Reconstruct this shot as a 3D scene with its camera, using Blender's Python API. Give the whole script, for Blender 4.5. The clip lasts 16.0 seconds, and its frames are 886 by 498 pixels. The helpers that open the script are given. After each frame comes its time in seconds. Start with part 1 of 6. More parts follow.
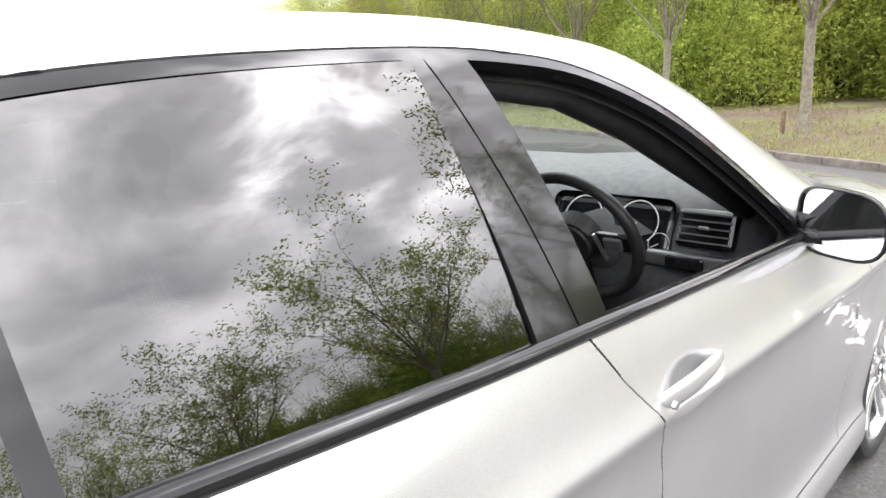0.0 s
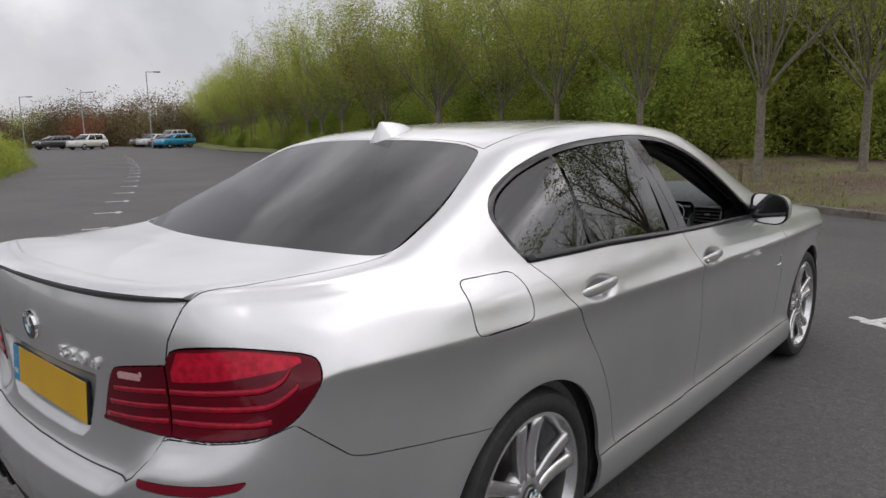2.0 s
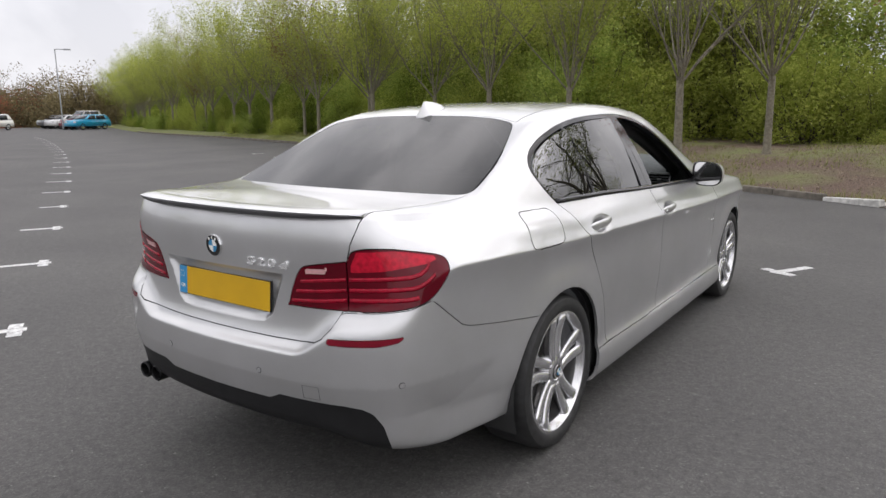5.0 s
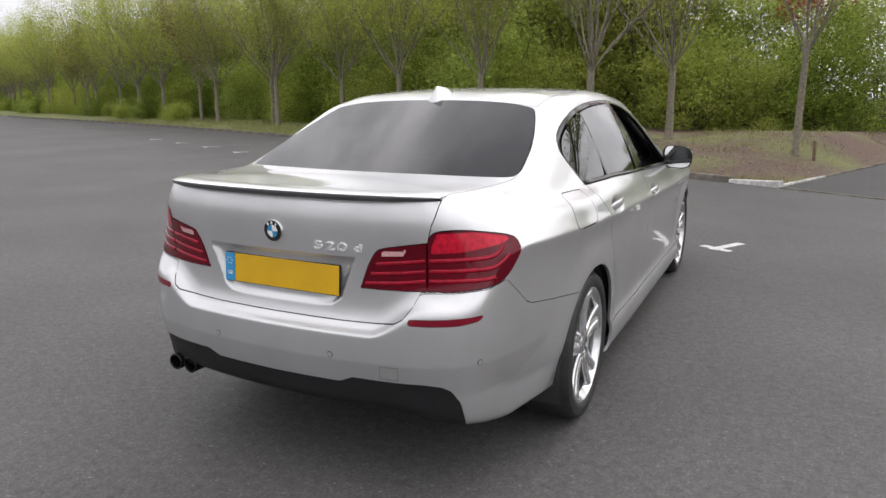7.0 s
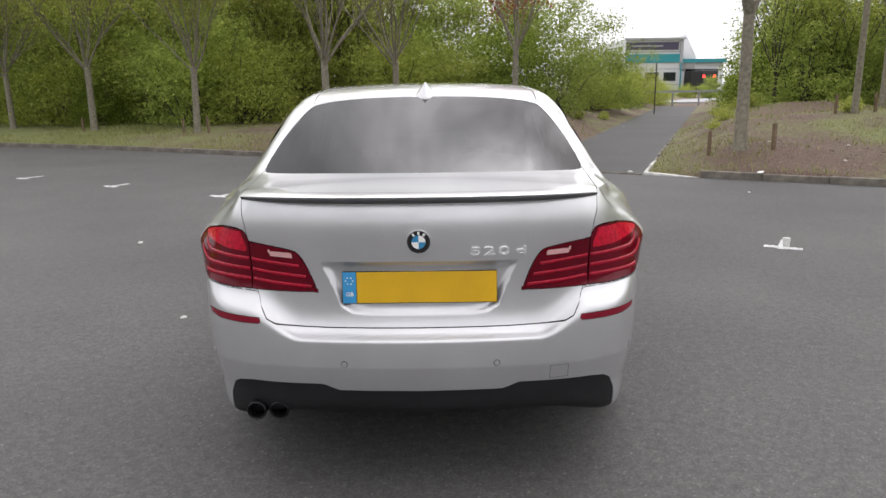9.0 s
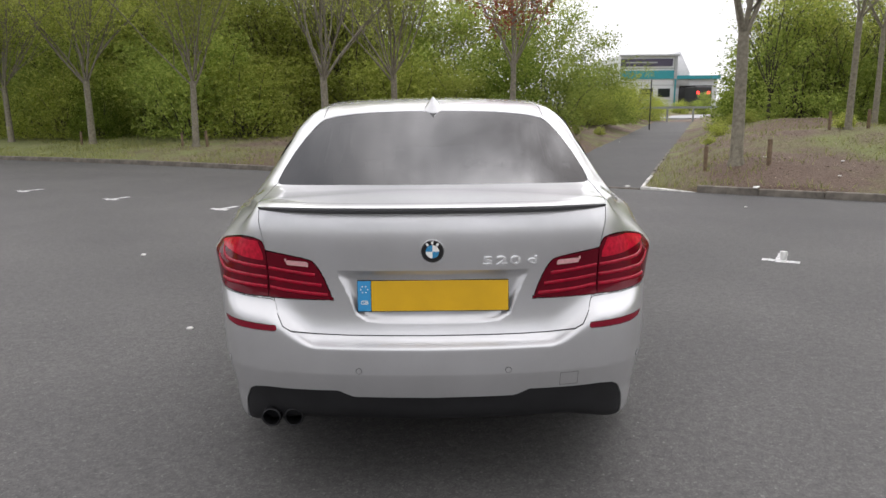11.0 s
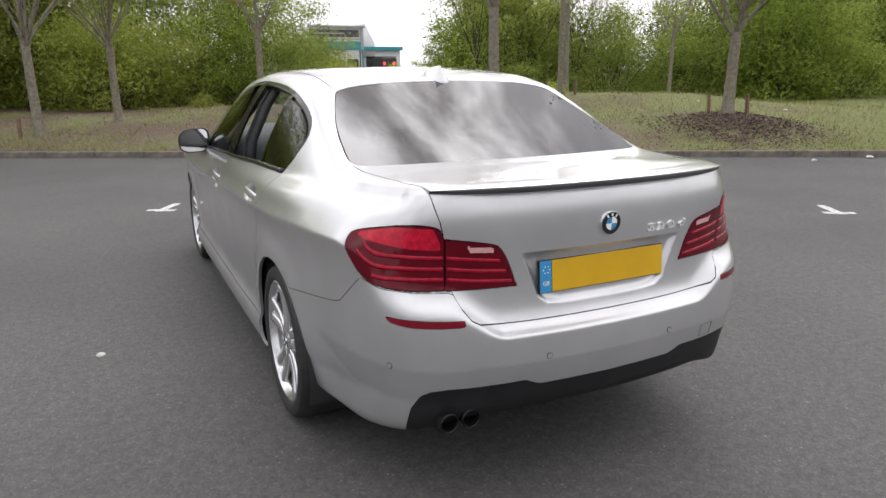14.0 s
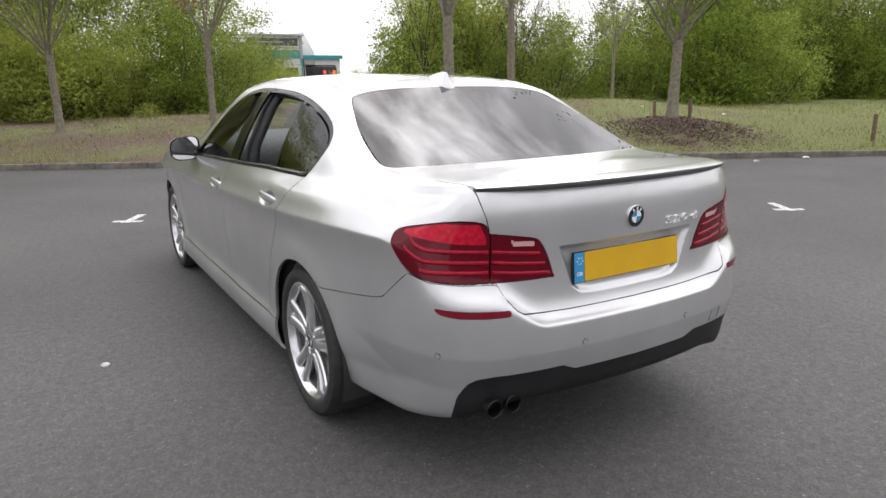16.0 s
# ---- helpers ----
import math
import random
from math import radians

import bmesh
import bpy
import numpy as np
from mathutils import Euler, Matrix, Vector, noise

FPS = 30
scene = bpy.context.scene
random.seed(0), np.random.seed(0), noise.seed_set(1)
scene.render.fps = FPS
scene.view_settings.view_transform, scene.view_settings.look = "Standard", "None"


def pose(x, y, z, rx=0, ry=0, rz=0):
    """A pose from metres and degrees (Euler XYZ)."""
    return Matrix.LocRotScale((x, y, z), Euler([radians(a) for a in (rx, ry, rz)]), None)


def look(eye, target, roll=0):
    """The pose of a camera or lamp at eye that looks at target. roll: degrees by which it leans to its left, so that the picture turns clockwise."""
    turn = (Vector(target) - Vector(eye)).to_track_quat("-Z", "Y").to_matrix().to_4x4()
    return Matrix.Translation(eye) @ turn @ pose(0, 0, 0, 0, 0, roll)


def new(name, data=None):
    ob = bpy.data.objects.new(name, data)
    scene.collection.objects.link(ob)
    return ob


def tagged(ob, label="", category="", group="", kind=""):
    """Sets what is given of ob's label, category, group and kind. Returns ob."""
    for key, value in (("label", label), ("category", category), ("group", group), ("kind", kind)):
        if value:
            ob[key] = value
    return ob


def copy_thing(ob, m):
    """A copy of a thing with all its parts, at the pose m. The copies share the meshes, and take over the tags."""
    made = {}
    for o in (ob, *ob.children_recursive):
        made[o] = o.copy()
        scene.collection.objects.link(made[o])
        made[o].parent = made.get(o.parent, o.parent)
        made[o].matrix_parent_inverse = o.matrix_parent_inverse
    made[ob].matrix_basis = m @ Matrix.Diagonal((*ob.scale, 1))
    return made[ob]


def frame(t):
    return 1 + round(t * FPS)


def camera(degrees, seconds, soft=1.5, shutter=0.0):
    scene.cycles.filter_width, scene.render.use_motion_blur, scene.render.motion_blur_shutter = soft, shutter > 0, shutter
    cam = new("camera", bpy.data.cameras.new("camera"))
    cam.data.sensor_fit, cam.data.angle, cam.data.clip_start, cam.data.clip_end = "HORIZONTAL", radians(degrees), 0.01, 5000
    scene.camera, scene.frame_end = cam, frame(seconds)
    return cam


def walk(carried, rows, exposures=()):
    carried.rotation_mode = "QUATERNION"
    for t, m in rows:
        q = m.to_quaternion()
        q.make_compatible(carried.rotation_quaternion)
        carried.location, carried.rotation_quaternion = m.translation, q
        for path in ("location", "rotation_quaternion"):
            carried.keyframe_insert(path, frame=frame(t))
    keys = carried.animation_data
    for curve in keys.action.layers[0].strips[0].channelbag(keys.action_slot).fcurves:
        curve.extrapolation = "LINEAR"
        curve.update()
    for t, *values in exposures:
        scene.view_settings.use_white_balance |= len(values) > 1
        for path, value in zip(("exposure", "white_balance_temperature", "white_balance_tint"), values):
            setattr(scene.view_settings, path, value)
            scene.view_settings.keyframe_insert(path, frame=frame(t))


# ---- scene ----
cam = camera(65.3, 16.0)
PATH = [
    (0, (1.361, 0.307, 1.364), (-0.004, 1.691, 0.893), -2.3),
    (0.5, (1.548, -0.149, 1.402), (0.165, 1.23, 0.973), -2.2),
    (1, (1.684, -0.623, 1.416), (0.323, 0.795, 1.044), -2.0),
    (1.5, (1.847, -1.162, 1.438), (0.501, 0.279, 1.104), -1.5),
    (2, (1.989, -1.632, 1.45), (0.68, -0.158, 1.107), -1.1),
    (2.5, (2.02, -2.046, 1.445), (0.769, -0.522, 1.109), -2.5),
    (3, (2.116, -2.35, 1.418), (0.913, -0.802, 1.02), -1.3),
    (3.5, (2.151, -2.493, 1.429), (0.98, -0.927, 1.009), -0.9),
    (4, (2.128, -2.54, 1.428), (0.978, -0.955, 1.023), -0.7),
    (6.5, (1.924, -2.777, 1.428), (0.902, -1.105, 1.026), 0.0),
    (7, (1.616, -2.938, 1.426), (0.749, -1.187, 0.997), -0.0),
    (7.5, (1.15, -3.095, 1.439), (0.525, -1.248, 0.988), 0.0),
    (8, (0.69, -3.255, 1.448), (0.344, -1.335, 1.01), -0.3),
    (8.5, (0.31, -3.245, 1.431), (0.174, -1.302, 0.977), -0.8),
    (9, (0.082, -3.249, 1.451), (0.08, -1.301, 0.998), -0.7),
    (11.5, (-0.018, -3.324, 1.447), (0.002, -1.366, 1.039), -0.3),
    (12, (-0.142, -3.333, 1.451), (-0.062, -1.38, 1.029), 0.2),
    (12.5, (-0.436, -3.205, 1.431), (-0.202, -1.268, 0.995), -0.8),
    (13, (-0.823, -3.094, 1.444), (-0.367, -1.207, 0.962), 0.3),
    (13.5, (-1.213, -2.989, 1.472), (-0.534, -1.171, 0.987), -0.2),
    (14, (-1.484, -2.815, 1.455), (-0.638, -1.073, 0.957), -0.5),
    (14.5, (-1.66, -2.762, 1.456), (-0.717, -1.072, 0.95), -0.7),
    (15, (-1.791, -2.755, 1.452), (-0.804, -1.085, 0.967), -0.7),
    (15.5, (-1.831, -2.764, 1.453), (-0.838, -1.094, 0.981), -0.5),
    (16, (-1.836, -2.767, 1.448), (-0.841, -1.1, 0.97), -0.8),
]
EXPOSURES = [(t, v, 6500, 14) for t, v in ((0.0, 2.0), (0.5, 1.25), (1.0, 0.5), (1.5, 0.05), (2.0, -0.08), (3.0, 0.12), (3.5, 0.22), (4.2, 0.32), (6.5, 0.5), (8.0, 0.64), (9.0, 0.62), (12.5, 0.53), (16.0, 0.65))]
walk(cam, [(t, look(eye, target, roll)) for t, eye, target, roll in PATH], EXPOSURES)

# ---- world and sun: a bright overcast sky with broken cloud ----
world = bpy.data.worlds.new("sky")
scene.world = world
world.use_nodes = True


def build_sky():
    nt = world.node_tree
    n, l = nt.nodes, nt.links
    n.clear()
    out = n.new("ShaderNodeOutputWorld")
    bg = n.new("ShaderNodeBackground")
    sky = n.new("ShaderNodeTexSky")
    sky.sky_type, sky.sun_disc = 'NISHITA', False
    sky.sun_elevation, sky.sun_rotation = radians(46), radians(32)
    sky.dust_density = 3.0
    tc = n.new("ShaderNodeTexCoord")
    mp = n.new("ShaderNodeMapping")
    mp.inputs["Location"].default_value = (3.1, 1.7, 0.4)
    mp.inputs["Scale"].default_value = (1.0, 1.0, 1.5)
    big = n.new("ShaderNodeTexNoise")
    big.inputs["Scale"].default_value, big.inputs["Detail"].default_value = 3.3, 7.0
    big.inputs["Roughness"].default_value = 0.52
    big.inputs["Distortion"].default_value = 0.35
    ramp = n.new("ShaderNodeValToRGB")
    e = ramp.color_ramp.elements
    e[0].position, e[0].color = 0.36, (4.3, 4.45, 4.75, 1)
    e[1].position, e[1].color = 0.64, (12.5, 12.5, 12.6, 1)
    mid = e.new(0.50)
    mid.color = (7.6, 7.7, 7.9, 1)
    dot = n.new("ShaderNodeVectorMath")
    dot.operation = 'DOT_PRODUCT'
    dot.inputs[1].default_value = (0.368, 0.588, 0.719)
    glow = n.new("ShaderNodeMapRange")
    glow.interpolation_type = 'SMOOTHSTEP'
    glow.inputs["From Min"].default_value, glow.inputs["From Max"].default_value = 0.86, 1.0
    glow.inputs["To Min"].default_value, glow.inputs["To Max"].default_value = 0.0, 2.6
    wide = n.new("ShaderNodeMapRange")
    wide.inputs["From Min"].default_value, wide.inputs["From Max"].default_value = -0.5, 1.0
    wide.inputs["To Min"].default_value, wide.inputs["To Max"].default_value = 0.70, 1.10
    # thin bright cloud before the sun
    thin = n.new("ShaderNodeMapRange")
    thin.inputs["From Min"].default_value, thin.inputs["From Max"].default_value = 0.46, 0.62
    l.new(big.outputs["Fac"], thin.inputs["Value"])
    veil = n.new("ShaderNodeMath")
    veil.operation = 'MULTIPLY'
    l.new(thin.outputs["Result"], veil.inputs[1])
    both = n.new("ShaderNodeMath")
    both.operation = 'ADD'
    l.new(dot.outputs["Value"], wide.inputs["Value"])
    l.new(glow.outputs["Result"], veil.inputs[0])
    l.new(veil.outputs[0], both.inputs[0])
    l.new(wide.outputs["Result"], both.inputs[1])
    lit = n.new("ShaderNodeVectorMath")
    lit.operation = 'SCALE'
    l.new(tc.outputs["Generated"], dot.inputs[0])
    l.new(dot.outputs["Value"], glow.inputs["Value"])
    # cloud forms melt into even haze towards the horizon
    split = n.new("ShaderNodeSeparateXYZ")
    low = n.new("ShaderNodeMapRange")
    low.interpolation_type = 'SMOOTHSTEP'
    low.inputs["From Min"].default_value, low.inputs["From Max"].default_value = 0.02, 0.42
    low.inputs["To Min"].default_value, low.inputs["To Max"].default_value = 0.22, 1.0
    haze = n.new("ShaderNodeMixRGB")
    haze.inputs[1].default_value = (6.4, 6.5, 6.7, 1)
    l.new(tc.outputs["Generated"], split.inputs[0])
    l.new(split.outputs["Z"], low.inputs["Value"])
    l.new(low.outputs["Result"], haze.inputs[0])
    l.new(ramp.outputs["Color"], haze.inputs[2])
    l.new(haze.outputs["Color"], lit.inputs[0])
    l.new(both.outputs[0], lit.inputs["Scale"])
    mix = n.new("ShaderNodeMixRGB")
    mix.inputs[0].default_value = 0.93
    bg.inputs["Strength"].default_value = 0.13
    l.new(tc.outputs["Generated"], mp.inputs["Vector"])
    l.new(mp.outputs["Vector"], big.inputs["Vector"])
    l.new(big.outputs["Fac"], ramp.inputs["Fac"])
    l.new(sky.outputs["Color"], mix.inputs[1])
    l.new(lit.outputs["Vector"], mix.inputs[2])
    l.new(mix.outputs["Color"], bg.inputs["Color"])
    l.new(bg.outputs["Background"], out.inputs["Surface"])


build_sky()
sun = new("sun", bpy.data.lights.new("sun", "SUN"))
sun.data.energy, sun.data.angle, sun.data.color = 0.5, radians(178), (1.0, 0.97, 0.93)
sun.matrix_world = look((5.2, 8.3, 10.1), (0, 0, 0))

# ---- materials ----


def material(name):
    m = bpy.data.materials.new(name)
    m.use_nodes = True
    b = m.node_tree.nodes["Principled BSDF"]
    return m, m.node_tree, b


def noise_mix(nt, low, high, scale, detail=4.0, lo=0.35, hi=0.65, coords="Object", rough=0.55):
    """Colour that wanders between two tones."""
    tc = nt.nodes.new("ShaderNodeTexCoord")
    t = nt.nodes.new("ShaderNodeTexNoise")
    t.inputs["Scale"].default_value, t.inputs["Detail"].default_value = scale, detail
    t.inputs["Roughness"].default_value = rough
    r = nt.nodes.new("ShaderNodeValToRGB")
    r.color_ramp.elements[0].position, r.color_ramp.elements[1].position = lo, hi
    r.color_ramp.elements[0].color, r.color_ramp.elements[1].color = (*low, 1), (*high, 1)
    nt.links.new(tc.outputs[coords], t.inputs["Vector"])
    nt.links.new(t.outputs["Fac"], r.inputs["Fac"])
    return r.outputs["Color"], t.outputs["Fac"]


def mixed(nt, a, b, fac, mode="MULTIPLY"):
    m = nt.nodes.new("ShaderNodeMixRGB")
    m.blend_type = mode
    if isinstance(fac, float):
        m.inputs[0].default_value = fac
    else:
        nt.links.new(fac, m.inputs[0])
    nt.links.new(a, m.inputs[1])
    nt.links.new(b, m.inputs[2])
    return m.outputs["Color"]


def bump(nt, bsdf, height, strength, distance):
    b = nt.nodes.new("ShaderNodeBump")
    b.inputs["Strength"].default_value, b.inputs["Distance"].default_value = strength, distance
    nt.links.new(height, b.inputs["Height"])
    nt.links.new(b.outputs["Normal"], bsdf.inputs["Normal"])


def plain(name, colour, rough=0.5, metal=0.0, vary=0.12, scale=9.0, coat=0.0, grain=0.0, shine=0.5):
    m, nt, b = material(name)
    c, f = noise_mix(nt, tuple(x * (1 - vary) for x in colour), tuple(min(1, x * (1 + vary)) for x in colour), scale)
    nt.links.new(c, b.inputs["Base Color"])
    b.inputs["Roughness"].default_value, b.inputs["Metallic"].default_value = rough, metal
    b.inputs["Specular IOR Level"].default_value = shine
    b.inputs["Coat Weight"].default_value, b.inputs["Coat Roughness"].default_value = coat, 0.03
    if grain:
        c2, f2 = noise_mix(nt, (0, 0, 0), (1, 1, 1), 420.0, 2.0)
        bump(nt, b, f2, grain, 0.001)
    return m


def car_paint():
    m, nt, b = material("silver_paint")
    c, f = noise_mix(nt, (0.54, 0.542, 0.548), (0.66, 0.662, 0.668), 900.0, 2.0)
    dirt, f2 = noise_mix(nt, (0.90, 0.90, 0.89), (1, 1, 1), 3.0, 6.0)
    nt.links.new(mixed(nt, c, dirt, 1.0), b.inputs["Base Color"])
    b.inputs["Metallic"].default_value, b.inputs["Roughness"].default_value = 0.74, 0.37
    b.inputs["Coat Weight"].default_value, b.inputs["Coat Roughness"].default_value = 1.0, 0.012
    b.inputs["Coat IOR"].default_value = 1.65
    return m


def asphalt_mat(name, tone):
    m, nt, b = material(name)
    # small stones of many greys bound in a darker ground
    tc = nt.nodes.new("ShaderNodeTexCoord")
    cells = nt.nodes.new("ShaderNodeTexVoronoi")
    cells.inputs["Scale"].default_value = 120.0
    nt.links.new(tc.outputs["Object"], cells.inputs["Vector"])
    grey = nt.nodes.new("ShaderNodeValToRGB")
    grey.color_ramp.elements[0].color, grey.color_ramp.elements[1].color = (0.062, 0.0605, 0.059, 1), (0.23, 0.222, 0.216, 1)
    for at_, v in ((0.40, 0.082), (0.72, 0.100), (0.92, 0.128)):
        grey.color_ramp.elements.new(at_).color = (v, v * 0.962, v * 0.938, 1)
    nt.links.new(cells.outputs["Color"], grey.inputs["Fac"])
    c, f = noise_mix(nt, (0.80, 0.80, 0.80), (1.25, 1.25, 1.24), 330.0, 2.0, 0.38, 0.66)
    d, f2 = noise_mix(nt, (0.80 * tone, 0.80 * tone, 0.80 * tone), (1.16 * tone, 1.16 * tone, 1.14 * tone), 0.5, 7.0, 0.3, 0.7)
    p, f3 = noise_mix(nt, (0.84, 0.84, 0.84), (1.12, 1.12, 1.12), 22.0, 4.0)
    c = mixed(nt, grey.outputs["Color"], c, 1.0)
    nt.links.new(mixed(nt, mixed(nt, c, d, 1.0), p, 1.0), b.inputs["Base Color"])
    b.inputs["Roughness"].default_value = 0.78
    bump(nt, b, f, 0.3, 0.004)
    return m


PAINT = car_paint()
ASPHALT = asphalt_mat("asphalt", 0.94)

# ---- the ground: the car stands at the origin, facing +y; the bays lie askew ----
D = Vector((0.869, -0.494, 0.0))
NV = Vector((0.494, 0.869, 0.0))
KERB = 8.9


def at(s, n, z=0.0):
    """A place by its distance along the row of bays and across it."""
    return D * s + NV * n + Vector((0, 0, z))


def smooth(a, b, x):
    t = min(1.0, max(0.0, (x - a) / (b - a)))
    return t * t * (3 - 2 * t)


def mesh_of(name, verts, faces, mat=None, shade=True):
    me = bpy.data.meshes.new(name)
    me.from_pydata([tuple(v) for v in verts], [], faces)
    if mat:
        me.materials.append(mat)
    if shade:
        me.shade_smooth()
    me.update()
    return me


def part(name, bm, mat, parent, label=""):
    me = bm if isinstance(bm, bpy.types.Mesh) else bpy.data.meshes.new(name)
    if not isinstance(bm, bpy.types.Mesh):
        bm.to_mesh(me)
        bm.free()
    if mat and not me.materials:
        me.materials.append(mat)
    ob = new(name, me)
    ob.parent = parent
    if label:
        ob["label"] = label
    return ob


def grid_mesh(name, u, v, f, mat):
    verts = [f(a, b) for a in u for b in v]
    w = len(v)
    faces = [(i * w + j, (i + 1) * w + j, (i + 1) * w + j + 1, i * w + j + 1) for i in range(len(u) - 1) for j in range(w - 1)]
    return mesh_of(name, verts, faces, mat)


def spaced(a, b, step):
    k = max(1, round((b - a) / step))
    return [a + (b - a) * i / k for i in range(k + 1)]


ground = new("ground", grid_mesh("ground", spaced(-1500, 1500, 250), spaced(-1500, 1500, 250), lambda s, n: at(s, n, 0.0), ASPHALT))
tagged(ground, "worn dark grey car park asphalt with fine stone grain", "ground", kind="structure")

# ---- the silver saloon ----


def spline(xs, ys):
    """A smooth curve through points, without overshoot."""
    xs, ys = np.asarray(xs, float), np.asarray(ys, float)
    h = np.diff(xs)
    d = np.diff(ys) / h
    m = np.zeros(len(xs))
    m[0], m[-1] = d[0], d[-1]
    for i in range(1, len(xs) - 1):
        if d[i - 1] * d[i] > 0:
            w1, w2 = 2 * h[i] + h[i - 1], h[i] + 2 * h[i - 1]
            m[i] = (w1 + w2) / (w1 / d[i - 1] + w2 / d[i])

    def f(x):
        x = np.clip(np.asarray(x, float), xs[0], xs[-1])
        i = np.clip(np.searchsorted(xs, x) - 1, 0, len(h) - 1)
        t = (x - xs[i]) / h[i]
        return ((1 + 2 * t) * (1 - t) ** 2 * ys[i] + t * (1 - t) ** 2 * h[i] * m[i]
                + t * t * (3 - 2 * t) * ys[i + 1] + t * t * (t - 1) * h[i] * m[i + 1])
    return f


def catmull(pts, n):
    """Dense points along a smooth open curve through pts."""
    p = np.asarray(pts, float)
    p = np.vstack([2 * p[0] - p[1], p, 2 * p[-1] - p[-2]])
    out = []
    for i in range(1, len(p) - 2):
        for k in range(n):
            t = k / n
            out.append(0.5 * (2 * p[i] + (p[i + 1] - p[i - 1]) * t + (2 * p[i - 1] - 5 * p[i] + 4 * p[i + 1] - p[i + 2]) * t * t
                              + (3 * p[i] - p[i - 1] - 3 * p[i + 1] + p[i + 2]) * t ** 3))
    out.append(p[-2])
    return np.array(out)


def step01(a, b, x):
    t = np.clip((np.asarray(x, float) - a) / (b - a), 0, 1)
    return t * t * (3 - 2 * t)


# plan outline at bumper height, from the middle of the tail round the corner to the nose
OUTLINE = catmull([(0, -1.09), (0.2, -1.083), (0.4, -1.063), (0.56, -1.028), (0.68, -0.972), (0.755, -0.895), (0.80, -0.79), (0.832, -0.66),
                   (0.862, -0.48), (0.893, -0.25), (0.912, 0.05), (0.918, 0.5), (0.922, 1.2), (0.922, 1.9), (0.918, 2.5), (0.905, 3.0),
                   (0.87, 3.35), (0.76, 3.62), (0.5, 3.77), (0.2, 3.82), (0, 3.83)], 24)
# centre line from the boot to the bonnet
CENTRE = spline([-1.1, -0.8, -0.55, -0.42, -0.2, 0.05, 0.27, 0.5, 0.8, 1.1, 1.45, 1.75, 2.0, 2.3, 2.6, 3.0, 3.4, 3.7, 3.85],
                [1.103, 1.117, 1.125, 1.128, 1.216, 1.338, 1.420, 1.458, 1.478, 1.483, 1.466, 1.425, 1.34, 1.20, 1.07, 1.02, 0.96, 0.88, 0.78])
# roof rail and pillar line: half width and height
RAIL_X = spline([-1.1, -0.6, -0.42, -0.2, 0.05, 0.25, 0.5, 1.0, 1.5, 1.8, 2.1, 2.5, 3.85], [0.66, 0.68, 0.69, 0.675, 0.655, 0.64, 0.632, 0.628, 0.635, 0.65, 0.69, 0.72, 0.72])
RAIL_Z = spline([-1.1, -0.6, -0.42, -0.2, 0.05, 0.25, 0.5, 1.0, 1.5, 1.8, 2.1, 2.5, 3.0, 3.85], [1.085, 1.095, 1.105, 1.177, 1.290, 1.372, 1.420, 1.448, 1.415, 1.33, 1.19, 1.03, 0.97, 0.80])
BELT_Z = spline([-0.75, -0.3, 0.1, 1.0, 2.1, 2.6, 3.2, 3.85], [1.055, 1.052, 1.050, 1.022, 0.985, 0.97, 0.92, 0.74])
BELT_X = spline([-0.98, -0.75, -0.3, 0.1, 0.4, 1.0, 2.1, 2.6, 3.85], [-0.155, -0.125, -0.095, -0.090, -0.070, -0.038, -0.04, -0.05, -0.1])
CREASE = spline([-0.8, -0.3, 0.4, 1.2, 2.2, 3.0, 3.85], [0.055, 0.045, 0.025, 0.0, -0.03, -0.04, -0.12])
# sections: how far out of the plan outline, and height
SIDE_OUT = (-0.10, -0.030, -0.004, 0.002, -0.033, -0.027, -0.011, -0.011, 0.018, 0.0155, -0.004, -0.020)
SIDE_Z = (0.165, 0.172, 0.21, 0.315, 0.345, 0.45, 0.64, 0.80, 0.864, 0.872, 0.910, 0.965)
BUMPER_OUT = (-0.08, -0.042, -0.030, -0.027, -0.028, -0.010, -0.006, -0.007, 0.014, 0.012, -0.004, -0.020)
TAIL_OUT = (-0.09, -0.05, -0.020, -0.006, 0.0, 0.0, -0.001, -0.007, -0.058, -0.066, -0.062, -0.048)
TAIL_Z = (0.280, 0.290, 0.322, 0.44, 0.54, 0.622, 0.632, 0.637, 0.664, 0.77, 0.90, 1.025)


def even(v, times):
    """Smooths a run of values, its ends kept."""
    for _ in range(times):
        w = np.concatenate([[2 * v[0] - v[1]], v, [2 * v[-1] - v[-2]]])
        v = (w[:-2] + 2 * w[1:-1] + w[2:]) / 4
    return v


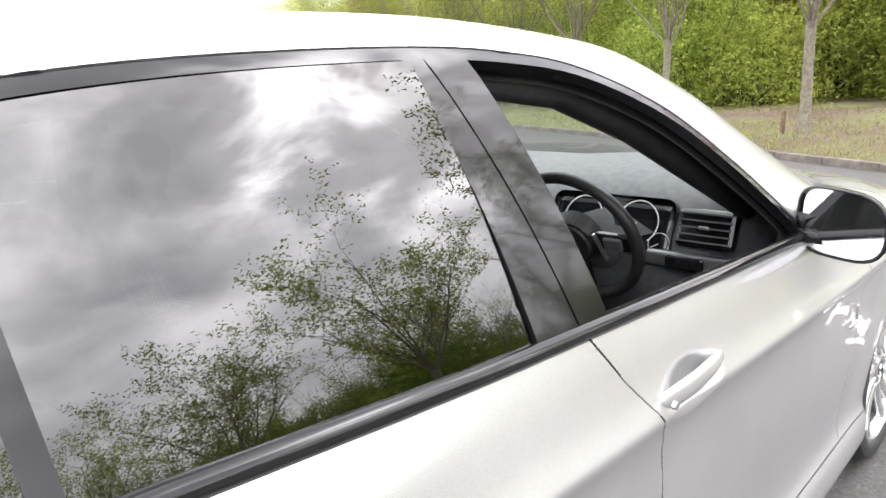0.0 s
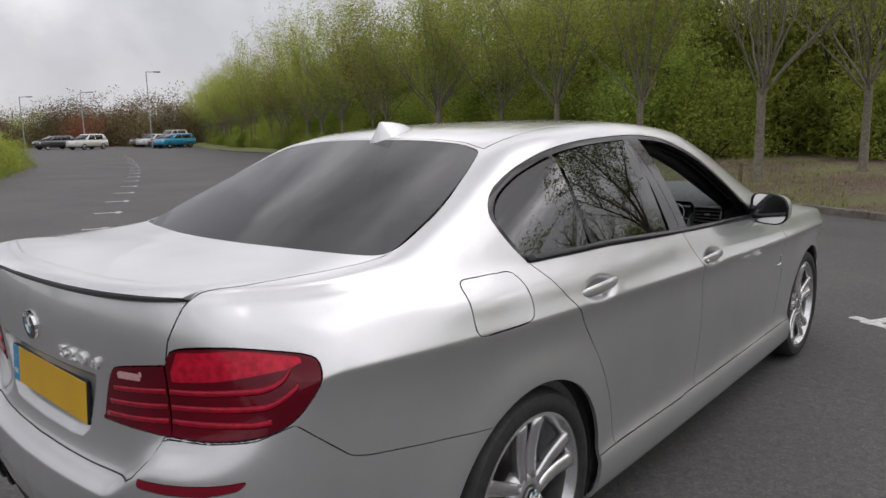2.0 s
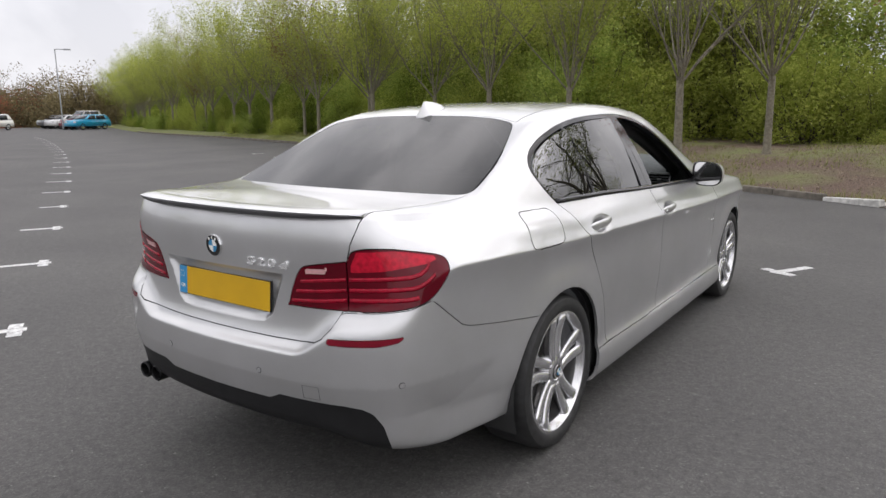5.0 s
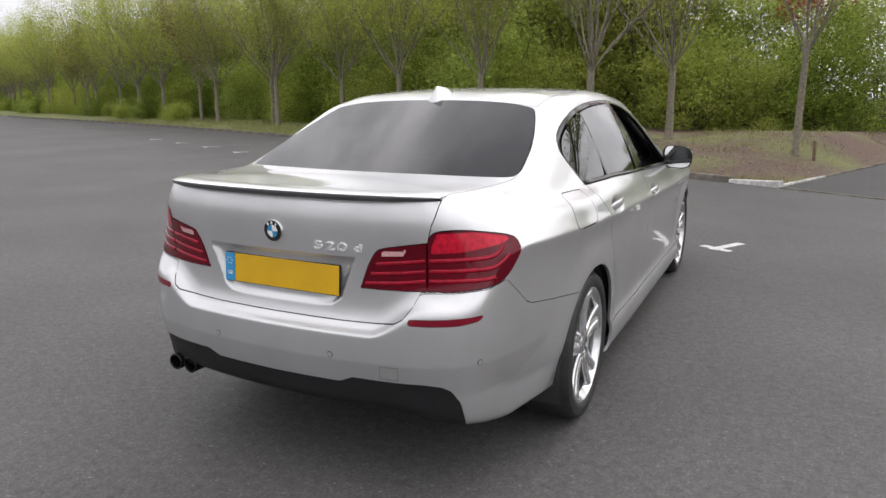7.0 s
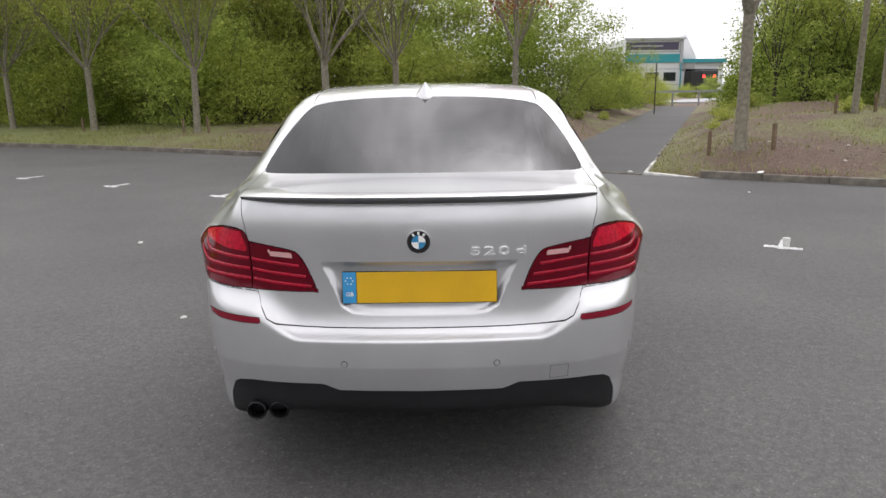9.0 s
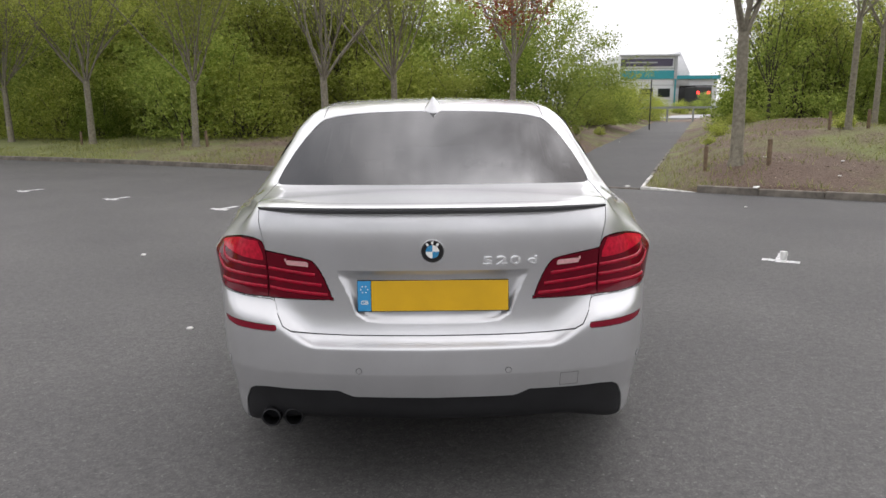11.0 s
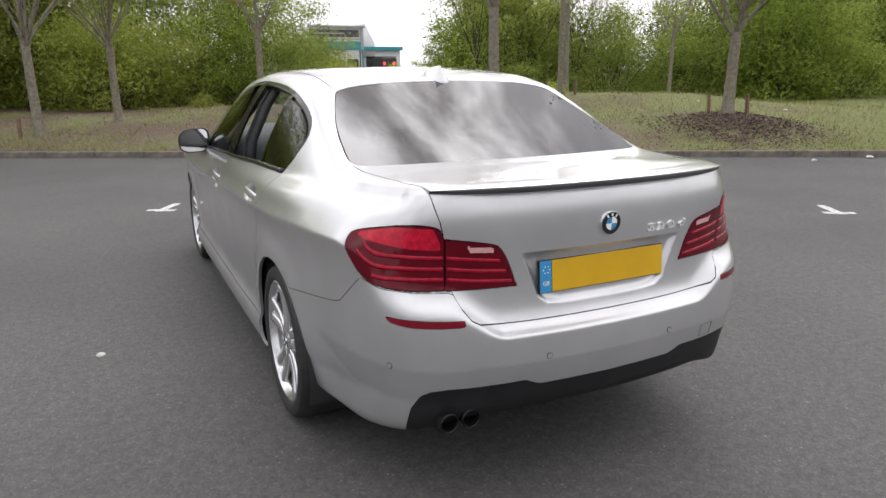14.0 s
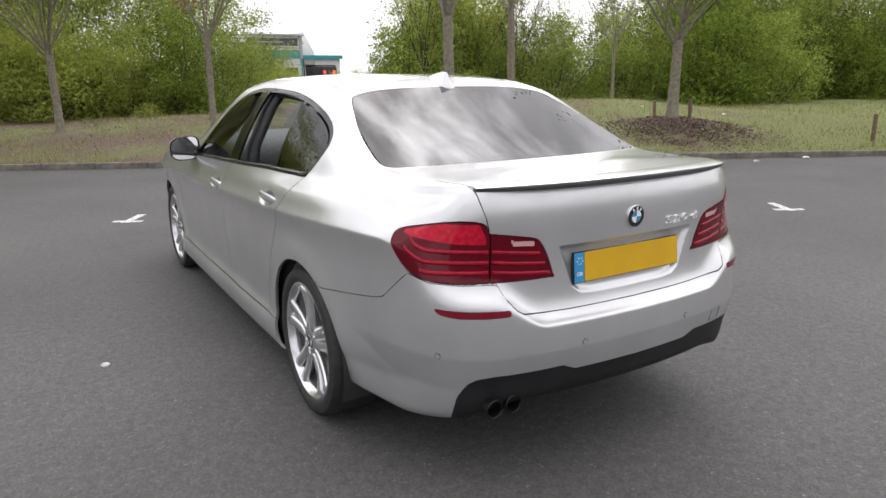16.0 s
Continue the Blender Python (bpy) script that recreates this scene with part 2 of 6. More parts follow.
def body_grid(cols, rows):
    """Points of the right half of the body shell: columns round the outline, rows from sill to centre line."""
    seg = np.linalg.norm(np.diff(OUTLINE, axis=0), axis=1)
    arc = np.concatenate([[0], np.cumsum(seg)])
    a = np.interp(np.linspace(0, 1, cols), [0, 0.32, 0.56, 0.86, 1], [0, 1.1, 2.4, 4.3, arc[-1]])
    xb, yb = np.interp(a, arc, OUTLINE[:, 0]), np.interp(a, arc, OUTLINE[:, 1])
    xb, yb = even(xb, 3), even(yb, 3)
    tx, ty = even(np.gradient(xb, a), 6), even(np.gradient(yb, a), 6)
    ln = np.hypot(tx, ty)
    nx, ny = ty / ln, -tx / ln
    w = step01(-0.66, -1.03, yb)          # 1 on the tail, 0 on the flank
    q = step01(-0.02, -0.40, yb)          # where the bumper begins
    ctrl = []
    for k in range(12):
        flank = SIDE_OUT[k] * (1 - q) + BUMPER_OUT[k] * q
        out = flank * (1 - w) + TAIL_OUT[k] * w
        z = (SIDE_Z[k] + CREASE(yb) * min(1, max(0, (k - 5) / 3))) * (1 - w) + TAIL_Z[k] * w
        z = z + (0, 0, 0, 0, 0, 0.045, 0.075, 0.095, 0.10, 0.05, 0, 0)[k] * step01(0.40, 0.60, a) * w
        if k in (10, 11):
            out = out - (0.014, 0.048)[k - 10] * step01(-0.15, -0.72, yb) * step01(0.57, 0.90, a)
        low = step01(0.30, 0.16, np.full_like(z, SIDE_Z[k]))
        z = z + (1 - w) * q * low * 0.085 + 0.012 * q * low
        if k < 3:
            z = z + 0.045 * step01(0.75, 0.45, a)
        if k in (3, 4):
            z = z + 0.05 * q * (1 - w)
        ctrl.append(np.stack([xb + nx * out, yb + ny * out, z], 1))
    g = step01(0.88, 0.56, a)             # 1 along the straight part of the lip
    out = (BELT_X(yb) * (1 - w) - 0.125 * w) * (1 - g) - 0.072 * g
    rim = np.stack([xb + nx * out, yb + ny * out, (BELT_Z(yb) * (1 - w) + 1.07 * w) * (1 - g) + 1.088 * g], 1)
    ctrl.append(rim)
    yf = np.maximum(yb, -0.62)
    focus = np.stack([0 * yf, yf, CENTRE(yf)], 1)
    fr = np.clip(RAIL_X(yf) / np.maximum(rim[:, 0], 0.05), 0.3, 0.965)
    k = step01(-0.45, -0.75, yb)
    fr = fr * (1 - k) + 0.965 * k
    zr = RAIL_Z(yf) * (1 - w) + 1.105 * w
    zc = CENTRE(yf)

    def up(f, z):
        p = focus + (rim - focus) * np.asarray(f)[:, None]
        p[:, 2] = z
        return p
    zb = rim[:, 2]
    ctrl.append(up(1 - (1 - fr) * 0.24, zb + (zr - zb) * 0.36))
    ctrl.append(up(1 - (1 - fr) * 0.63, zb + (zr - zb) * 0.76))
    ctrl.append(up(fr, zr + 0.012))
    ctrl.append(up(fr * 0.80, zr + (zc - zr) * 0.62))
    ctrl.append(up(fr * 0.4, zr + (zc - zr) * 0.98))
    ctrl.append(up(fr * 0.0, zc))
    c = np.array(ctrl)                       # rows x cols x 3
    c = np.concatenate([c[:1], c, c[-1:]])
    c[-1, :, 0] *= -1
    # mirrored ghost row past the centre line keeps the roof level there
    c[-1] = c[-3] * np.array([-1, 1, 1])
    n = len(c)
    t = np.interp(np.linspace(0, 1, rows), [0, 0.12, 0.70, 1], [0, 3, 12, n - 3 - 1e-6])
    i = t.astype(int)
    f = (t - i)[:, None, None]
    p = ((1 - f) ** 3 * c[i] + (3 * f ** 3 - 6 * f ** 2 + 4) * c[i + 1] + (-3 * f ** 3 + 3 * f ** 2 + 3 * f + 1) * c[i + 2] + f ** 3 * c[i + 3]) / 6
    # the wings swell round the wheels
    for yc, lift in ((0.0, 0.017), (2.968, 0.012)):
        d = np.hypot(p[:, :, 1] - yc, p[:, :, 2] - 0.325)
        flare = lift * np.exp(-((d - 0.385) / 0.085) ** 2) * step01(0.26, 0.42, p[:, :, 2]) * step01(0.86, 0.74, p[:, :, 2])
        p[:, :, 0] += np.where(p[:, :, 0] > 0.6, flare, 0)
    p[:, 0, 0] = 0
    p[:, -1, 0] = 0
    p[-1, :, 0] = 0
    return p, a, t


# ---- panels ----
def signed(poly):
    """Signed distance to a closed polygon in two dimensions, minus inside."""
    q = np.asarray(poly, float)
    r = np.roll(q, -1, axis=0)

    def f(u, v):
        u, v = np.asarray(u, float), np.asarray(v, float)
        best = np.full(u.shape, 1e9)
        inside = np.zeros(u.shape, bool)
        for (ax, ay), (bx, by) in zip(q, r):
            dx, dy = bx - ax, by - ay
            t = np.clip(((u - ax) * dx + (v - ay) * dy) / (dx * dx + dy * dy + 1e-12), 0, 1)
            best = np.minimum(best, np.hypot(u - ax - t * dx, v - ay - t * dy))
            cross = ((ay > v) != (by > v)) & (u < (bx - ax) * (v - ay) / (by - ay + 1e-12) + ax)
            inside ^= cross
        return np.where(inside, -best, best)
    return f


def rounded(poly, n=6):
    """A closed smooth curve through the corners given."""
    p = np.asarray(poly, float)
    m = len(p)
    out = []
    for i in range(m):
        a, b, c, d = p[i - 1], p[i], p[(i + 1) % m], p[(i + 2) % m]
        for k in range(n):
            t = k / n
            out.append(0.5 * (2 * b + (c - a) * t + (2 * a - 5 * b + 4 * c - d) * t * t + (3 * b - a - 3 * c + d) * t ** 3))
    return np.array(out)


class Skin:
    """Half of the body shell, which can be cut along curves."""

    def __init__(self, cols, rows):
        p, arc, row = body_grid(cols, rows)
        nr, nc = p.shape[:2]
        self.grid, self.arc, self.row = p, arc, row
        du, dv = np.gradient(p, axis=1), np.gradient(p, axis=0)
        n = np.cross(du, dv)
        n /= np.maximum(np.linalg.norm(n, axis=2, keepdims=True), 1e-9)
        n[-1, :, 0] = 0
        n[:, 0, 0] = 0
        n /= np.maximum(np.linalg.norm(n, axis=2, keepdims=True), 1e-9)
        for _ in range(5):
            m = n.copy()
            m[:, 1:-1] = (n[:, :-2] + 2 * n[:, 1:-1] + n[:, 2:]) / 4
            n = m / np.maximum(np.linalg.norm(m, axis=2, keepdims=True), 1e-9)
        self.p, self.n = p.reshape(-1, 3), n.reshape(-1, 3)
        self.a = np.tile(arc, nr)
        self.r = np.repeat(row, nc)
        self.faces = [(i * nc + j, i * nc + j + 1, (i + 1) * nc + j + 1, (i + 1) * nc + j) for i in range(nr - 1) for j in range(nc - 1)]

    def cut(self, f):
        s = f(self.p, self.a, self.r)
        s = np.where(np.abs(s) < 1e-5, 1e-5, s)
        pos = (s > 0).tolist()
        made, extra, faces = {}, [], []
        k = len(self.p)
        for face in self.faces:
            flags = [pos[i] for i in face]
            if all(flags) or not any(flags):
                faces.append(face)
                continue
            m = len(face)
            if sum(flags[i] != flags[i - 1] for i in range(m)) != 2:
                faces.append(face)
                continue
            halves = ([], [])
            for i in range(m):
                v, w = face[i], face[(i + 1) % m]
                halves[flags[i]].append(v)
                if pos[v] != pos[w]:
                    key = (min(v, w), max(v, w))
                    if key not in made:
                        t = s[key[0]] / (s[key[0]] - s[key[1]])
                        made[key] = k + len(extra)
                        extra.append((key[0], key[1], t))
                    halves[0].append(made[key])
                    halves[1].append(made[key])
            faces += [tuple(h) for h in halves if len(h) > 2]
        if extra:
            i, j, t = np.array([e[0] for e in extra]), np.array([e[1] for e in extra]), np.array([e[2] for e in extra])
            self.p = np.vstack([self.p, self.p[i] + (self.p[j] - self.p[i]) * t[:, None]])
            n = self.n[i] + (self.n[j] - self.n[i]) * t[:, None]
            self.n = np.vstack([self.n, n / np.maximum(np.linalg.norm(n, axis=1, keepdims=True), 1e-9)])
            self.a = np.concatenate([self.a, self.a[i] + (self.a[j] - self.a[i]) * t])
            self.r = np.concatenate([self.r, self.r[i] + (self.r[j] - self.r[i]) * t])
        self.faces = faces

    def centres(self):
        c = np.array([self.p[list(f)].mean(axis=0) for f in self.faces])
        return c, np.array([self.a[list(f)].mean() for f in self.faces]), np.array([self.r[list(f)].mean() for f in self.faces])

    def place_at(self, a, z):
        """Point and normal of the tail at an arc length and a height."""
        j = int(np.searchsorted(self.arc, a))
        j = max(1, j)
        t = (a - self.arc[j - 1]) / (self.arc[j] - self.arc[j - 1])
        col = self.grid[:, j - 1] * (1 - t) + self.grid[:, j] * t
        side = self.grid[:, j] - self.grid[:, j - 1]
        low = self.row < 11.5
        i = int(np.argmin(np.abs(col[low, 2] - z)))
        i = min(max(1, i), len(col) - 2)
        k = i if z >= col[i, 2] else i - 1
        f = (z - col[k, 2]) / (col[k + 1, 2] - col[k, 2] + 1e-9)
        n = np.cross(side[i], col[i + 1] - col[i - 1])
        return Vector(col[k] + (col[k + 1] - col[k]) * f), Vector(n).normalized()


def panel_mesh(name, skin, faces, sides, mat, offset=0.0, gap=0.0023, lip=0.014, fair=""):
    """One mesh of chosen faces, with a shut gap and a folded edge all round."""
    ids = sorted({v for f in faces for v in f})
    at_ = {v: i for i, v in enumerate(ids)}
    p, n = skin.p[ids].copy(), skin.n[ids].copy()
    loc = [[at_[v] for v in f] for f in faces]
    count = {}
    for f in loc:
        for i in range(len(f)):
            e = (f[i], f[(i + 1) % len(f)])
            key = (min(e), max(e))
            count[key] = None if key in count else e
    rim = [e for e in count.values() if e and not (abs(p[e[0], 0]) < 1e-4 and abs(p[e[1], 0]) < 1e-4)]
    edge = {v for e in rim for v in e}
    pull = np.zeros_like(p)
    for f in loc:
        c = p[f].mean(axis=0)
        for v in f:
            if v in edge:
                d = c - p[v]
                pull[v] += d / (np.linalg.norm(d) + 1e-9)
    for v in edge:
        d = pull[v] - n[v] * pull[v].dot(n[v])
        ln = np.linalg.norm(d)
        if ln > 1e-6 and gap:
            keep = p[v, 0]
            p[v] += d / ln * gap
            if abs(keep) < 1e-4:
                p[v, 0] = keep
    if fair:
        # panes take one fair curve: across by height and length at the sides, up by width and length behind
        o = p.mean(axis=0)
        if fair == "side":
            u, v, k = p[:, 1] - o[1], p[:, 2] - o[2], 0
            powers = [(0, 0), (1, 0), (0, 1), (2, 0), (1, 1), (0, 2)]
        else:
            u, v, k = p[:, 0], p[:, 1] - o[1], 2
            powers = [(0, 0), (0, 1), (2, 0), (0, 2), (2, 1)]
        cf = np.linalg.lstsq(np.stack([u ** i * v ** j for i, j in powers], 1), p[:, k], rcond=None)[0]
        if k == 0:
            cf[2] += 0.065
            cf[0] += 0.005
            cf[5] *= 0.6
        if k == 2:
            # the rear screen bulges a little along its length
            cf[0] += 0.11 * float((v ** 2).mean())
            cf[3] -= 0.11
        p[:, k] = sum(c * u ** i * v ** j for c, (i, j) in zip(cf, powers))
        du = sum(c * i * u ** max(i - 1, 0) * v ** j for c, (i, j) in zip(cf, powers))
        dv = sum(c * j * u ** i * v ** max(j - 1, 0) for c, (i, j) in zip(cf, powers))
        n = np.stack([np.ones_like(u), -du, -dv - 0.035], 1) if k == 0 else np.stack([-du, -dv, np.ones_like(u)], 1)
        n /= np.linalg.norm(n, axis=1, keepdims=True)
    p += n * offset
    verts, norms, polys = [p], [n], [tuple(f) for f in loc]
    base = len(p)
    if lip:
        q, qn, k = [], [], 0
        for a, b in rim:
            side = np.cross(p[b] - p[a], n[a])
            side /= np.linalg.norm(side) + 1e-9
            q += [p[a], p[b], p[b] - n[b] * lip, p[a] - n[a] * lip]
            qn += [side] * 4
            o = base + 4 * k
            polys.append((o + 1, o, o + 3, o + 2))
            k += 1
        if k:
            verts.append(np.array(q))
            norms.append(np.array(qn))
    v, nn = np.vstack(verts), np.vstack(norms)
    allv, alln, allp = [], [], []
    for sg in sides:
        o = sum(len(x) for x in allv)
        allv.append(v * np.array([sg, 1, 1]))
        alln.append(nn * np.array([sg, 1, 1]))
        allp += [tuple(i + o for i in (f if sg > 0 else f[::-1])) for f in polys]
    v, nn = np.vstack(allv), np.vstack(alln)
    me = bpy.data.meshes.new(name)
    me.from_pydata(v.tolist(), [], allp)
    me.materials.append(mat)
    me.shade_smooth()
    me.normals_split_custom_set_from_vertices([tuple(x) for x in nn])
    return me


YZ = lambda poly: (lambda g: (lambda p, a, r: np.where(p[:, 0] > 0.5, g(p[:, 1], p[:, 2]), 1.0)))(signed(poly))
AZ = lambda poly: (lambda g: (lambda p, a, r: g(a, p[:, 2])))(signed(poly))
XY = lambda poly: (lambda g: (lambda p, a, r: np.where(p[:, 2] > 1.0, g(p[:, 0], p[:, 1]), 1.0)))(signed(poly))

DLO = np.vstack([catmull([(0.056, 1.050), (0.012, 1.118), (-0.006, 1.175), (0.006, 1.212), (0.045, 1.250), (0.115, 1.288), (0.23, 1.330), (0.41, 1.372), (0.64, 1.398),
                          (0.95, 1.410), (1.16, 1.404), (1.35, 1.377), (1.57, 1.296), (1.76, 1.180), (1.93, 1.045), (1.99, 0.985)], 6), [(1.0, 1.024), (0.5, 1.044)]])


def inset(poly, d):
    q = np.asarray(poly, float)
    g = np.roll(q, -1, 0) - np.roll(q, 1, 0)
    g /= np.linalg.norm(g, axis=1, keepdims=True) + 1e-9
    return q + np.stack([g[:, 1], -g[:, 0]], 1) * d


ARCH_R = 0.377
REAR_ARCH = [(ARCH_R * math.cos(t), 0.325 + ARCH_R * math.sin(t)) for t in np.linspace(-0.75, math.pi + 0.9, 60)]
FRONT_ARCH = [(2.968 + y, z) for y, z in REAR_ARCH]
GLASS = inset(DLO, 0.016)
REAR_DOOR = [(0.085, 1.072), (0.056, 1.050), (0.10, 0.995), (0.149, 0.938), (0.215, 0.872), (0.29, 0.785), (0.36, 0.69), (0.415, 0.60), (0.462, 0.50), (0.49, 0.41), (0.50, 0.330),
             (1.215, 0.325), (1.245, 0.42), (1.252, 0.52), (1.250, 0.62), (1.238, 0.74), (1.212, 0.82), (1.174, 0.883), (1.115, 0.95), (1.057, 1.03), (1.045, 1.05)]
FRONT_DOOR = [(1.215, 0.325), (1.245, 0.42), (1.252, 0.52), (1.250, 0.62), (1.238, 0.74), (1.212, 0.82), (1.174, 0.883), (1.115, 0.95), (1.057, 1.03), (1.062, 1.05),
              (1.90, 1.03), (2.0, 0.985), (2.20, 0.975), (2.30, 0.92), (2.37, 0.80), (2.39, 0.6), (2.34, 0.325)]


def filleted(corners):
    """A polygon whose corners (y, z, radius) are rounded off."""
    out, m = [], len(corners)
    for i in range(m):
        b = np.array(corners[i][:2])
        u, v = np.array(corners[i - 1][:2]) - b, np.array(corners[(i + 1) % m][:2]) - b
        r = corners[i][2]
        p, q = b + u / np.linalg.norm(u) * r, b + v / np.linalg.norm(v) * r
        out += [(1 - t) ** 2 * p + 2 * t * (1 - t) * b + t * t * q for t in np.linspace(0, 1, 9)]
    return np.array(out)


FLAP = filleted([(-0.258, 1.047, 0.034), (-0.032, 1.043, 0.034), (-0.022, 0.910, 0.060), (-0.279, 0.909, 0.030)])
LAMP_OUTER = np.vstack([catmull([(0.606, 0.952), (0.626, 0.985), (0.68, 0.995), (0.78, 0.991), (0.88, 0.979), (0.965, 0.963), (0.990, 0.944), (0.982, 0.90), (0.948, 0.850), (0.905, 0.817), (0.84, 0.800),
                                 (0.72, 0.788), (0.606, 0.788)], 4)])
LAMP_INNER = np.vstack([catmull([(0.607, 0.955), (0.51, 0.942), (0.435, 0.928), (0.412, 0.912), (0.385, 0.868), (0.357, 0.795), (0.37, 0.786), (0.47, 0.785), (0.607, 0.787)], 4)])
REFLECTOR = [(0.548, 0.705), (0.64, 0.706), (0.76, 0.709), (0.808, 0.711), (0.812, 0.707), (0.79, 0.693), (0.72, 0.684), (0.63, 0.683), (0.552, 0.684), (0.545, 0.690)]
BUMPER = [(-0.1, 0.667), (0.30, 0.667), (0.425, 0.669), (0.49, 0.680), (0.525, 0.70), (0.556, 0.737), (0.578, 0.775), (0.598, 0.781), (0.72, 0.783), (0.84, 0.794), (0.905, 0.811), (0.925, 0.815),
          (1.056, 0.706), (1.10, 0.692), (1.276, 0.665), (1.58, 0.632), (1.75, 0.60), (1.75, 0.0), (-0.1, 0.0)]
VALANCE = [(-0.1, 0.448), (0.28, 0.450), (0.305, 0.460), (0.335, 0.474), (0.60, 0.470), (0.66, 0.462), (0.695, 0.445), (0.735, 0.395), (0.785, 0.25), (0.785, 0.0), (-0.1, 0.0)]
LID_SIDE = [(-0.1, 0.667), (0.30, 0.667), (0.425, 0.669), (0.49, 0.680), (0.525, 0.70), (0.556, 0.737), (0.590, 0.795), (0.602, 0.90), (0.612, 0.97), (0.622, 1.01), (0.640, 1.05), (0.655, 1.082), (0.665, 1.3), (-0.1, 1.3)]
LID_TOP = [(-0.1, -1.3), (0.6125, -1.3), (0.6125, -0.926), (0.628, -0.78), (0.645, -0.62), (0.662, -0.47), (0.665, -0.36), (-0.1, -0.36)]
REAR_GLASS = np.vstack([catmull([(0.0, 0.238), (0.25, 0.236), (0.42, 0.225), (0.52, 0.196), (0.553, 0.160), (0.600, 0.03), (0.635, -0.10), (0.658, -0.25), (0.662, -0.34), (0.645, -0.385), (0.58, -0.415), (0.36, -0.470), (0.18, -0.505), (0.0, -0.515)], 5),
                        [(-0.1, -0.515), (-0.1, 0.238)]])
WINDSCREEN = [(-0.1, 1.73), (0.3, 1.72), (0.52, 1.69), (0.575, 1.70), (0.66, 2.05), (0.72, 2.42), (0.66, 2.50), (0.3, 2.60), (-0.1, 2.62)]
ROOF = [(-0.1, 0.26), (0.25, 0.258), (0.43, 0.246), (0.545, 0.205), (0.552, 0.40), (0.555, 0.9), (0.553, 1.3), (0.545, 1.66), (0.3, 1.69), (-0.1, 1.70)]
BONNET = [(-0.1, 2.66), (0.3, 2.64), (0.68, 2.54), (0.70, 3.0), (0.62, 3.5), (-0.1, 3.7)]
RECESS = np.array([(0.0, 0.703), (0.175, 0.703), (0.235, 0.712), (0.270, 0.735), (0.290, 0.79), (0.335, 0.893), (0.0, 0.893), (-0.2, 0.893), (-0.2, 0.703)])


def lid(p, a, r):
    top = signed(LID_TOP)(p[:, 0], p[:, 1])
    rear = signed(LID_SIDE)(a, p[:, 2])
    return np.where(r >= 12, np.where((p[:, 1] < 0) & (p[:, 2] > 1.0), top, 1.0), np.where(a < 0.9, rear, 1.0))


def disc_yz(y, z, ry, rz):
    return lambda p, a, r: np.where(p[:, 0] > 0.5, np.hypot((p[:, 1] - y) / ry, (p[:, 2] - z) / rz) - 1, 1.0) * rz


recess = (lambda g: (lambda p, a, r: np.where(p[:, 1] < -0.9, g(p[:, 0], p[:, 2]), 1.0)))(signed(RECESS))
bowl_rear, bowl_front = disc_yz(0.345, 0.930, 0.118, 0.047), disc_yz(1.300, 0.888, 0.112, 0.047)


def dent(skin, f, shape):
    """Press the skin in where f is below nothing, and find its normals anew there."""
    s = f(skin.p, skin.a, skin.r)
    hit = s < -1e-4
    skin.p[hit] -= skin.n[hit] * shape(-s[hit])[:, None]
    acc = np.zeros_like(skin.p)
    for face in skin.faces:
        if any(hit[v] for v in face):
            q = skin.p[list(face)]
            m = np.cross(q[1] - q[0], q[2] - q[0]) + (np.cross(q[2] - q[0], q[3] - q[0]) if len(q) > 3 else 0)
            for v in face:
                acc[v] += m
    good = hit & (np.linalg.norm(acc, axis=1) > 1e-12)
    n = acc[good] / np.linalg.norm(acc[good], axis=1, keepdims=True)
    n *= np.sign((n * skin.n[good]).sum(axis=1, keepdims=True))
    n[np.abs(skin.p[good][:, 0]) < 1e-4, 0] = 0
    skin.n[good] = n


# ---- the car's materials ----
def glass(name, tint, ior):
    """Tinted pane: clear behind, mirror in front by the angle."""
    m = bpy.data.materials.new(name)
    m.use_nodes = True
    nt = m.node_tree
    nt.nodes.clear()
    out, mix = nt.nodes.new("ShaderNodeOutputMaterial"), nt.nodes.new("ShaderNodeMixShader")
    tr, gl, fr = nt.nodes.new("ShaderNodeBsdfTransparent"), nt.nodes.new("ShaderNodeBsdfGlossy"), nt.nodes.new("ShaderNodeLayerWeight")
    pw, mr = nt.nodes.new("ShaderNodeMath"), nt.nodes.new("ShaderNodeMapRange")
    pw.operation = 'POWER'
    pw.inputs[1].default_value = 5.0
    mr.inputs["To Min"].default_value, mr.inputs["To Max"].default_value = ((ior - 1) / (ior + 1)) ** 2, 1.0
    tr.inputs["Color"].default_value = (*tint, 1)
    gl.inputs["Color"].default_value, gl.inputs["Roughness"].default_value = (1, 1, 1, 1), 0.008
    fr.inputs["Blend"].default_value = 0.5
    nt.links.new(fr.outputs["Facing"], pw.inputs[0])
    nt.links.new(pw.outputs[0], mr.inputs["Value"])
    nt.links.new(mr.outputs["Result"], mix.inputs[0])
    nt.links.new(tr.outputs[0], mix.inputs[1])
    nt.links.new(gl.outputs[0], mix.inputs[2])
    nt.links.new(mix.outputs[0], out.inputs["Surface"])
    return m


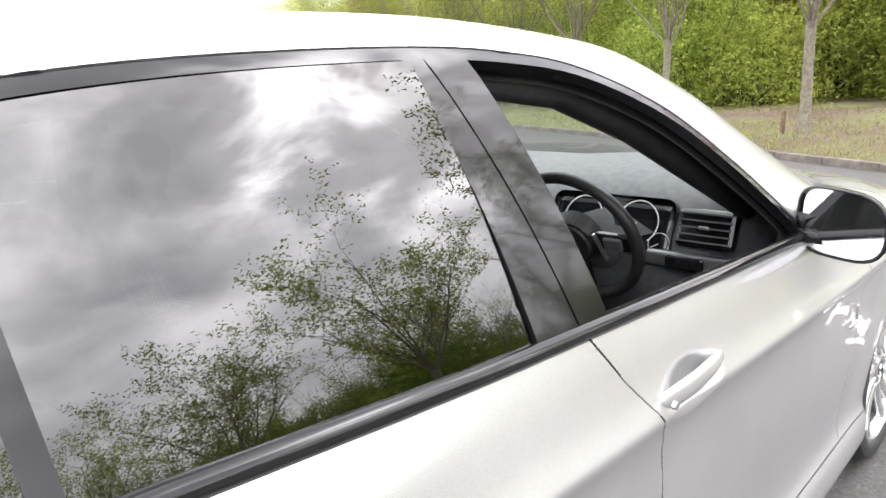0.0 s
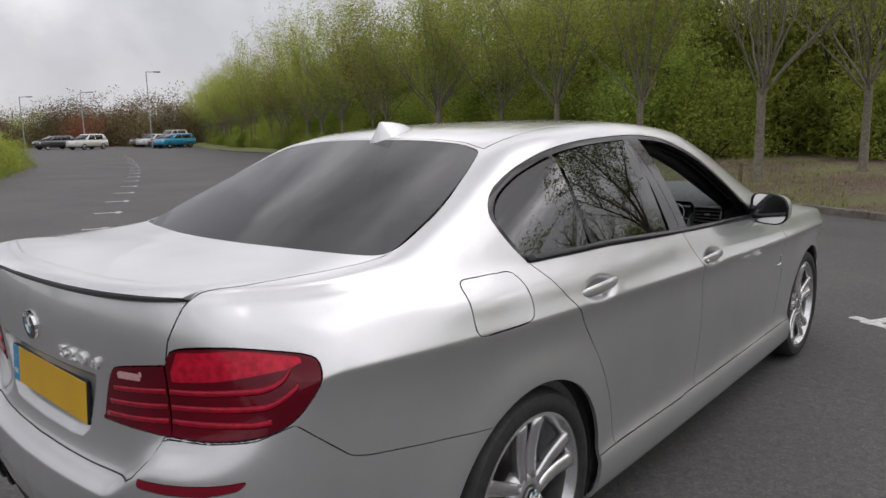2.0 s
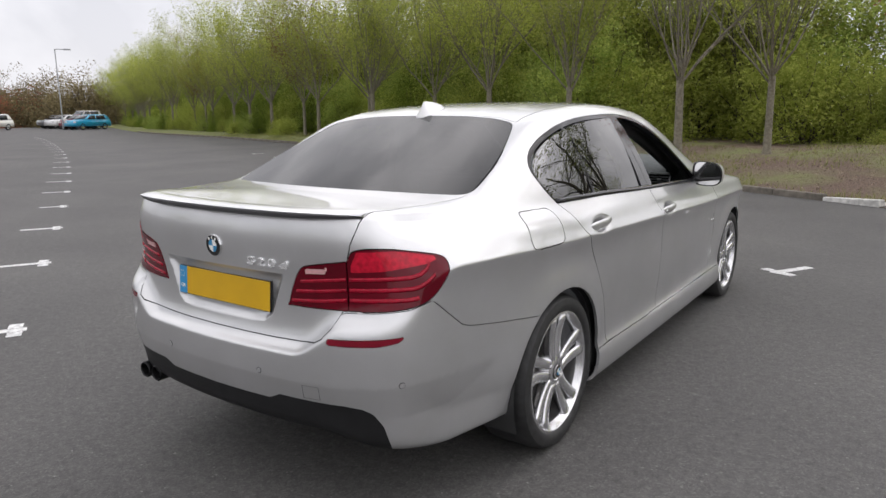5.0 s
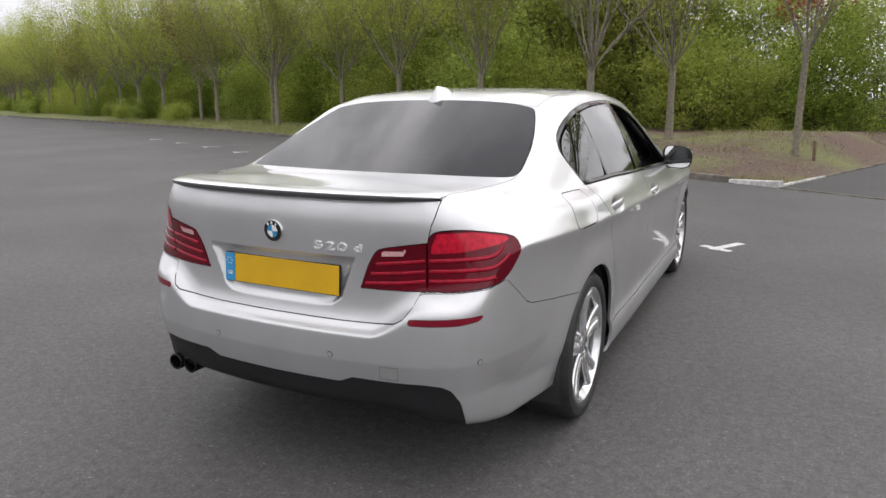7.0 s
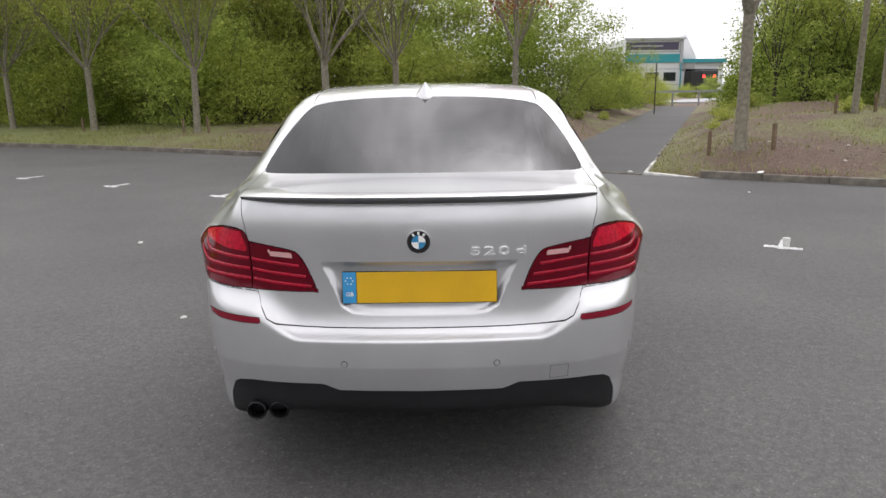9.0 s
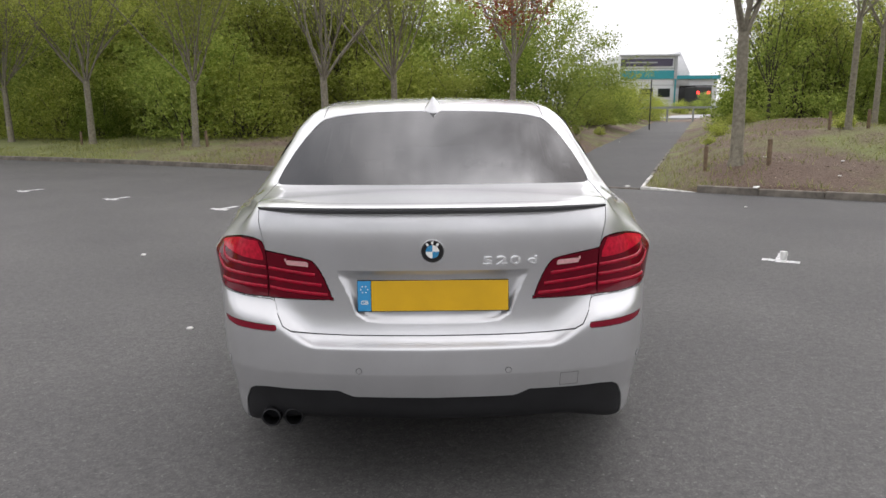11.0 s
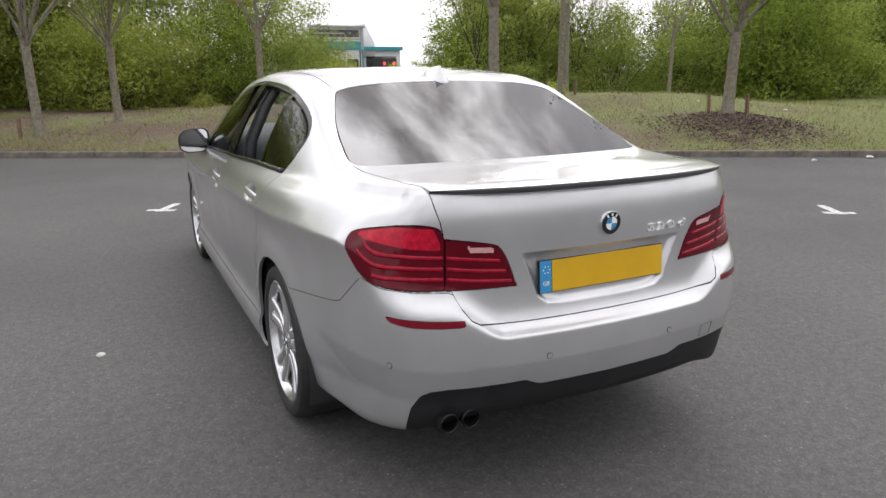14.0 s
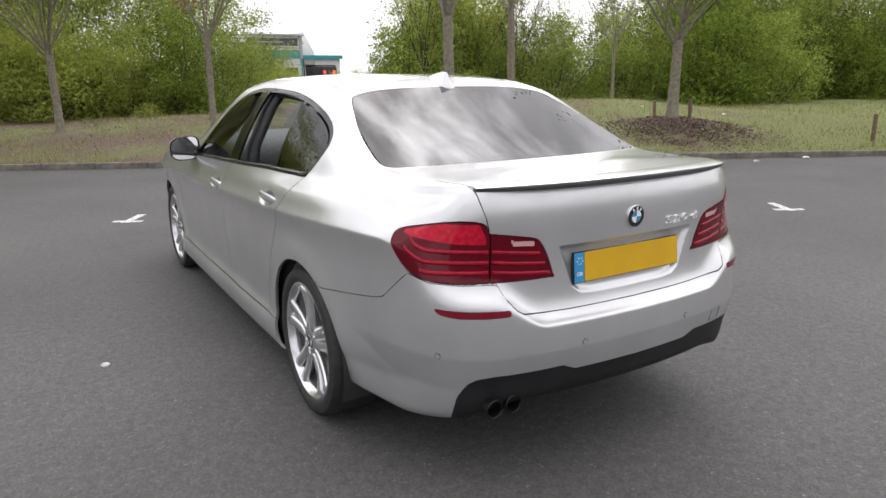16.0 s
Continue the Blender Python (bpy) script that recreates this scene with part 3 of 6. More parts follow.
PRIVACY = glass("privacy_glass", (0.020, 0.023, 0.023), 1.60)
SIDE_PRIVACY = glass("privacy_side_glass", (0.030, 0.035, 0.034), 1.9)
CLEAR = glass("clear_glass", (0.80, 0.85, 0.83), 1.5)
TRIM = plain("gloss_black_trim", (0.010, 0.010, 0.011), 0.06, shine=0.35)
RUBBER = plain("rubber", (0.022, 0.022, 0.022), 0.62, vary=0.3, scale=30, grain=0.2)
INNER = plain("inner_shell", (0.012, 0.012, 0.012), 0.85)
VALANCE_MAT = plain("black_plastic", (0.013, 0.013, 0.014), 0.55, vary=0.2, grain=0.25, shine=0.3)
RED_DEEP = plain("lamp_deep_red", (0.105, 0.001, 0.008), 0.04, vary=0.15, shine=0.3)
RED_LIGHT = plain("lamp_bright_red", (0.46, 0.008, 0.028), 0.07, vary=0.25, scale=60, shine=0.3)
RED_BAR = plain("lamp_bar_red", (0.30, 0.004, 0.020), 0.12, vary=0.2, scale=60, shine=0.3)
RED_MID = plain("reflector_red", (0.19, 0.003, 0.016), 0.06, vary=0.1)
LAMP_CLEAR = plain("lamp_clear", (0.62, 0.34, 0.34), 0.15, vary=0.1, scale=120, coat=1.0)
YELLOW = plain("plate_yellow", (0.62, 0.36, 0.005), 0.35, vary=0.04)
BLUE = plain("plate_blue", (0.03, 0.26, 0.52), 0.35, vary=0.04)
WHITE = plain("plate_white", (0.75, 0.75, 0.72), 0.4)
CHROME = plain("chrome", (0.80, 0.80, 0.80), 0.08, metal=1.0, vary=0.03)
ALLOY = plain("alloy", (0.66, 0.66, 0.67), 0.24, metal=0.85, vary=0.06, scale=14, coat=0.5)
ALLOY_IN = plain("alloy_barrel", (0.30, 0.30, 0.30), 0.35, metal=0.8, vary=0.2)
STEEL = plain("brake_steel", (0.28, 0.27, 0.26), 0.35, metal=0.9, vary=0.2, scale=25)
DARK = plain("dark_iron", (0.03, 0.03, 0.03), 0.6)
LEATHER = plain("black_leather", (0.022, 0.021, 0.021), 0.45, vary=0.2, scale=40, grain=0.35)
DASH = plain("dash_black", (0.095, 0.097, 0.100), 0.6, vary=0.15, scale=40, grain=0.3)
SATIN = plain("satin_trim", (0.45, 0.45, 0.46), 0.3, metal=0.9)
DIAL = plain("dial_black", (0.008, 0.008, 0.009), 0.2, coat=0.5)
DIAL_WHITE = plain("dial_white", (0.8, 0.8, 0.8), 0.5)
LETTER = plain("bright_letter", (0.88, 0.88, 0.88), 0.22, metal=0.55, vary=0.03)
BADGE_BLUE = plain("badge_blue", (0.03, 0.22, 0.42), 0.2, coat=1.0)

car = new("car")
car.empty_display_size = 0.3
tagged(car, "silver metallic four-door saloon with privacy glass and two windows down", "car")
skin = Skin(470, 165)
# the rear bumper tucks in below a soft crease
heights = skin.p[:, 2].copy()
dent(skin, lambda p, a, r: np.maximum(p[:, 2] - 0.540, (p[:, 1] + 0.44) * 0.5), lambda d: 0.15 * np.minimum(d, 0.12))
skin.p[:, 2] = heights
skin.grid = skin.p.reshape(skin.grid.shape).copy()
j_ = int(np.argmin(np.abs(skin.arc - 0.655)))
i_ = int(np.argmin(np.abs(skin.row - 12)))
LID_TOP[1] = (float(skin.grid[i_, j_, 0]), -1.3)
LID_TOP[2] = (float(skin.grid[i_, j_, 0]), float(skin.grid[i_, j_, 1]))
for cutter in (YZ(DLO), YZ(GLASS), YZ(REAR_ARCH), YZ(FRONT_ARCH), YZ(REAR_DOOR), YZ(FRONT_DOOR), YZ(FLAP), AZ(LAMP_OUTER), AZ(LAMP_INNER), AZ(REFLECTOR), AZ(BUMPER), AZ(VALANCE),
               lid, XY(REAR_GLASS), XY(WINDSCREEN), XY(ROOF), XY(BONNET), recess, bowl_rear, bowl_front):
    skin.cut(cutter)
LEAN = lambda p: (p[:, 2] - 1.05) / 0.33
PILLARS = [(0.409, 0.022), (0.433, 0.022), (0.958, 0.027), (1.122, 0.060), (1.049, 0.073)]
for y_, k_ in PILLARS:
    skin.cut(lambda p, a, r, y_=y_, k_=k_: np.where((p[:, 0] > 0.5) & (p[:, 2] > 1.0), p[:, 1] - y_ + k_ * LEAN(p), 1.0))
BARS = [AZ([(0.622, 0.918), (0.76, 0.921), (0.86, 0.930), (0.925, 0.938), (0.955, 0.950), (0.95, 0.960), (0.87, 0.975), (0.80, 0.984), (0.645, 0.986), (0.622, 0.94)]),
        AZ([(0.435, 0.903), (0.52, 0.908), (0.525, 0.925), (0.44, 0.921)])]
for b in BARS:
    skin.cut(b)
dent(skin, recess, lambda d: 0.019 * step01(0, 0.022, d))
dent(skin, bowl_rear, lambda d: 0.026 * step01(0, 0.047, d))
dent(skin, bowl_front, lambda d: 0.026 * step01(0, 0.047, d))
C, CA, CR = skin.centres()
inside = lambda f: f(C, CA, CR) < 0
kind = np.full(len(C), "shell", dtype=object)
for key, f in (("roof", XY(ROOF)), ("bonnet", XY(BONNET)), ("front_door", YZ(FRONT_DOOR)), ("rear_door", YZ(REAR_DOOR)), ("bumper", AZ(BUMPER)), ("lid", lid), ("flap", YZ(FLAP)),
               ("valance", AZ(VALANCE)), ("windscreen", XY(WINDSCREEN)), ("rear_glass", XY(REAR_GLASS)), ("reflector", AZ(REFLECTOR)), ("lamp_outer", AZ(LAMP_OUTER)), ("lamp_inner", AZ(LAMP_INNER)),
               ("trim", YZ(DLO)), ("pane", YZ(GLASS)), ("open", YZ(REAR_ARCH)), ("open2", YZ(FRONT_ARCH))):
    kind[inside(f)] = key
kind[(C[:, 2] < 0.328) & (C[:, 1] > 0.3) & (C[:, 1] < 2.7) & (C[:, 0] > 0.5) & ((kind == "shell") | (kind == "front_door") | (kind == "rear_door"))] = "skirt"
kind[(kind == "bumper") & (CR < 1.1) & (CA < 1.05)] = "valance"
# panes between the pillars
pane = kind == "pane"
lean = (C[:, 2] - 1.05) / 0.33
line = [C[:, 1] - y_ + k_ * lean for y_, k_ in PILLARS]
kind[pane & (line[0] < 0)] = "quarter_glass"
kind[pane & (line[0] >= 0) & (line[1] < 0)] = "trim"
kind[pane & (line[1] >= 0) & (line[2] < 0)] = "rear_pane"
kind[pane & (line[2] >= 0) & (line[3] < 0)] = "pillar"
kind[(kind == "pillar") & (line[4] >= 0)] = "pillar_front"
kind[pane & (line[3] >= 0)] = "front_pane"
pick = lambda k: [skin.faces[i] for i in np.nonzero(kind == k)[0]]
FACES = {k: pick(k) for k in set(kind)}
FACES["shell_left"] = FACES["shell"] + FACES["flap"]
BOTH, RIGHT, LEFT = (1, -1), (1,), (-1,)


def box_bm(lo, hi, bevel=0.0, seg=2, m=Matrix()):
    bm = bmesh.new()
    bmesh.ops.create_cube(bm, size=1.0)
    for v in bm.verts:
        v.co = Vector([lo[i] + (v.co[i] + 0.5) * (hi[i] - lo[i]) for i in range(3)])
    if bevel:
        bmesh.ops.bevel(bm, geom=bm.edges[:], offset=bevel, segments=seg, affect='EDGES', profile=0.5)
    bm.transform(m)
    return bm


def loft(rings, cap=True):
    """A bmesh skinned over closed rings of equal length."""
    bm = bmesh.new()
    vr = [[bm.verts.new(p) for p in r] for r in rings]
    n = len(vr[0])
    for a, b in zip(vr, vr[1:]):
        for i in range(n):
            bm.faces.new((a[i], a[(i + 1) % n], b[(i + 1) % n], b[i]))
    if cap:
        bm.faces.new(vr[0][::-1])
        bm.faces.new(vr[-1])
    bmesh.ops.recalc_face_normals(bm, faces=bm.faces[:])
    for f in bm.faces:
        f.smooth = True
    return bm


def ribbon(pts, half, mat, parent, sx):
    """A slim raised bar along a line on the tail."""
    rings = []
    for a_, z in catmull(pts, 7):
        p, n = skin.place_at(a_, z)
        up = (skin.place_at(a_, z + 0.012)[0] - skin.place_at(a_, z - 0.012)[0]).normalized()
        ring = [p + n * 0.0025 - up * half, p + n * 0.0045 - up * half * 0.4, p + n * 0.0045 + up * half * 0.4, p + n * 0.0025 + up * half, p - n * 0.003]
        rings.append([Vector((v.x * sx, v.y, v.z)) for v in ring])
    part("light_bar", loft(rings), mat, parent)


def panel(name, key, sides, mat, parent, label="", **opts):
    return part(name, panel_mesh(name, skin, FACES[key], sides, mat, **opts), mat, parent, label)


for side in (RIGHT, LEFT):
    panel("body_side", "shell" if side == RIGHT else "shell_left", side, PAINT, car)
    for key, nm in (("front_door", "front_door"), ("rear_door", "rear_door")):
        d = panel(nm, key, side, PAINT, car)
    panel("side_skirt", "skirt", side, PAINT, car)
    panel("window_trim", "trim", side, TRIM, car, "gloss black window frame", gap=0.0, lip=0.02, offset=-0.002)
    panel("door_pillar", "pillar", side, TRIM, car, "gloss black door pillar cover", gap=0.002, lip=0.01, offset=0.001)
    panel("door_pillar", "pillar_front", side, TRIM, car, "gloss black door pillar cover", gap=0.002, lip=0.01, offset=0.001)
    panel("quarter_glass", "quarter_glass", side, SIDE_PRIVACY, car, "dark tinted fixed pane", gap=0.0, lip=0, offset=-0.006, fair="side")
    lamp = panel("tail_lamp", "lamp_outer", side, RED_DEEP, car, "deep red glossy tail lamp with light bars", gap=0.0022, offset=0.002)
    inner = panel("lid_lamp", "lamp_inner", side, RED_DEEP, car, "deep red glossy lamp with clear reversing light", gap=0.0022, offset=0.002)
    for i, b in enumerate(BARS):
        hit = inside(b)
        for who, key in ((lamp, "lamp_outer"), (inner, "lamp_inner")):
            f = [skin.faces[j] for j in np.nonzero(hit & (kind == key))[0]]
            if not f:
                continue
            mat = RED_LIGHT if i == 0 else LAMP_CLEAR
            part("reversing_light" if i else "upper_light", panel_mesh("light_block", skin, f, side, mat, offset=0.003, gap=0.0, lip=0.002), mat, who)
    for z in (0.893, 0.857, 0.823):
        ribbon([(0.613, z), (0.72, z + 0.001), (0.83, z + 0.003), (0.875, z + 0.008), (0.908, z + 0.024), (0.928 + (0.893 - z) * 0.25, z + 0.046)][:6 if z > 0.83 else 4], 0.0075, RED_BAR, lamp, side[0])
        ribbon([(0.415 - (0.893 - z) * 0.62, z - 0.019), (0.50, z - 0.010), (0.600, z)], 0.0070, RED_BAR, inner, side[0])
    panel("reflector", "reflector", side, RED_MID, car, "narrow red bumper reflector", gap=0.001, offset=0.0)
panel("rear_pane", "rear_pane", RIGHT, SIDE_PRIVACY, car, "dark tinted door pane", gap=0.0, lip=0, offset=-0.006, fair="side")
panel("front_pane", "front_pane", LEFT, CLEAR, car, "clear door pane", gap=0.0, lip=0, offset=-0.007, fair="side")
panel("fuel_flap", "flap", RIGHT, PAINT, car)
boot = panel("boot_lid", "lid", BOTH, PAINT, car, gap=0.0014)
panel("rear_bumper", "bumper", BOTH, PAINT, car, gap=0.0010)
panel("rear_valance", "valance", BOTH, VALANCE_MAT, car, "matt black lower bumper insert", offset=-0.003, gap=0.0)
panel("roof_panel", "roof", BOTH, PAINT, car)
panel("bonnet", "bonnet", BOTH, PAINT, car)
panel("rear_window", "rear_glass", BOTH, PRIVACY, car, "dark tinted rear screen", gap=0.002, offset=-0.002, lip=0.004, fair="rear")
panel("windscreen", "windscreen", BOTH, CLEAR, car, "clear windscreen", gap=0.0, lip=0, offset=-0.003)
shell = Skin(150, 60)
for cutter in (YZ(GLASS), YZ(REAR_ARCH), YZ(FRONT_ARCH), XY(REAR_GLASS), XY(WINDSCREEN)):
    shell.cut(cutter)
SC = shell.centres()
hole = np.zeros(len(SC[0]), bool)
for cutter in (YZ(GLASS), YZ(REAR_ARCH), YZ(FRONT_ARCH), XY(REAR_GLASS), XY(WINDSCREEN)):
    hole |= cutter(*SC) < 0
solid = [shell.faces[i] for i in np.nonzero(~hole)[0]]
part("inner_shell", panel_mesh("inner_shell", shell, solid, BOTH, INNER, offset=-0.040, gap=0.0, lip=0.0), INNER, car)


def lathe(prof, seg, mat, name, parent, m):
    """Turn a profile of (across, radius) about the x axis."""
    vs, fs = [], []
    k = len(prof)
    for i in range(seg):
        t = 2 * math.pi * i / seg
        vs += [m @ Vector((x, r * math.cos(t), r * math.sin(t))) for x, r in prof]
    for i in range(seg):
        for j in range(k - 1):
            fs.append((i * k + j, i * k + j + 1, ((i + 1) % seg) * k + j + 1, ((i + 1) % seg) * k + j))
    me = mesh_of(name, vs, fs, mat)
    me.set_sharp_from_angle(angle=radians(35))
    return part(name, me, mat, parent)


def wheel_parts(parent, m):
    """A wheel whose outer face looks along +x of m."""
    tyre = [(-0.235, 0.262), (-0.245, 0.285), (-0.243, 0.315), (-0.225, 0.331), (-0.19, 0.335), (-0.06, 0.3355), (-0.028, 0.331), (-0.008, 0.318), (-0.001, 0.296), (-0.003, 0.276), (-0.014, 0.261), (-0.03, 0.255)]
    lathe(tyre, 72, RUBBER, "tyre", parent, m)
    for x in (-0.075, -0.125, -0.175):
        lathe([(x - 0.004, 0.3362), (x - 0.003, 0.330), (x + 0.003, 0.330), (x + 0.004, 0.3362)], 60, DARK, "tread_groove", parent, m)
    lathe([(-0.24, 0.262), (-0.20, 0.235), (-0.06, 0.228), (-0.040, 0.232)], 72, ALLOY_IN, "barrel", parent, m)
    lathe([(-0.040, 0.232), (-0.022, 0.242), (-0.010, 0.254), (-0.012, 0.263), (-0.022, 0.262)], 72, ALLOY, "rim", parent, m)
    lathe([(-0.12, 0.001), (-0.12, 0.172), (-0.135, 0.174), (-0.15, 0.172), (-0.15, 0.001)], 48, STEEL, "brake_disc", parent, m)
    lathe([(-0.20, 0.001), (-0.20, 0.24), (-0.205, 0.24), (-0.205, 0.001)], 40, DARK, "wheel_backing", parent, m)
    hub = lathe([(-0.075, 0.085), (-0.040, 0.074), (-0.028, 0.060), (-0.026, 0.040), (-0.030, 0.036), (-0.030, 0.001)], 40, ALLOY, "hub", parent, m)
    lathe([(-0.030, 0.034), (-0.026, 0.032), (-0.025, 0.028), (-0.025, 0.001)], 32, DARK, "hub_cap", parent, m)
    for k in range(5):
        ang = 2 * math.pi * k / 5
        for twin in (-1, 1):
            rings = []
            for i in range(9):
                t = i / 8
                r = 0.052 + t * (0.243 - 0.052)
                half = 0.0185 + 0.009 * t
                mid = twin * (0.0205 + 0.025 * t ** 1.6)
                front = -0.026 - 0.006 * math.sin(math.pi * min(1, t * 1.1)) + 0.010 * t * t
                deep = 0.052 - 0.022 * t
                ring = []
                for dx, dy in ((-deep, -0.72), (-0.010, -1.0), (-0.002, -0.88), (0.0, -0.2), (-0.002, 0.72), (-0.012, 1.0), (-deep, 0.72)):
                    ring.append(m @ (Matrix.Rotation(ang, 4, 'X') @ Vector((front + dx, mid + dy * half * twin * -1, r))))
                rings.append(ring)
            part("spoke", loft(rings), ALLOY, parent)
        bm = bmesh.new()
        bmesh.ops.create_cone(bm, cap_ends=True, segments=12, radius1=0.009, radius2=0.008, depth=0.02,
                              matrix=m @ Matrix.Rotation(ang + 0.63, 4, 'X') @ Matrix.Translation((-0.042, 0, 0.056)) @ Matrix.Rotation(math.pi / 2, 4, 'Y'))
        part("wheel_bolt", bm, STEEL, parent)


for sx, y in ((1, 0.0), (-1, 0.0), (1, 2.968), (-1, 2.968)):
    m = pose(sx * (0.902 if y < 1 else 0.892), y, 0.335, 0 if sx > 0 else 0, 0, 0 if sx > 0 else 180)
    w = new("wheel")
    w.parent = car
    w["label"] = "five-spoke silver alloy wheel with black tyre"
    wheel_parts(w, m)
    # arch liner
    me = grid_mesh("arch_liner", [math.pi * (1.25 * i / 24 - 0.125) for i in range(25)], [0.0, 1.0],
                   lambda t, v: Vector((sx * (0.60 + v * 0.275), y + 0.374 * math.cos(t), 0.325 + 0.374 * math.sin(t))), DARK)
    part("arch_liner", me, DARK, car)
part("underbody", box_bm((-0.62, -0.70, 0.25), (0.62, 3.5, 0.31)), DARK, car)
part("side_undertray", box_bm((-0.78, 0.45, 0.20), (0.78, 2.50, 0.25)), DARK, car)
part("rear_floor", box_bm((-0.56, -0.93, 0.37), (0.56, -0.40, 0.45)), DARK, car)


# ---- details of the car ----
# spoiler lip along the boot's edge, flush with the deck ahead of it
deck = skin.grid[(skin.row >= 12)].reshape(-1, 3)
deck = deck[(deck[:, 1] < -0.5) & (deck[:, 0] < 0.75)]
rim_row = skin.grid[int(np.argmin(np.abs(skin.row - 12.2)))]
rim_row = rim_row[rim_row[:, 1] < -0.6]


def deck_z(x, y):
    d = np.hypot(deck[:, 0] - abs(x), deck[:, 1] - y)
    k = np.argsort(d)[:6]
    return float((deck[k, 2] / (d[k] + 1e-4)).sum() / (1 / (d[k] + 1e-4)).sum())


rings = []
for i in range(49):
    u = -1 + 2 * i / 48
    x = 0.606 * u
    e = 1 - abs(u) ** 5
    y = float(np.interp(abs(x), rim_row[:, 0], rim_row[:, 1])) - 0.002 - 0.036 * e
    z0, z1, z2 = deck_z(x, y + 0.045), deck_z(x, y + 0.075), deck_z(x, y + 0.11)
    tip = z1 - 0.004 - 0.006 * (1 - e)
    rings.append([Vector((x, y, tip)), Vector((x, y + 0.015 * e, tip - 0.019 * e - 0.001)), Vector((x, y + 0.040, tip - 0.030)), Vector((x, y + 0.11, z2 - 0.020)),
                  Vector((x, y + 0.11, z2 - 0.0025)), Vector((x, y + 0.085, z1 + 0.0012 * e)), Vector((x, y + 0.05, z1 + 0.002 * e - 0.001)), Vector((x, y + 0.02, (tip + z1) / 2 + 0.002 * e))])
# added dark strip paints the shade on the silver underside of the lip
under = [[r[0] + Vector((0, 0.001, -0.005)), r[1] + Vector((0, -0.002, 0.001)), r[1].lerp(r[2], 0.25) + Vector((0, -0.002, -0.001)), r[2] + Vector((0, 0.004, 0.006)), r[0] + Vector((0, 0.012, -0.005))] for r in rings]
part("spoiler_strip", loft(under), plain("shade_grey", (0.06, 0.06, 0.062), 0.5), boot, "dark grey strip standing in for the shade under the spoiler lip")
bm = loft(rings)
lip_mesh = bpy.data.meshes.new("boot_spoiler")
bm.to_mesh(lip_mesh)
bm.free()
lip_mesh.set_sharp_from_angle(angle=radians(32))
part("boot_spoiler", lip_mesh, PAINT, boot)

# dark strip added along the gap under the lid, drawing its shaded shut line
rings = []
for i in range(41):
    u = -1 + 2 * i / 40
    a_ = abs(u) * 0.552
    z = float(np.interp(a_, [0, 0.30, 0.425, 0.49, 0.525, 0.556], [0.667, 0.667, 0.669, 0.680, 0.70, 0.737]))
    lo_, n_ = skin.place_at(a_, z - 0.0015)
    hi_, n2 = skin.place_at(a_, z + 0.0015)
    ring = [lo_ + n_ * 0.0012, hi_ + n2 * 0.0012, hi_ - n2 * 0.010, lo_ - n_ * 0.010]
    rings.append([Vector((math.copysign(v.x, u), v.y, v.z)) for v in ring])
part("lid_seal", loft(rings), RUBBER, car)

# number plate with plain faces
plate = part("number_plate", box_bm((-0.2605, -0.008, -0.0555), (0.2605, 0.0, 0.0555), 0.002, 2, pose(0, -1.0040, 0.800, -4)), VALANCE_MAT, boot, "yellow number plate with blue band")
part("plate_face", box_bm((-0.212, -0.0105, -0.053), (0.259, -0.008, 0.053), 0.001, 1, pose(0, -1.0040, 0.800, -4)), YELLOW, plate)
part("plate_band", box_bm((-0.259, -0.0105, -0.053), (-0.214, -0.008, 0.053), 0.001, 1, pose(0, -1.0040, 0.800, -4)), BLUE, plate)


def words(name, text, size, m, mat, parent, depth=0.001, stretch=1.0):
    c = bpy.data.curves.new(name, 'FONT')
    c.body, c.size, c.extrude, c.align_x, c.align_y = text, size, depth, 'CENTER', 'CENTER'
    c.offset = size * 0.014
    ob = bpy.data.objects.new(name, c)
    scene.collection.objects.link(ob)
    dg = bpy.context.evaluated_depsgraph_get()
    me = bpy.data.meshes.new_from_object(ob.evaluated_get(dg))
    bpy.data.objects.remove(ob)
    me.transform(m @ Matrix.Diagonal((stretch, 1, 1, 1)))
    me.materials.clear()
    me.materials.append(mat)
    return part(name, me, mat, parent)


REARWARD = Matrix.Rotation(math.pi / 2, 4, 'X')
words("plate_letters", "GB", 0.020, pose(-0.236, -1.0165, 0.778) @ REARWARD, WHITE, plate, 0.0006)
for k in range(6):
    t = 2 * math.pi * k / 6
    bm = bmesh.new()
    bmesh.ops.create_circle(bm, cap_ends=True, segments=6, radius=0.0028, matrix=pose(-0.236 + 0.012 * math.cos(t), -1.0158, 0.825 + 0.012 * math.sin(t)) @ REARWARD)
    part("plate_star", bm, WHITE, plate)
for ch, x in (("5", 0.190), ("2", 0.238), ("0", 0.286), ("d", 0.346)):
    p, n = skin.place_at(x * 1.004, 0.924)
    turn = Matrix.Rotation(math.atan2(n.x, -n.y), 4, 'Z') @ Matrix.Rotation(math.pi / 2 - math.asin(n.z), 4, 'X')
    words("model_letter", ch, 0.040 if ch != "d" else 0.038, Matrix.Translation(p + n * 0.002) @ turn, LETTER, boot, 0.0055, 1.95)


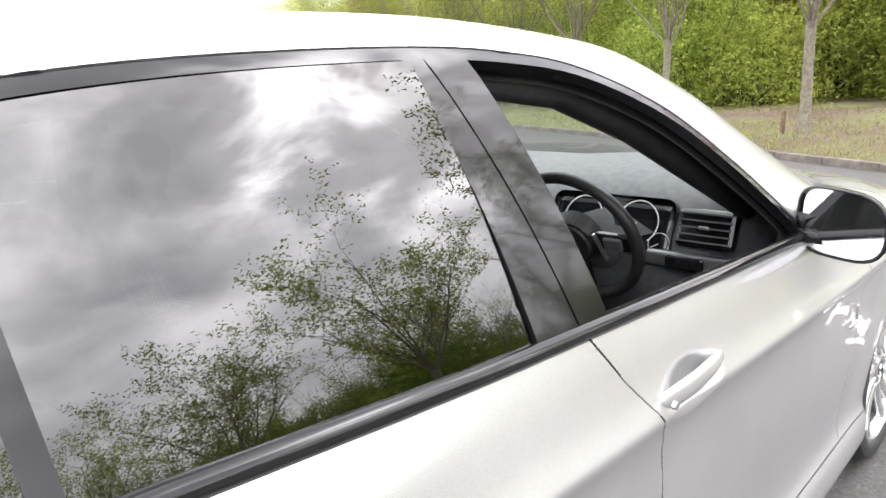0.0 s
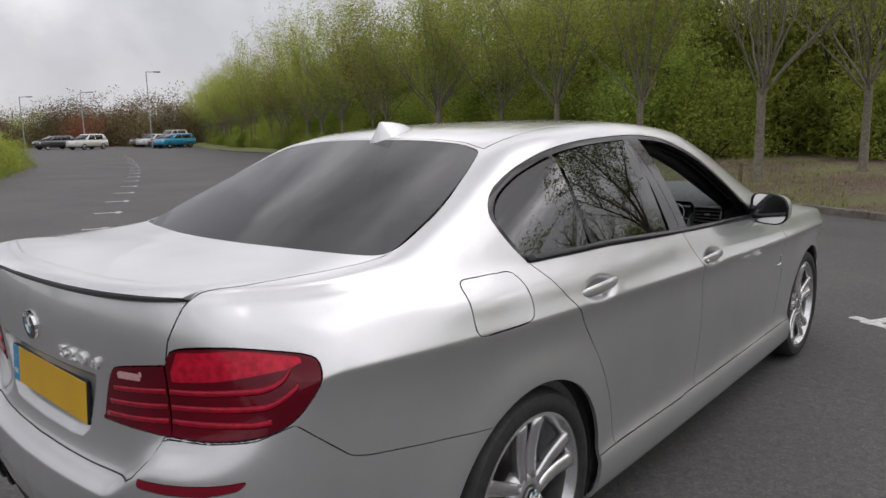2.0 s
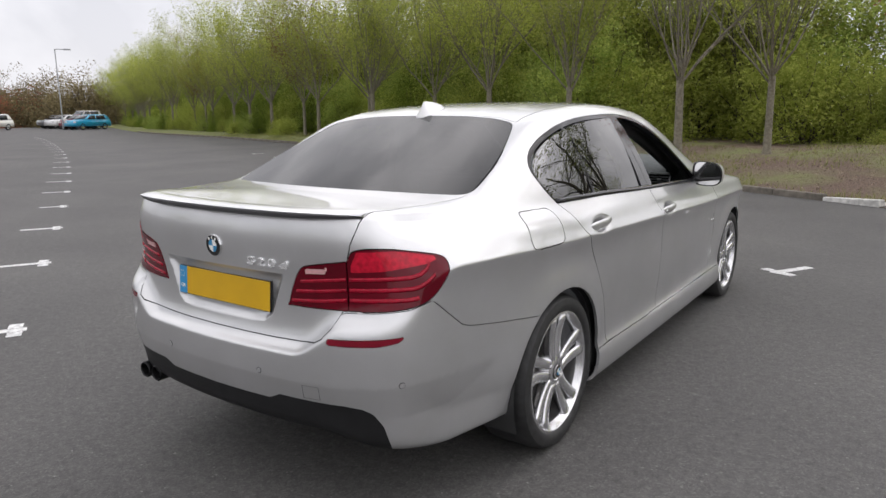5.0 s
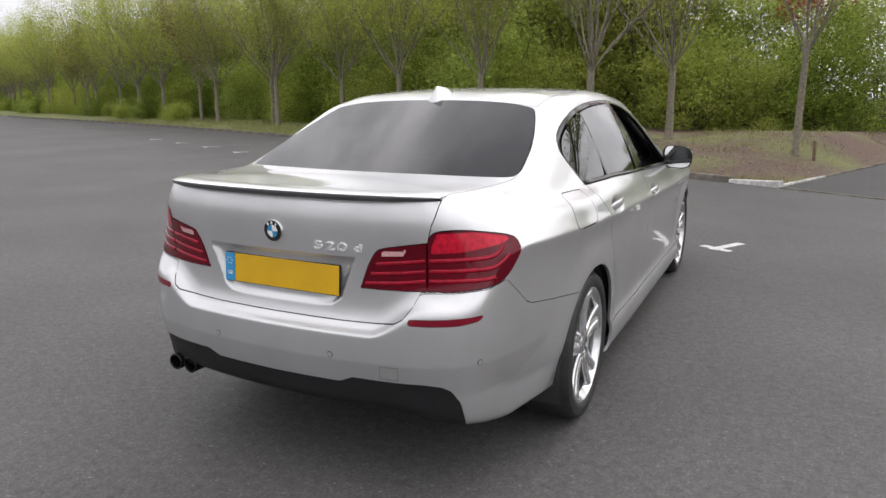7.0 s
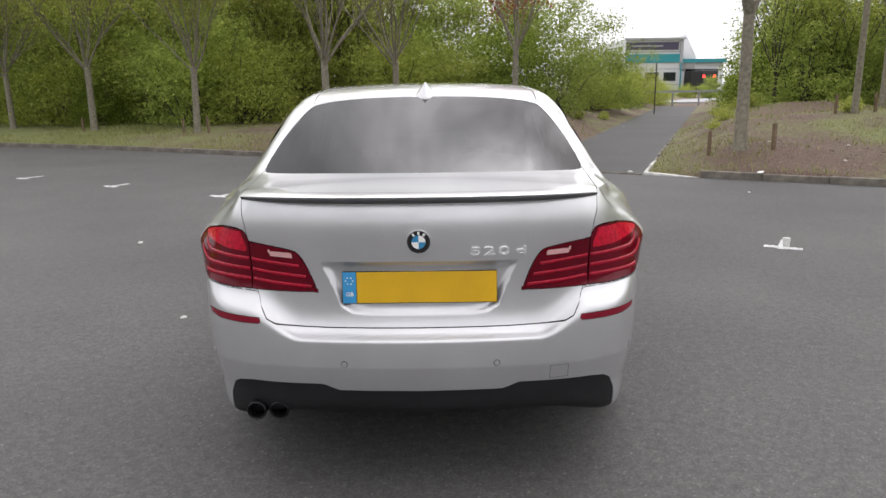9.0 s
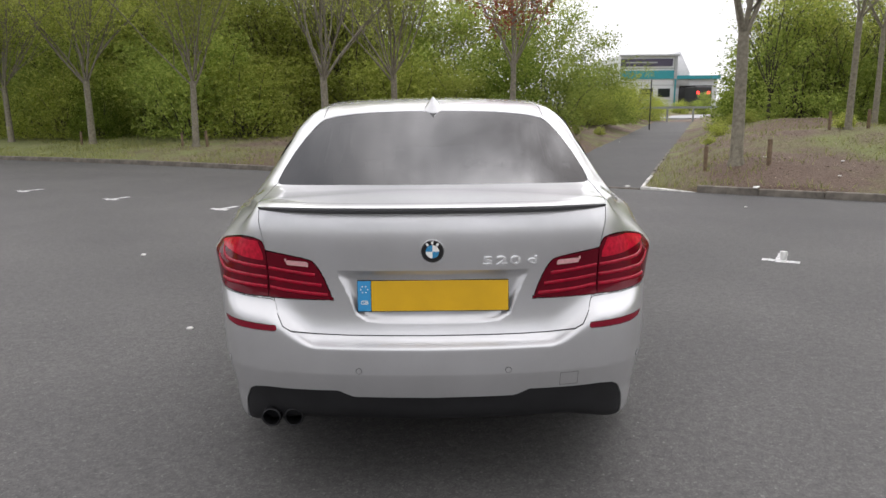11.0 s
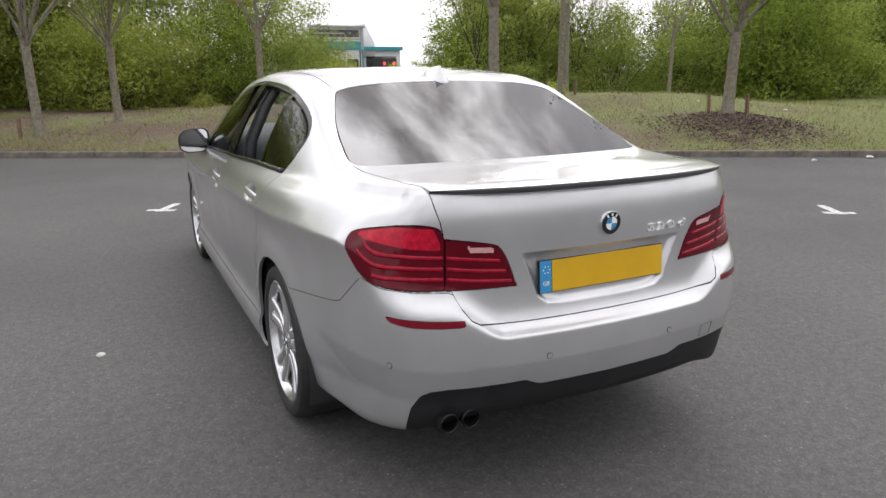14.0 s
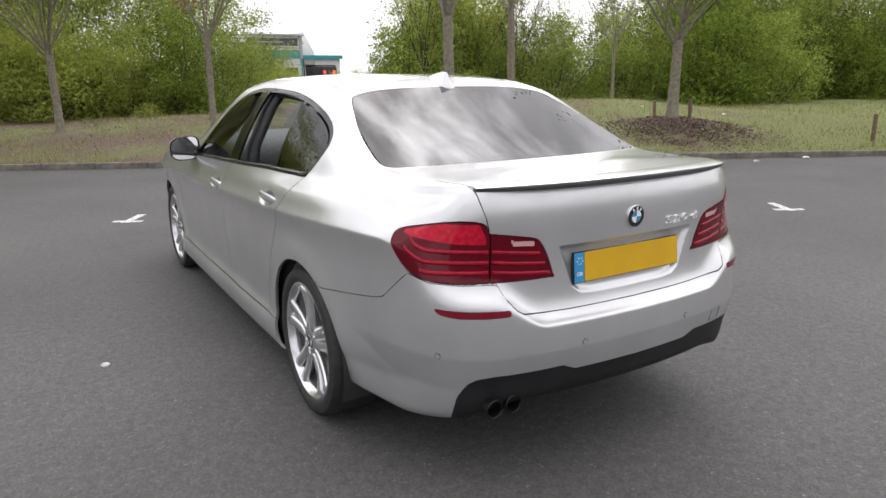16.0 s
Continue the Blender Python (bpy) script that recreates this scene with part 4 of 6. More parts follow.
def roundel(parent, m, r):
    """A plain round badge with quartered blue and white."""
    bm = bmesh.new()
    bmesh.ops.create_cone(bm, cap_ends=True, segments=40, radius1=r, radius2=r * 0.96, depth=0.008, matrix=m @ Matrix.Translation((0, 0, 0.002)))
    b = part("badge", bm, CHROME, parent, "round blue and white badge")
    bm = bmesh.new()
    bmesh.ops.create_cone(bm, cap_ends=True, segments=40, radius1=r * 0.93, radius2=r * 0.90, depth=0.004, matrix=m @ Matrix.Translation((0, 0, 0.0055)))
    part("badge_ring", bm, DIAL, b)
    for k in range(4):
        bm = bmesh.new()
        pts = [(0, 0)] + [(r * 0.56 * math.cos(math.pi / 2 * (k + i / 8)), r * 0.56 * math.sin(math.pi / 2 * (k + i / 8))) for i in range(9)]
        bm.faces.new([bm.verts.new(m @ Vector((x, y, 0.0082))) for x, y in pts])
        part("badge_quarter", bm, WHITE if k % 2 == 0 else BADGE_BLUE, b)
    for t in (125, 90, 55):
        bm = box_bm((-0.0035, -0.005, 0), (0.0035, 0.005, 0.001), 0, 1, m @ Matrix.Rotation(radians(t - 90), 4, 'Z') @ Matrix.Translation((0, r * 0.74, 0.0078)))
        part("badge_bar", bm, WHITE, b)
    return b


p, n = skin.place_at(0.0, 0.962)
roundel(boot, Matrix.Translation(p) @ Matrix.Rotation(math.pi / 2 - math.asin(n.z), 4, 'X'), 0.041)
for w in [o for o in car.children if o.name.startswith("wheel") and o.type == 'EMPTY']:
    q = w.children[0].data.vertices
    c = sum((v.co for v in q), Vector()) / len(q)
    sx = 1 if c.x > 0 else -1
    roundel(w, Matrix.Translation(Vector((sx * (0.877 if c.y < 1 else 0.867), round(c.y, 2), 0.335))) @ Matrix.Rotation(sx * math.pi / 2, 4, 'Y'), 0.029)

# parking sensors, towing cover
for x, z in ((-0.255, 0.553), (0.255, 0.553), (0.715, 0.545), (-0.715, 0.545)):
    p, n = skin.place_at(abs(x) * 1.005 if abs(x) < 0.5 else 0.80, z)
    p.x, n.x = (p.x, n.x) if x > 0 else (-p.x, -n.x)
    m = Matrix.Translation(p) @ n.to_track_quat("Z", "Y").to_matrix().to_4x4()
    bm = bmesh.new()
    bmesh.ops.create_cone(bm, cap_ends=True, segments=20, radius1=0.0115, radius2=0.0110, depth=0.002, matrix=m)
    s_ = part("parking_sensor", bm, DARK, car)
    bm = bmesh.new()
    bmesh.ops.create_cone(bm, cap_ends=True, segments=20, radius1=0.0095, radius2=0.009, depth=0.004, matrix=m)
    part("sensor_face", bm, PAINT, s_)
p, n = skin.place_at(0.475, 0.507)
m = Matrix.Translation(p) @ Matrix.Rotation(math.atan2(n.x, -n.y), 4, 'Z') @ Matrix.Rotation(-math.asin(n.z), 4, 'X')
for lo, hi in (((-0.032, 0, 0.024), (0.032, 0.004, 0.0248)), ((-0.032, 0, -0.0248), (0.032, 0.004, -0.024)), ((-0.0328, 0, -0.025), (-0.032, 0.004, 0.025)), ((0.032, 0, -0.025), (0.0328, 0.004, 0.025))):
    part("towing_cover_gap", box_bm((lo[0], -0.0005, lo[2]), (hi[0], 0.004, hi[2]), 0, 1, m), DARK, car)

# twin exhaust tips under the left
for x in (-0.585, -0.505):
    m = pose(x, -1.0, 0.350, 0, 0, 90)
    lathe([(0.0, 0.001), (0.0, 0.027), (-0.10, 0.028), (-0.104, 0.031), (-0.100, 0.0345), (0.02, 0.0345)], 32, plain("exhaust_black", (0.022, 0.022, 0.023), 0.5, metal=0.8), "exhaust_tip", car, m @ pose(0.10, 0, 0))

# shark fin
rings = []
for i in range(13):
    t = i / 12
    z = t ** 0.85
    h = 0.068 * z
    y_front, y_back = 0.43 - 0.165 * z ** 1.7, 0.205 + 0.045 * z
    half = 0.060 * (1 - z) ** 1.1 + 0.005
    ring = []
    for k in range(20):
        a_ = 2 * math.pi * k / 20
        y = (y_front + y_back) / 2 + (y_front - y_back) / 2 * math.cos(a_)
        x = half * math.sin(a_) * (0.75 - 0.25 * math.cos(a_))
        ring.append(Vector((x, y, float(CENTRE(y)) - 0.012 + h + (0.004 if i == 0 else 0.006))))
    rings.append(ring)
part("roof_aerial", loft(rings), PAINT, car, "silver shark-fin aerial")

# door handles: a grip over each bowl
for sx in (1, -1):
    for yc, zc in ((0.345, 0.930), (1.300, 0.888)):
        rings = []
        for i in range(15):
            t = -1 + 2 * i / 14
            y = yc + 0.122 * t
            r = 0.017 * (1 - abs(t) ** 3.0) ** 0.5 + 0.0015
            k = np.argmin(np.hypot(skin.p[:, 1] - (yc + 0.118), skin.p[:, 2] - zc) + (skin.p[:, 0] < 0.5) * 9)
            x = skin.p[k, 0] + 0.011 * (1 - t * t) - 0.004
            zz = zc + 0.004 + 0.004 * t
            rings.append([Vector((sx * (x + 0.5 * r * math.cos(a_)), y, zz + r * 1.05 * math.sin(a_))) for a_ in (2 * math.pi * j / 12 for j in range(12))])
        h = part("door_handle", loft(rings), PAINT, car)
        if sx > 0 and yc > 1:
            bm = bmesh.new()
            bmesh.ops.create_cone(bm, cap_ends=True, segments=16, radius1=0.007, radius2=0.006, depth=0.006, matrix=Matrix.Translation((0.945, yc - 0.098, zc)) @ Matrix.Rotation(math.pi / 2, 4, 'Y'))
            part("key_cover", bm, CHROME, h)

# belt strips, and the gap between roof and rail
for sx in (1, -1):
    rings = []
    for i in range(41):
        y = 0.06 + (1.985 - 0.06) * i / 40
        z = float(np.interp(y, [0.056, 0.5, 1.0, 1.99], [1.050, 1.044, 1.024, 0.985]))
        k = np.argmin(np.hypot(skin.p[:, 1] - y, skin.p[:, 2] - z) + (skin.p[:, 0] < 0.5) * 9)
        x = skin.p[k, 0]
        rings.append([Vector((sx * (x + a_), y, z + b_)) for a_, b_ in ((-0.012, -0.004), (0.003, -0.004), (0.006, 0.004), (0.003, 0.012), (-0.006, 0.018), (-0.016, 0.016))])
    part("belt_strip", loft(rings), TRIM, car, "black belt strip")

# door mirrors
for sx in (1, -1):
    rings = []
    for i in range(9):
        t = i / 8
        sc = (1.0, 1.0, 0.99, 0.97, 0.92, 0.83, 0.68, 0.46, 0.15)[i]
        y = 1.915 + 0.16 * t
        ring = []
        for k in range(28):
            a_ = 2 * math.pi * k / 28
            cx, cz = math.cos(a_), math.sin(a_)
            x = 0.100 * math.copysign(abs(cx) ** 0.62, cx)
            z = 0.074 * math.copysign(abs(cz) ** 0.62, cz) + (-0.010 * cx if cz > 0 else 0.004 * cx)
            ring.append(Vector((sx * (0.958 + x * sc), y - 0.05 * (x / 0.100) * (1 - t), 1.036 + z * sc)))
        rings.append(ring)
    mir = part("door_mirror", loft(rings), PAINT, car, "silver door mirror with black rim")
    face = [v.copy() for v in rings[0]]
    c = sum(face, Vector()) / len(face)
    bm = loft([[c + (v - c) * 1.015 + Vector((0, 0.018, 0)) for v in face], [c + (v - c) * 1.02 + Vector((0, -0.004, 0)) for v in face], [c + (v - c) * 0.95 + Vector((0, -0.008, 0)) for v in face], [c + (v - c) * 0.93 + Vector((0, 0.006, 0)) for v in face]])
    part("mirror_rim", bm, TRIM, mir)
    bm = bmesh.new()
    bm.faces.new([bm.verts.new(c + (v - c) * 0.94 + Vector((0, -0.001, 0))) for v in face])
    part("mirror_glass", bm, CHROME, mir, "mirror glass")
    part("mirror_foot", loft([[Vector((sx * x, y, z)) for y, z in ((1.93, 0.985), (2.03, 0.975), (2.04, 1.005), (1.94, 1.015))] for x in (0.85, 0.89, 0.925)]), TRIM, mir)
    # sail panel ahead of the pane
    part("sail_panel", loft([[Vector((sx * (0.865 + o), 1.93, 1.04)), Vector((sx * (0.862 + o), 1.985, 0.99)), Vector((sx * (0.872 + o), 2.10, 0.985)), Vector((sx * (0.845 + o), 2.02, 1.06))] for o in (0.0, 0.012)]), TRIM, car)

# side badge on the front wing
part("wing_badge", box_bm((0.915, 2.26, 0.69), (0.921, 2.33, 0.70), 0.002, 1), CHROME, car)
part("wing_badge", box_bm((0.915, 2.315, 0.70), (0.921, 2.325, 0.745), 0.002, 1), CHROME, car)

# ---- inside the car ----
part("cabin_floor", box_bm((-0.74, -0.35, 0.30), (0.74, 2.45, 0.36)), DASH, car)
part("parcel_shelf", box_bm((-0.62, -0.42, 1.00), (0.62, 0.05, 1.03), 0.01), DASH, car)
for sx in (1, -1):
    part("door_card", loft([[Vector((sx * x, y, z)) for x, z in ((0.80, 0.36), (0.765, 0.55), (0.79, 0.80), (0.775, 0.86), (0.815, 0.965), (0.845, 0.965), (0.85, 0.36))] for y in (0.1, 1.0, 1.05, 2.2)]), DASH, car)


def seat(x, y, width, parent, head=True, mirror=1):
    s = new("seat")
    s.parent = parent
    part("seat_cushion", box_bm((x - width / 2, y - 0.02, 0.42), (x + width / 2, y + 0.50, 0.60), 0.05, 4), LEATHER, s)
    rings = []
    for t, hw, dp in ((0.0, 0.24, 0.085), (0.15, 0.26, 0.10), (0.35, 0.265, 0.10), (0.55, 0.25, 0.09), (0.68, 0.20, 0.075), (0.72, 0.14, 0.05)):
        cy, cz = y - 0.02 - 0.28 * t, 0.55 + 0.70 * t
        hw *= width / 0.52
        rings.append([Vector((x + hw * math.copysign(abs(math.cos(a_)) ** 0.6, math.cos(a_)), cy + dp * math.copysign(abs(math.sin(a_)) ** 0.7, math.sin(a_)), cz)) for a_ in (2 * math.pi * j / 20 for j in range(20))])
    part("seat_back", loft(rings), LEATHER, s)
    if head:
        bm = box_bm((-0.13, -0.05, -0.09), (0.13, 0.05, 0.09), 0.042, 4, pose(x, y - 0.235, 1.185, -14))
        part("headrest", bm, LEATHER, s)
        for dx in (-0.05, 0.05):
            part("headrest_post", box_bm((x + dx - 0.006, y - 0.225, 1.03), (x + dx + 0.006, y - 0.213, 1.14)), CHROME, s)
    return s


seat(0.37, 1.22, 0.52, car)
seat(-0.37, 1.22, 0.52, car)
seat(0.0, 0.28, 1.20, car, head=False)
for x in (-0.36, 0.36):
    part("headrest", box_bm((x - 0.13, 0.02, 1.03), (x + 0.13, 0.10, 1.14), 0.03, 3), LEATHER, car)
# dashboard
rings = []
for x, dz, dy in ((-0.74, -0.03, 0.04), (-0.4, 0.0, 0.0), (0.0, 0.0, -0.01), (0.16, 0.012, -0.02), (0.37, 0.022, -0.03), (0.55, 0.012, -0.02), (0.66, -0.01, 0.0), (0.76, -0.05, 0.05)):
    rings.append([Vector((x, y + dy * (1 if y < 2.2 else 0), z + dz)) for y, z in ((2.42, 0.60), (2.02, 0.66), (1.96, 0.80), (1.99, 0.94), (2.03, 1.005), (2.10, 1.055), (2.22, 1.085), (2.36, 1.10), (2.47, 1.09))])
dash = part("dashboard", loft(rings), DASH, car, "black moulded dashboard")
binn = part("instrument_panel", box_bm((-0.19, -0.012, -0.085), (0.19, 0.012, 0.075), 0.03, 4, pose(0.37, 1.985, 0.965, -22)), DIAL, dash)
for dx, dz, r in ((-0.085, 0.005, 0.062), (0.085, 0.005, 0.062), (-0.158, -0.045, 0.030), (0.158, -0.045, 0.030)):
    m = pose(0.37, 1.985, 0.965, -22) @ Matrix.Translation((dx, -0.013, dz))
    bm = bmesh.new()
    for i in range(36):
        t0, t1 = radians(-50 + 280 * i / 36), radians(-50 + 280 * (i + 0.8) / 36)
        bm.faces.new([bm.verts.new(m @ Vector((rr * math.cos(t), 0, rr * math.sin(t)))) for rr, t in ((r, t0), (r, t1), (r * 0.94, t1), (r * 0.94, t0))])
    dial = part("dial_ring", bm, DIAL_WHITE, binn)
    part("dial_needle", box_bm((-0.001, -0.002, 0), (0.001, 0, r * 0.8), 0, 1, m @ Matrix.Rotation(radians(-120), 4, 'Y')), DIAL_WHITE, dial)
vent = part("air_vent", box_bm((-0.075, -0.02, -0.05), (0.075, 0.02, 0.05), 0.012, 2, pose(0.645, 1.985, 0.975, -18)), DIAL, dash)
for k in range(5):
    part("vent_slat", box_bm((-0.066, -0.026, -0.036 + 0.018 * k - 0.002), (0.066, -0.012, -0.036 + 0.018 * k + 0.002), 0, 1, pose(0.645, 1.985, 0.975, -18)), DASH, vent)
part("vent_tab", box_bm((-0.012, -0.032, -0.004), (0.012, -0.02, 0.004), 0.001, 1, pose(0.645, 1.985, 0.975, -18)), SATIN, vent)
part("defrost_vent", box_bm((-0.03, -0.012, -0.025), (0.03, 0.012, 0.025), 0.008, 2, pose(0.69, 2.06, 1.045, -40)), DIAL, dash)
part("dash_trim", box_bm((0.50, 1.935, 0.875), (0.74, 1.965, 0.915), 0.008, 2), SATIN, dash)
part("light_switch", box_bm((0.56, 1.925, 0.875), (0.66, 1.945, 0.91), 0.006, 2), DIAL, dash)
# steering wheel
sw = pose(0.37, 1.80, 0.955, 24) @ REARWARD
bm = bmesh.new()
N1, N2 = 48, 12
vv = [[bm.verts.new(sw @ Vector(((0.182 + 0.0155 * math.cos(b_)) * math.cos(a_), (0.182 + 0.0155 * math.cos(b_)) * math.sin(a_), 0.017 * math.sin(b_)))) for b_ in (2 * math.pi * j / N2 for j in range(N2))] for a_ in (2 * math.pi * i / N1 for i in range(N1))]
for i in range(N1):
    for j in range(N2):
        f = bm.faces.new((vv[i][j], vv[(i + 1) % N1][j], vv[(i + 1) % N1][(j + 1) % N2], vv[i][(j + 1) % N2]))
        f.smooth = True
wheel_rim = part("steering_wheel", bm, LEATHER, car, "black leather steering wheel")
bm = bmesh.new()
bmesh.ops.create_cone(bm, cap_ends=True, segments=32, radius1=0.082, radius2=0.060, depth=0.05, matrix=sw @ Matrix.Translation((0, -0.01, -0.005)))
bmesh.ops.bevel(bm, geom=bm.edges[:], offset=0.008, segments=2, affect='EDGES')
part("wheel_hub", bm, LEATHER, wheel_rim)
for ang in (-90, 0, 180):
    part("wheel_spoke", box_bm((0.05, -0.024, -0.016), (0.172, 0.024, 0.004), 0.006, 2, sw @ Matrix.Rotation(radians(ang), 4, 'Z')), DIAL, wheel_rim)
for sx in (1, -1):
    part("spoke_trim", box_bm((-0.004, -0.04, 0), (0.004, 0.04, 0.012), 0.002, 1, sw @ Matrix.Translation((sx * 0.082, -0.01, 0.004)) @ Matrix.Rotation(radians(18 * sx), 4, 'Z')), SATIN, wheel_rim)
    part("spoke_buttons", box_bm((-0.026, -0.018, 0), (0.026, 0.018, 0.012), 0.004, 1, sw @ Matrix.Translation((sx * 0.118, 0.0, 0.0))), DASH, wheel_rim)
    part("shift_paddle", box_bm((-0.02, -0.03, -0.004), (0.02, 0.03, 0.002), 0.003, 1, sw @ Matrix.Translation((sx * 0.125, 0.055, -0.04))), SATIN, wheel_rim)
part("steering_column", loft([[Vector((0.37 + 0.05 * math.cos(a_), y, z + 0.05 * math.sin(a_))) for a_ in (2 * math.pi * j / 14 for j in range(14))] for y, z in ((1.84, 0.935), (2.02, 0.85))]), DASH, car)
# lining of pillars seen through the open windows
for sx in (1, -1):
    rings = []
    for y, x, z, r in ((1.10, 0.60, 1.375, 0.03), (1.40, 0.605, 1.345, 0.04), (1.62, 0.63, 1.27, 0.045), (1.82, 0.68, 1.16, 0.045), (2.0, 0.735, 1.05, 0.04)):
        rings.append([Vector((sx * (x + 0.03 * math.cos(a_)), y + 0.4 * r * math.sin(a_), z + r * math.sin(a_))) for a_ in (2 * math.pi * j / 10 for j in range(10))])
    part("pillar_lining", loft(rings), LEATHER, car)
    part("pillar_post", loft([[Vector((sx * (x + a_), y + b_, z)) for a_, b_ in ((-0.03, -0.05), (0.02, -0.05), (0.02, 0.05), (-0.03, 0.05))] for x, y, z in ((0.80, 1.05, 0.9), (0.77, 1.04, 1.1), (0.68, 1.0, 1.3), (0.60, 0.98, 1.41))]), DASH, car)


# ---- verge, kerb, path ----
KN = spline([-130, -100, -82, -70, -58, -36, -23, -12, 0, 200], [-14, -5, -1.0, -0.1, 1.0, 5.7, 7.6, 8.75, 8.9, 8.9])
PATH_A, PATH_B = -3.26, -1.12
PATH_DIR = Vector((0.362, 0.932, 0))
PATH_S, PATH_N = PATH_DIR.dot(D), PATH_DIR.dot(NV)


def path_offset(s, n):
    """How far a place lies outside the footpath; minus within it."""
    k = (n - KERB) * PATH_S / PATH_N
    return max(PATH_A + k - s, s - PATH_B - k)


def rise(s, n):
    """Height of the planted ground beyond the kerb."""
    e = n - float(KN(s))
    z = 0.085 + 0.16 * smooth(0.1, 1.6, e) + 0.17 * smooth(1.2, 6.0, e) + 0.10 * smooth(6, 14, e)
    z += 0.42 * math.exp(-((s - 4.6) / 3.2) ** 2 - ((e - 6.5) / 3.0) ** 2)
    z += 0.22 * math.exp(-((s - 1.2) / 2.2) ** 2 - ((e - 5.5) / 3.0) ** 2)
    z += 0.27 * math.exp(-((s - 4.85) / 1.4) ** 2 - ((e - 2.1) / 1.1) ** 2)
    z += 0.16 * math.exp(-((s - 0.3) / 1.5) ** 2 - ((e - 1.4) / 1.1) ** 2)
    z += 0.20 * math.exp(-((s + 6.2) / 2.8) ** 2 - ((e - 6.0) / 3.0) ** 2)
    z += 0.45 * math.exp(-((s - 0.9) / 2.6) ** 2 - ((e - 11.5) / 3.2) ** 2)
    z += 0.05 * noise.noise((s * 0.5, n * 0.5, 0)) + 0.03 * noise.noise((s * 2.3, n * 2.3, 4)) * smooth(0.1, 0.8, e)
    if n > 0:
        o = path_offset(s, n)
        z = z * smooth(0.0, 1.6, o) + (0.012 + 0.006 * max(0, e)) * (1 - smooth(0.0, 1.6, o)) - 0.03 * (1 - smooth(-0.3, -0.05, o))
    return z


def verge_mat():
    m, nt, b = material("verge_soil_and_grass")
    soil, f = noise_mix(nt, (0.085, 0.060, 0.048), (0.27, 0.205, 0.165), 26.0, 8.0, 0.3, 0.72, rough=0.7)
    chips, f3 = noise_mix(nt, (0.6, 0.55, 0.5), (1.5, 1.4, 1.3), 85.0, 3.0, 0.42, 0.75)
    grass, f1 = noise_mix(nt, (0.10, 0.12, 0.04), (0.255, 0.265, 0.10), 34.0, 6.0, 0.3, 0.7)
    tc, where = noise_mix(nt, (0, 0, 0), (1, 1, 1), 0.42, 7.0, 0.44, 0.58)
    # grass takes over beyond the bare planting strip, both ways along the verge
    co = nt.nodes.new("ShaderNodeTexCoord")
    along = nt.nodes.new("ShaderNodeVectorMath")
    along.operation = 'DOT_PRODUCT'
    along.inputs[1].default_value = tuple(D)
    nt.links.new(co.outputs["Object"], along.inputs[0])
    ends = []
    for a_, b_ in ((1.8, 5.2), (-13.0, -18.0)):
        r_ = nt.nodes.new("ShaderNodeMapRange")
        r_.inputs["From Min"].default_value, r_.inputs["From Max"].default_value = a_, b_
        r_.inputs["To Min"].default_value, r_.inputs["To Max"].default_value = -0.05, 0.20
        nt.links.new(along.outputs["Value"], r_.inputs["Value"])
        ends.append(r_.outputs["Result"])
    top = nt.nodes.new("ShaderNodeMath")
    top.operation = 'MAXIMUM'
    nt.links.new(ends[0], top.inputs[0])
    nt.links.new(ends[1], top.inputs[1])
    add = nt.nodes.new("ShaderNodeMath")
    nt.links.new(top.outputs[0], add.inputs[0])
    nt.links.new(where, add.inputs[1])
    cut = nt.nodes.new("ShaderNodeMapRange")
    cut.inputs["From Min"].default_value, cut.inputs["From Max"].default_value = 0.42, 0.60
    nt.links.new(add.outputs[0], cut.inputs["Value"])
    tc = cut.outputs["Result"]
    nt.links.new(mixed(nt, mixed(nt, soil, chips, 1.0), grass, tc, "MIX"), b.inputs["Base Color"])
    b.inputs["Roughness"].default_value = 0.95
    bump(nt, b, f, 0.9, 0.04)
    return m


VERGE = verge_mat()
CONCRETE = plain("kerb_concrete", (0.150, 0.133, 0.110), 0.9, vary=0.35, scale=6, grain=0.6)
WHITE_KERB = plain("whitened_kerb", (0.56, 0.55, 0.52), 0.85, vary=0.3, scale=9, grain=0.4)
LINE = plain("worn_white_line", (0.56, 0.56, 0.55), 0.8, vary=0.32, scale=22)
PATH_MAT = asphalt_mat("path_asphalt", 0.62)


def sheet(u, v):
    return [[(a, b) for b in v] for a in u]


sv = sorted(set([round(x, 2) for x in spaced(-110, -26, 2.4) + spaced(-26, 16, 0.35) + spaced(16, 90, 3.0)]))
ev = [0.03] + spaced(0.115, 4.5, 0.28) + spaced(4.9, 14, 0.7) + spaced(15, 34, 2.2) + spaced(42, 220, 30)
verts = [at(s, float(KN(s)) + e, rise(s, float(KN(s)) + e) if e > 0.05 else -0.03) for s in sv for e in ev]
w = len(ev)
faces = [(i * w + j, (i + 1) * w + j, (i + 1) * w + j + 1, i * w + j + 1) for i in range(len(sv) - 1) for j in range(w - 1)]
verge = tagged(new("verge", mesh_of("verge", verts, faces, VERGE)), "planted verge of bare soil, bark chips and rough grass", "verge", kind="structure")

vs, fs = [], []
for i in range(26):
    n_ = KERB - 0.02 + i * 1.3
    k = (n_ - KERB) * PATH_S / PATH_N
    z = 0.016 + 0.0062 * max(0, n_ - KERB)
    vs += [at(PATH_A + k - 0.03, n_, z), at(PATH_B + k + 0.03, n_, z)]
    if i:
        fs.append((2 * i - 2, 2 * i - 1, 2 * i + 1, 2 * i))
tagged(new("footpath", mesh_of("footpath", vs, fs, PATH_MAT)), "dark asphalt footpath leading away between the verges", "path", kind="structure")


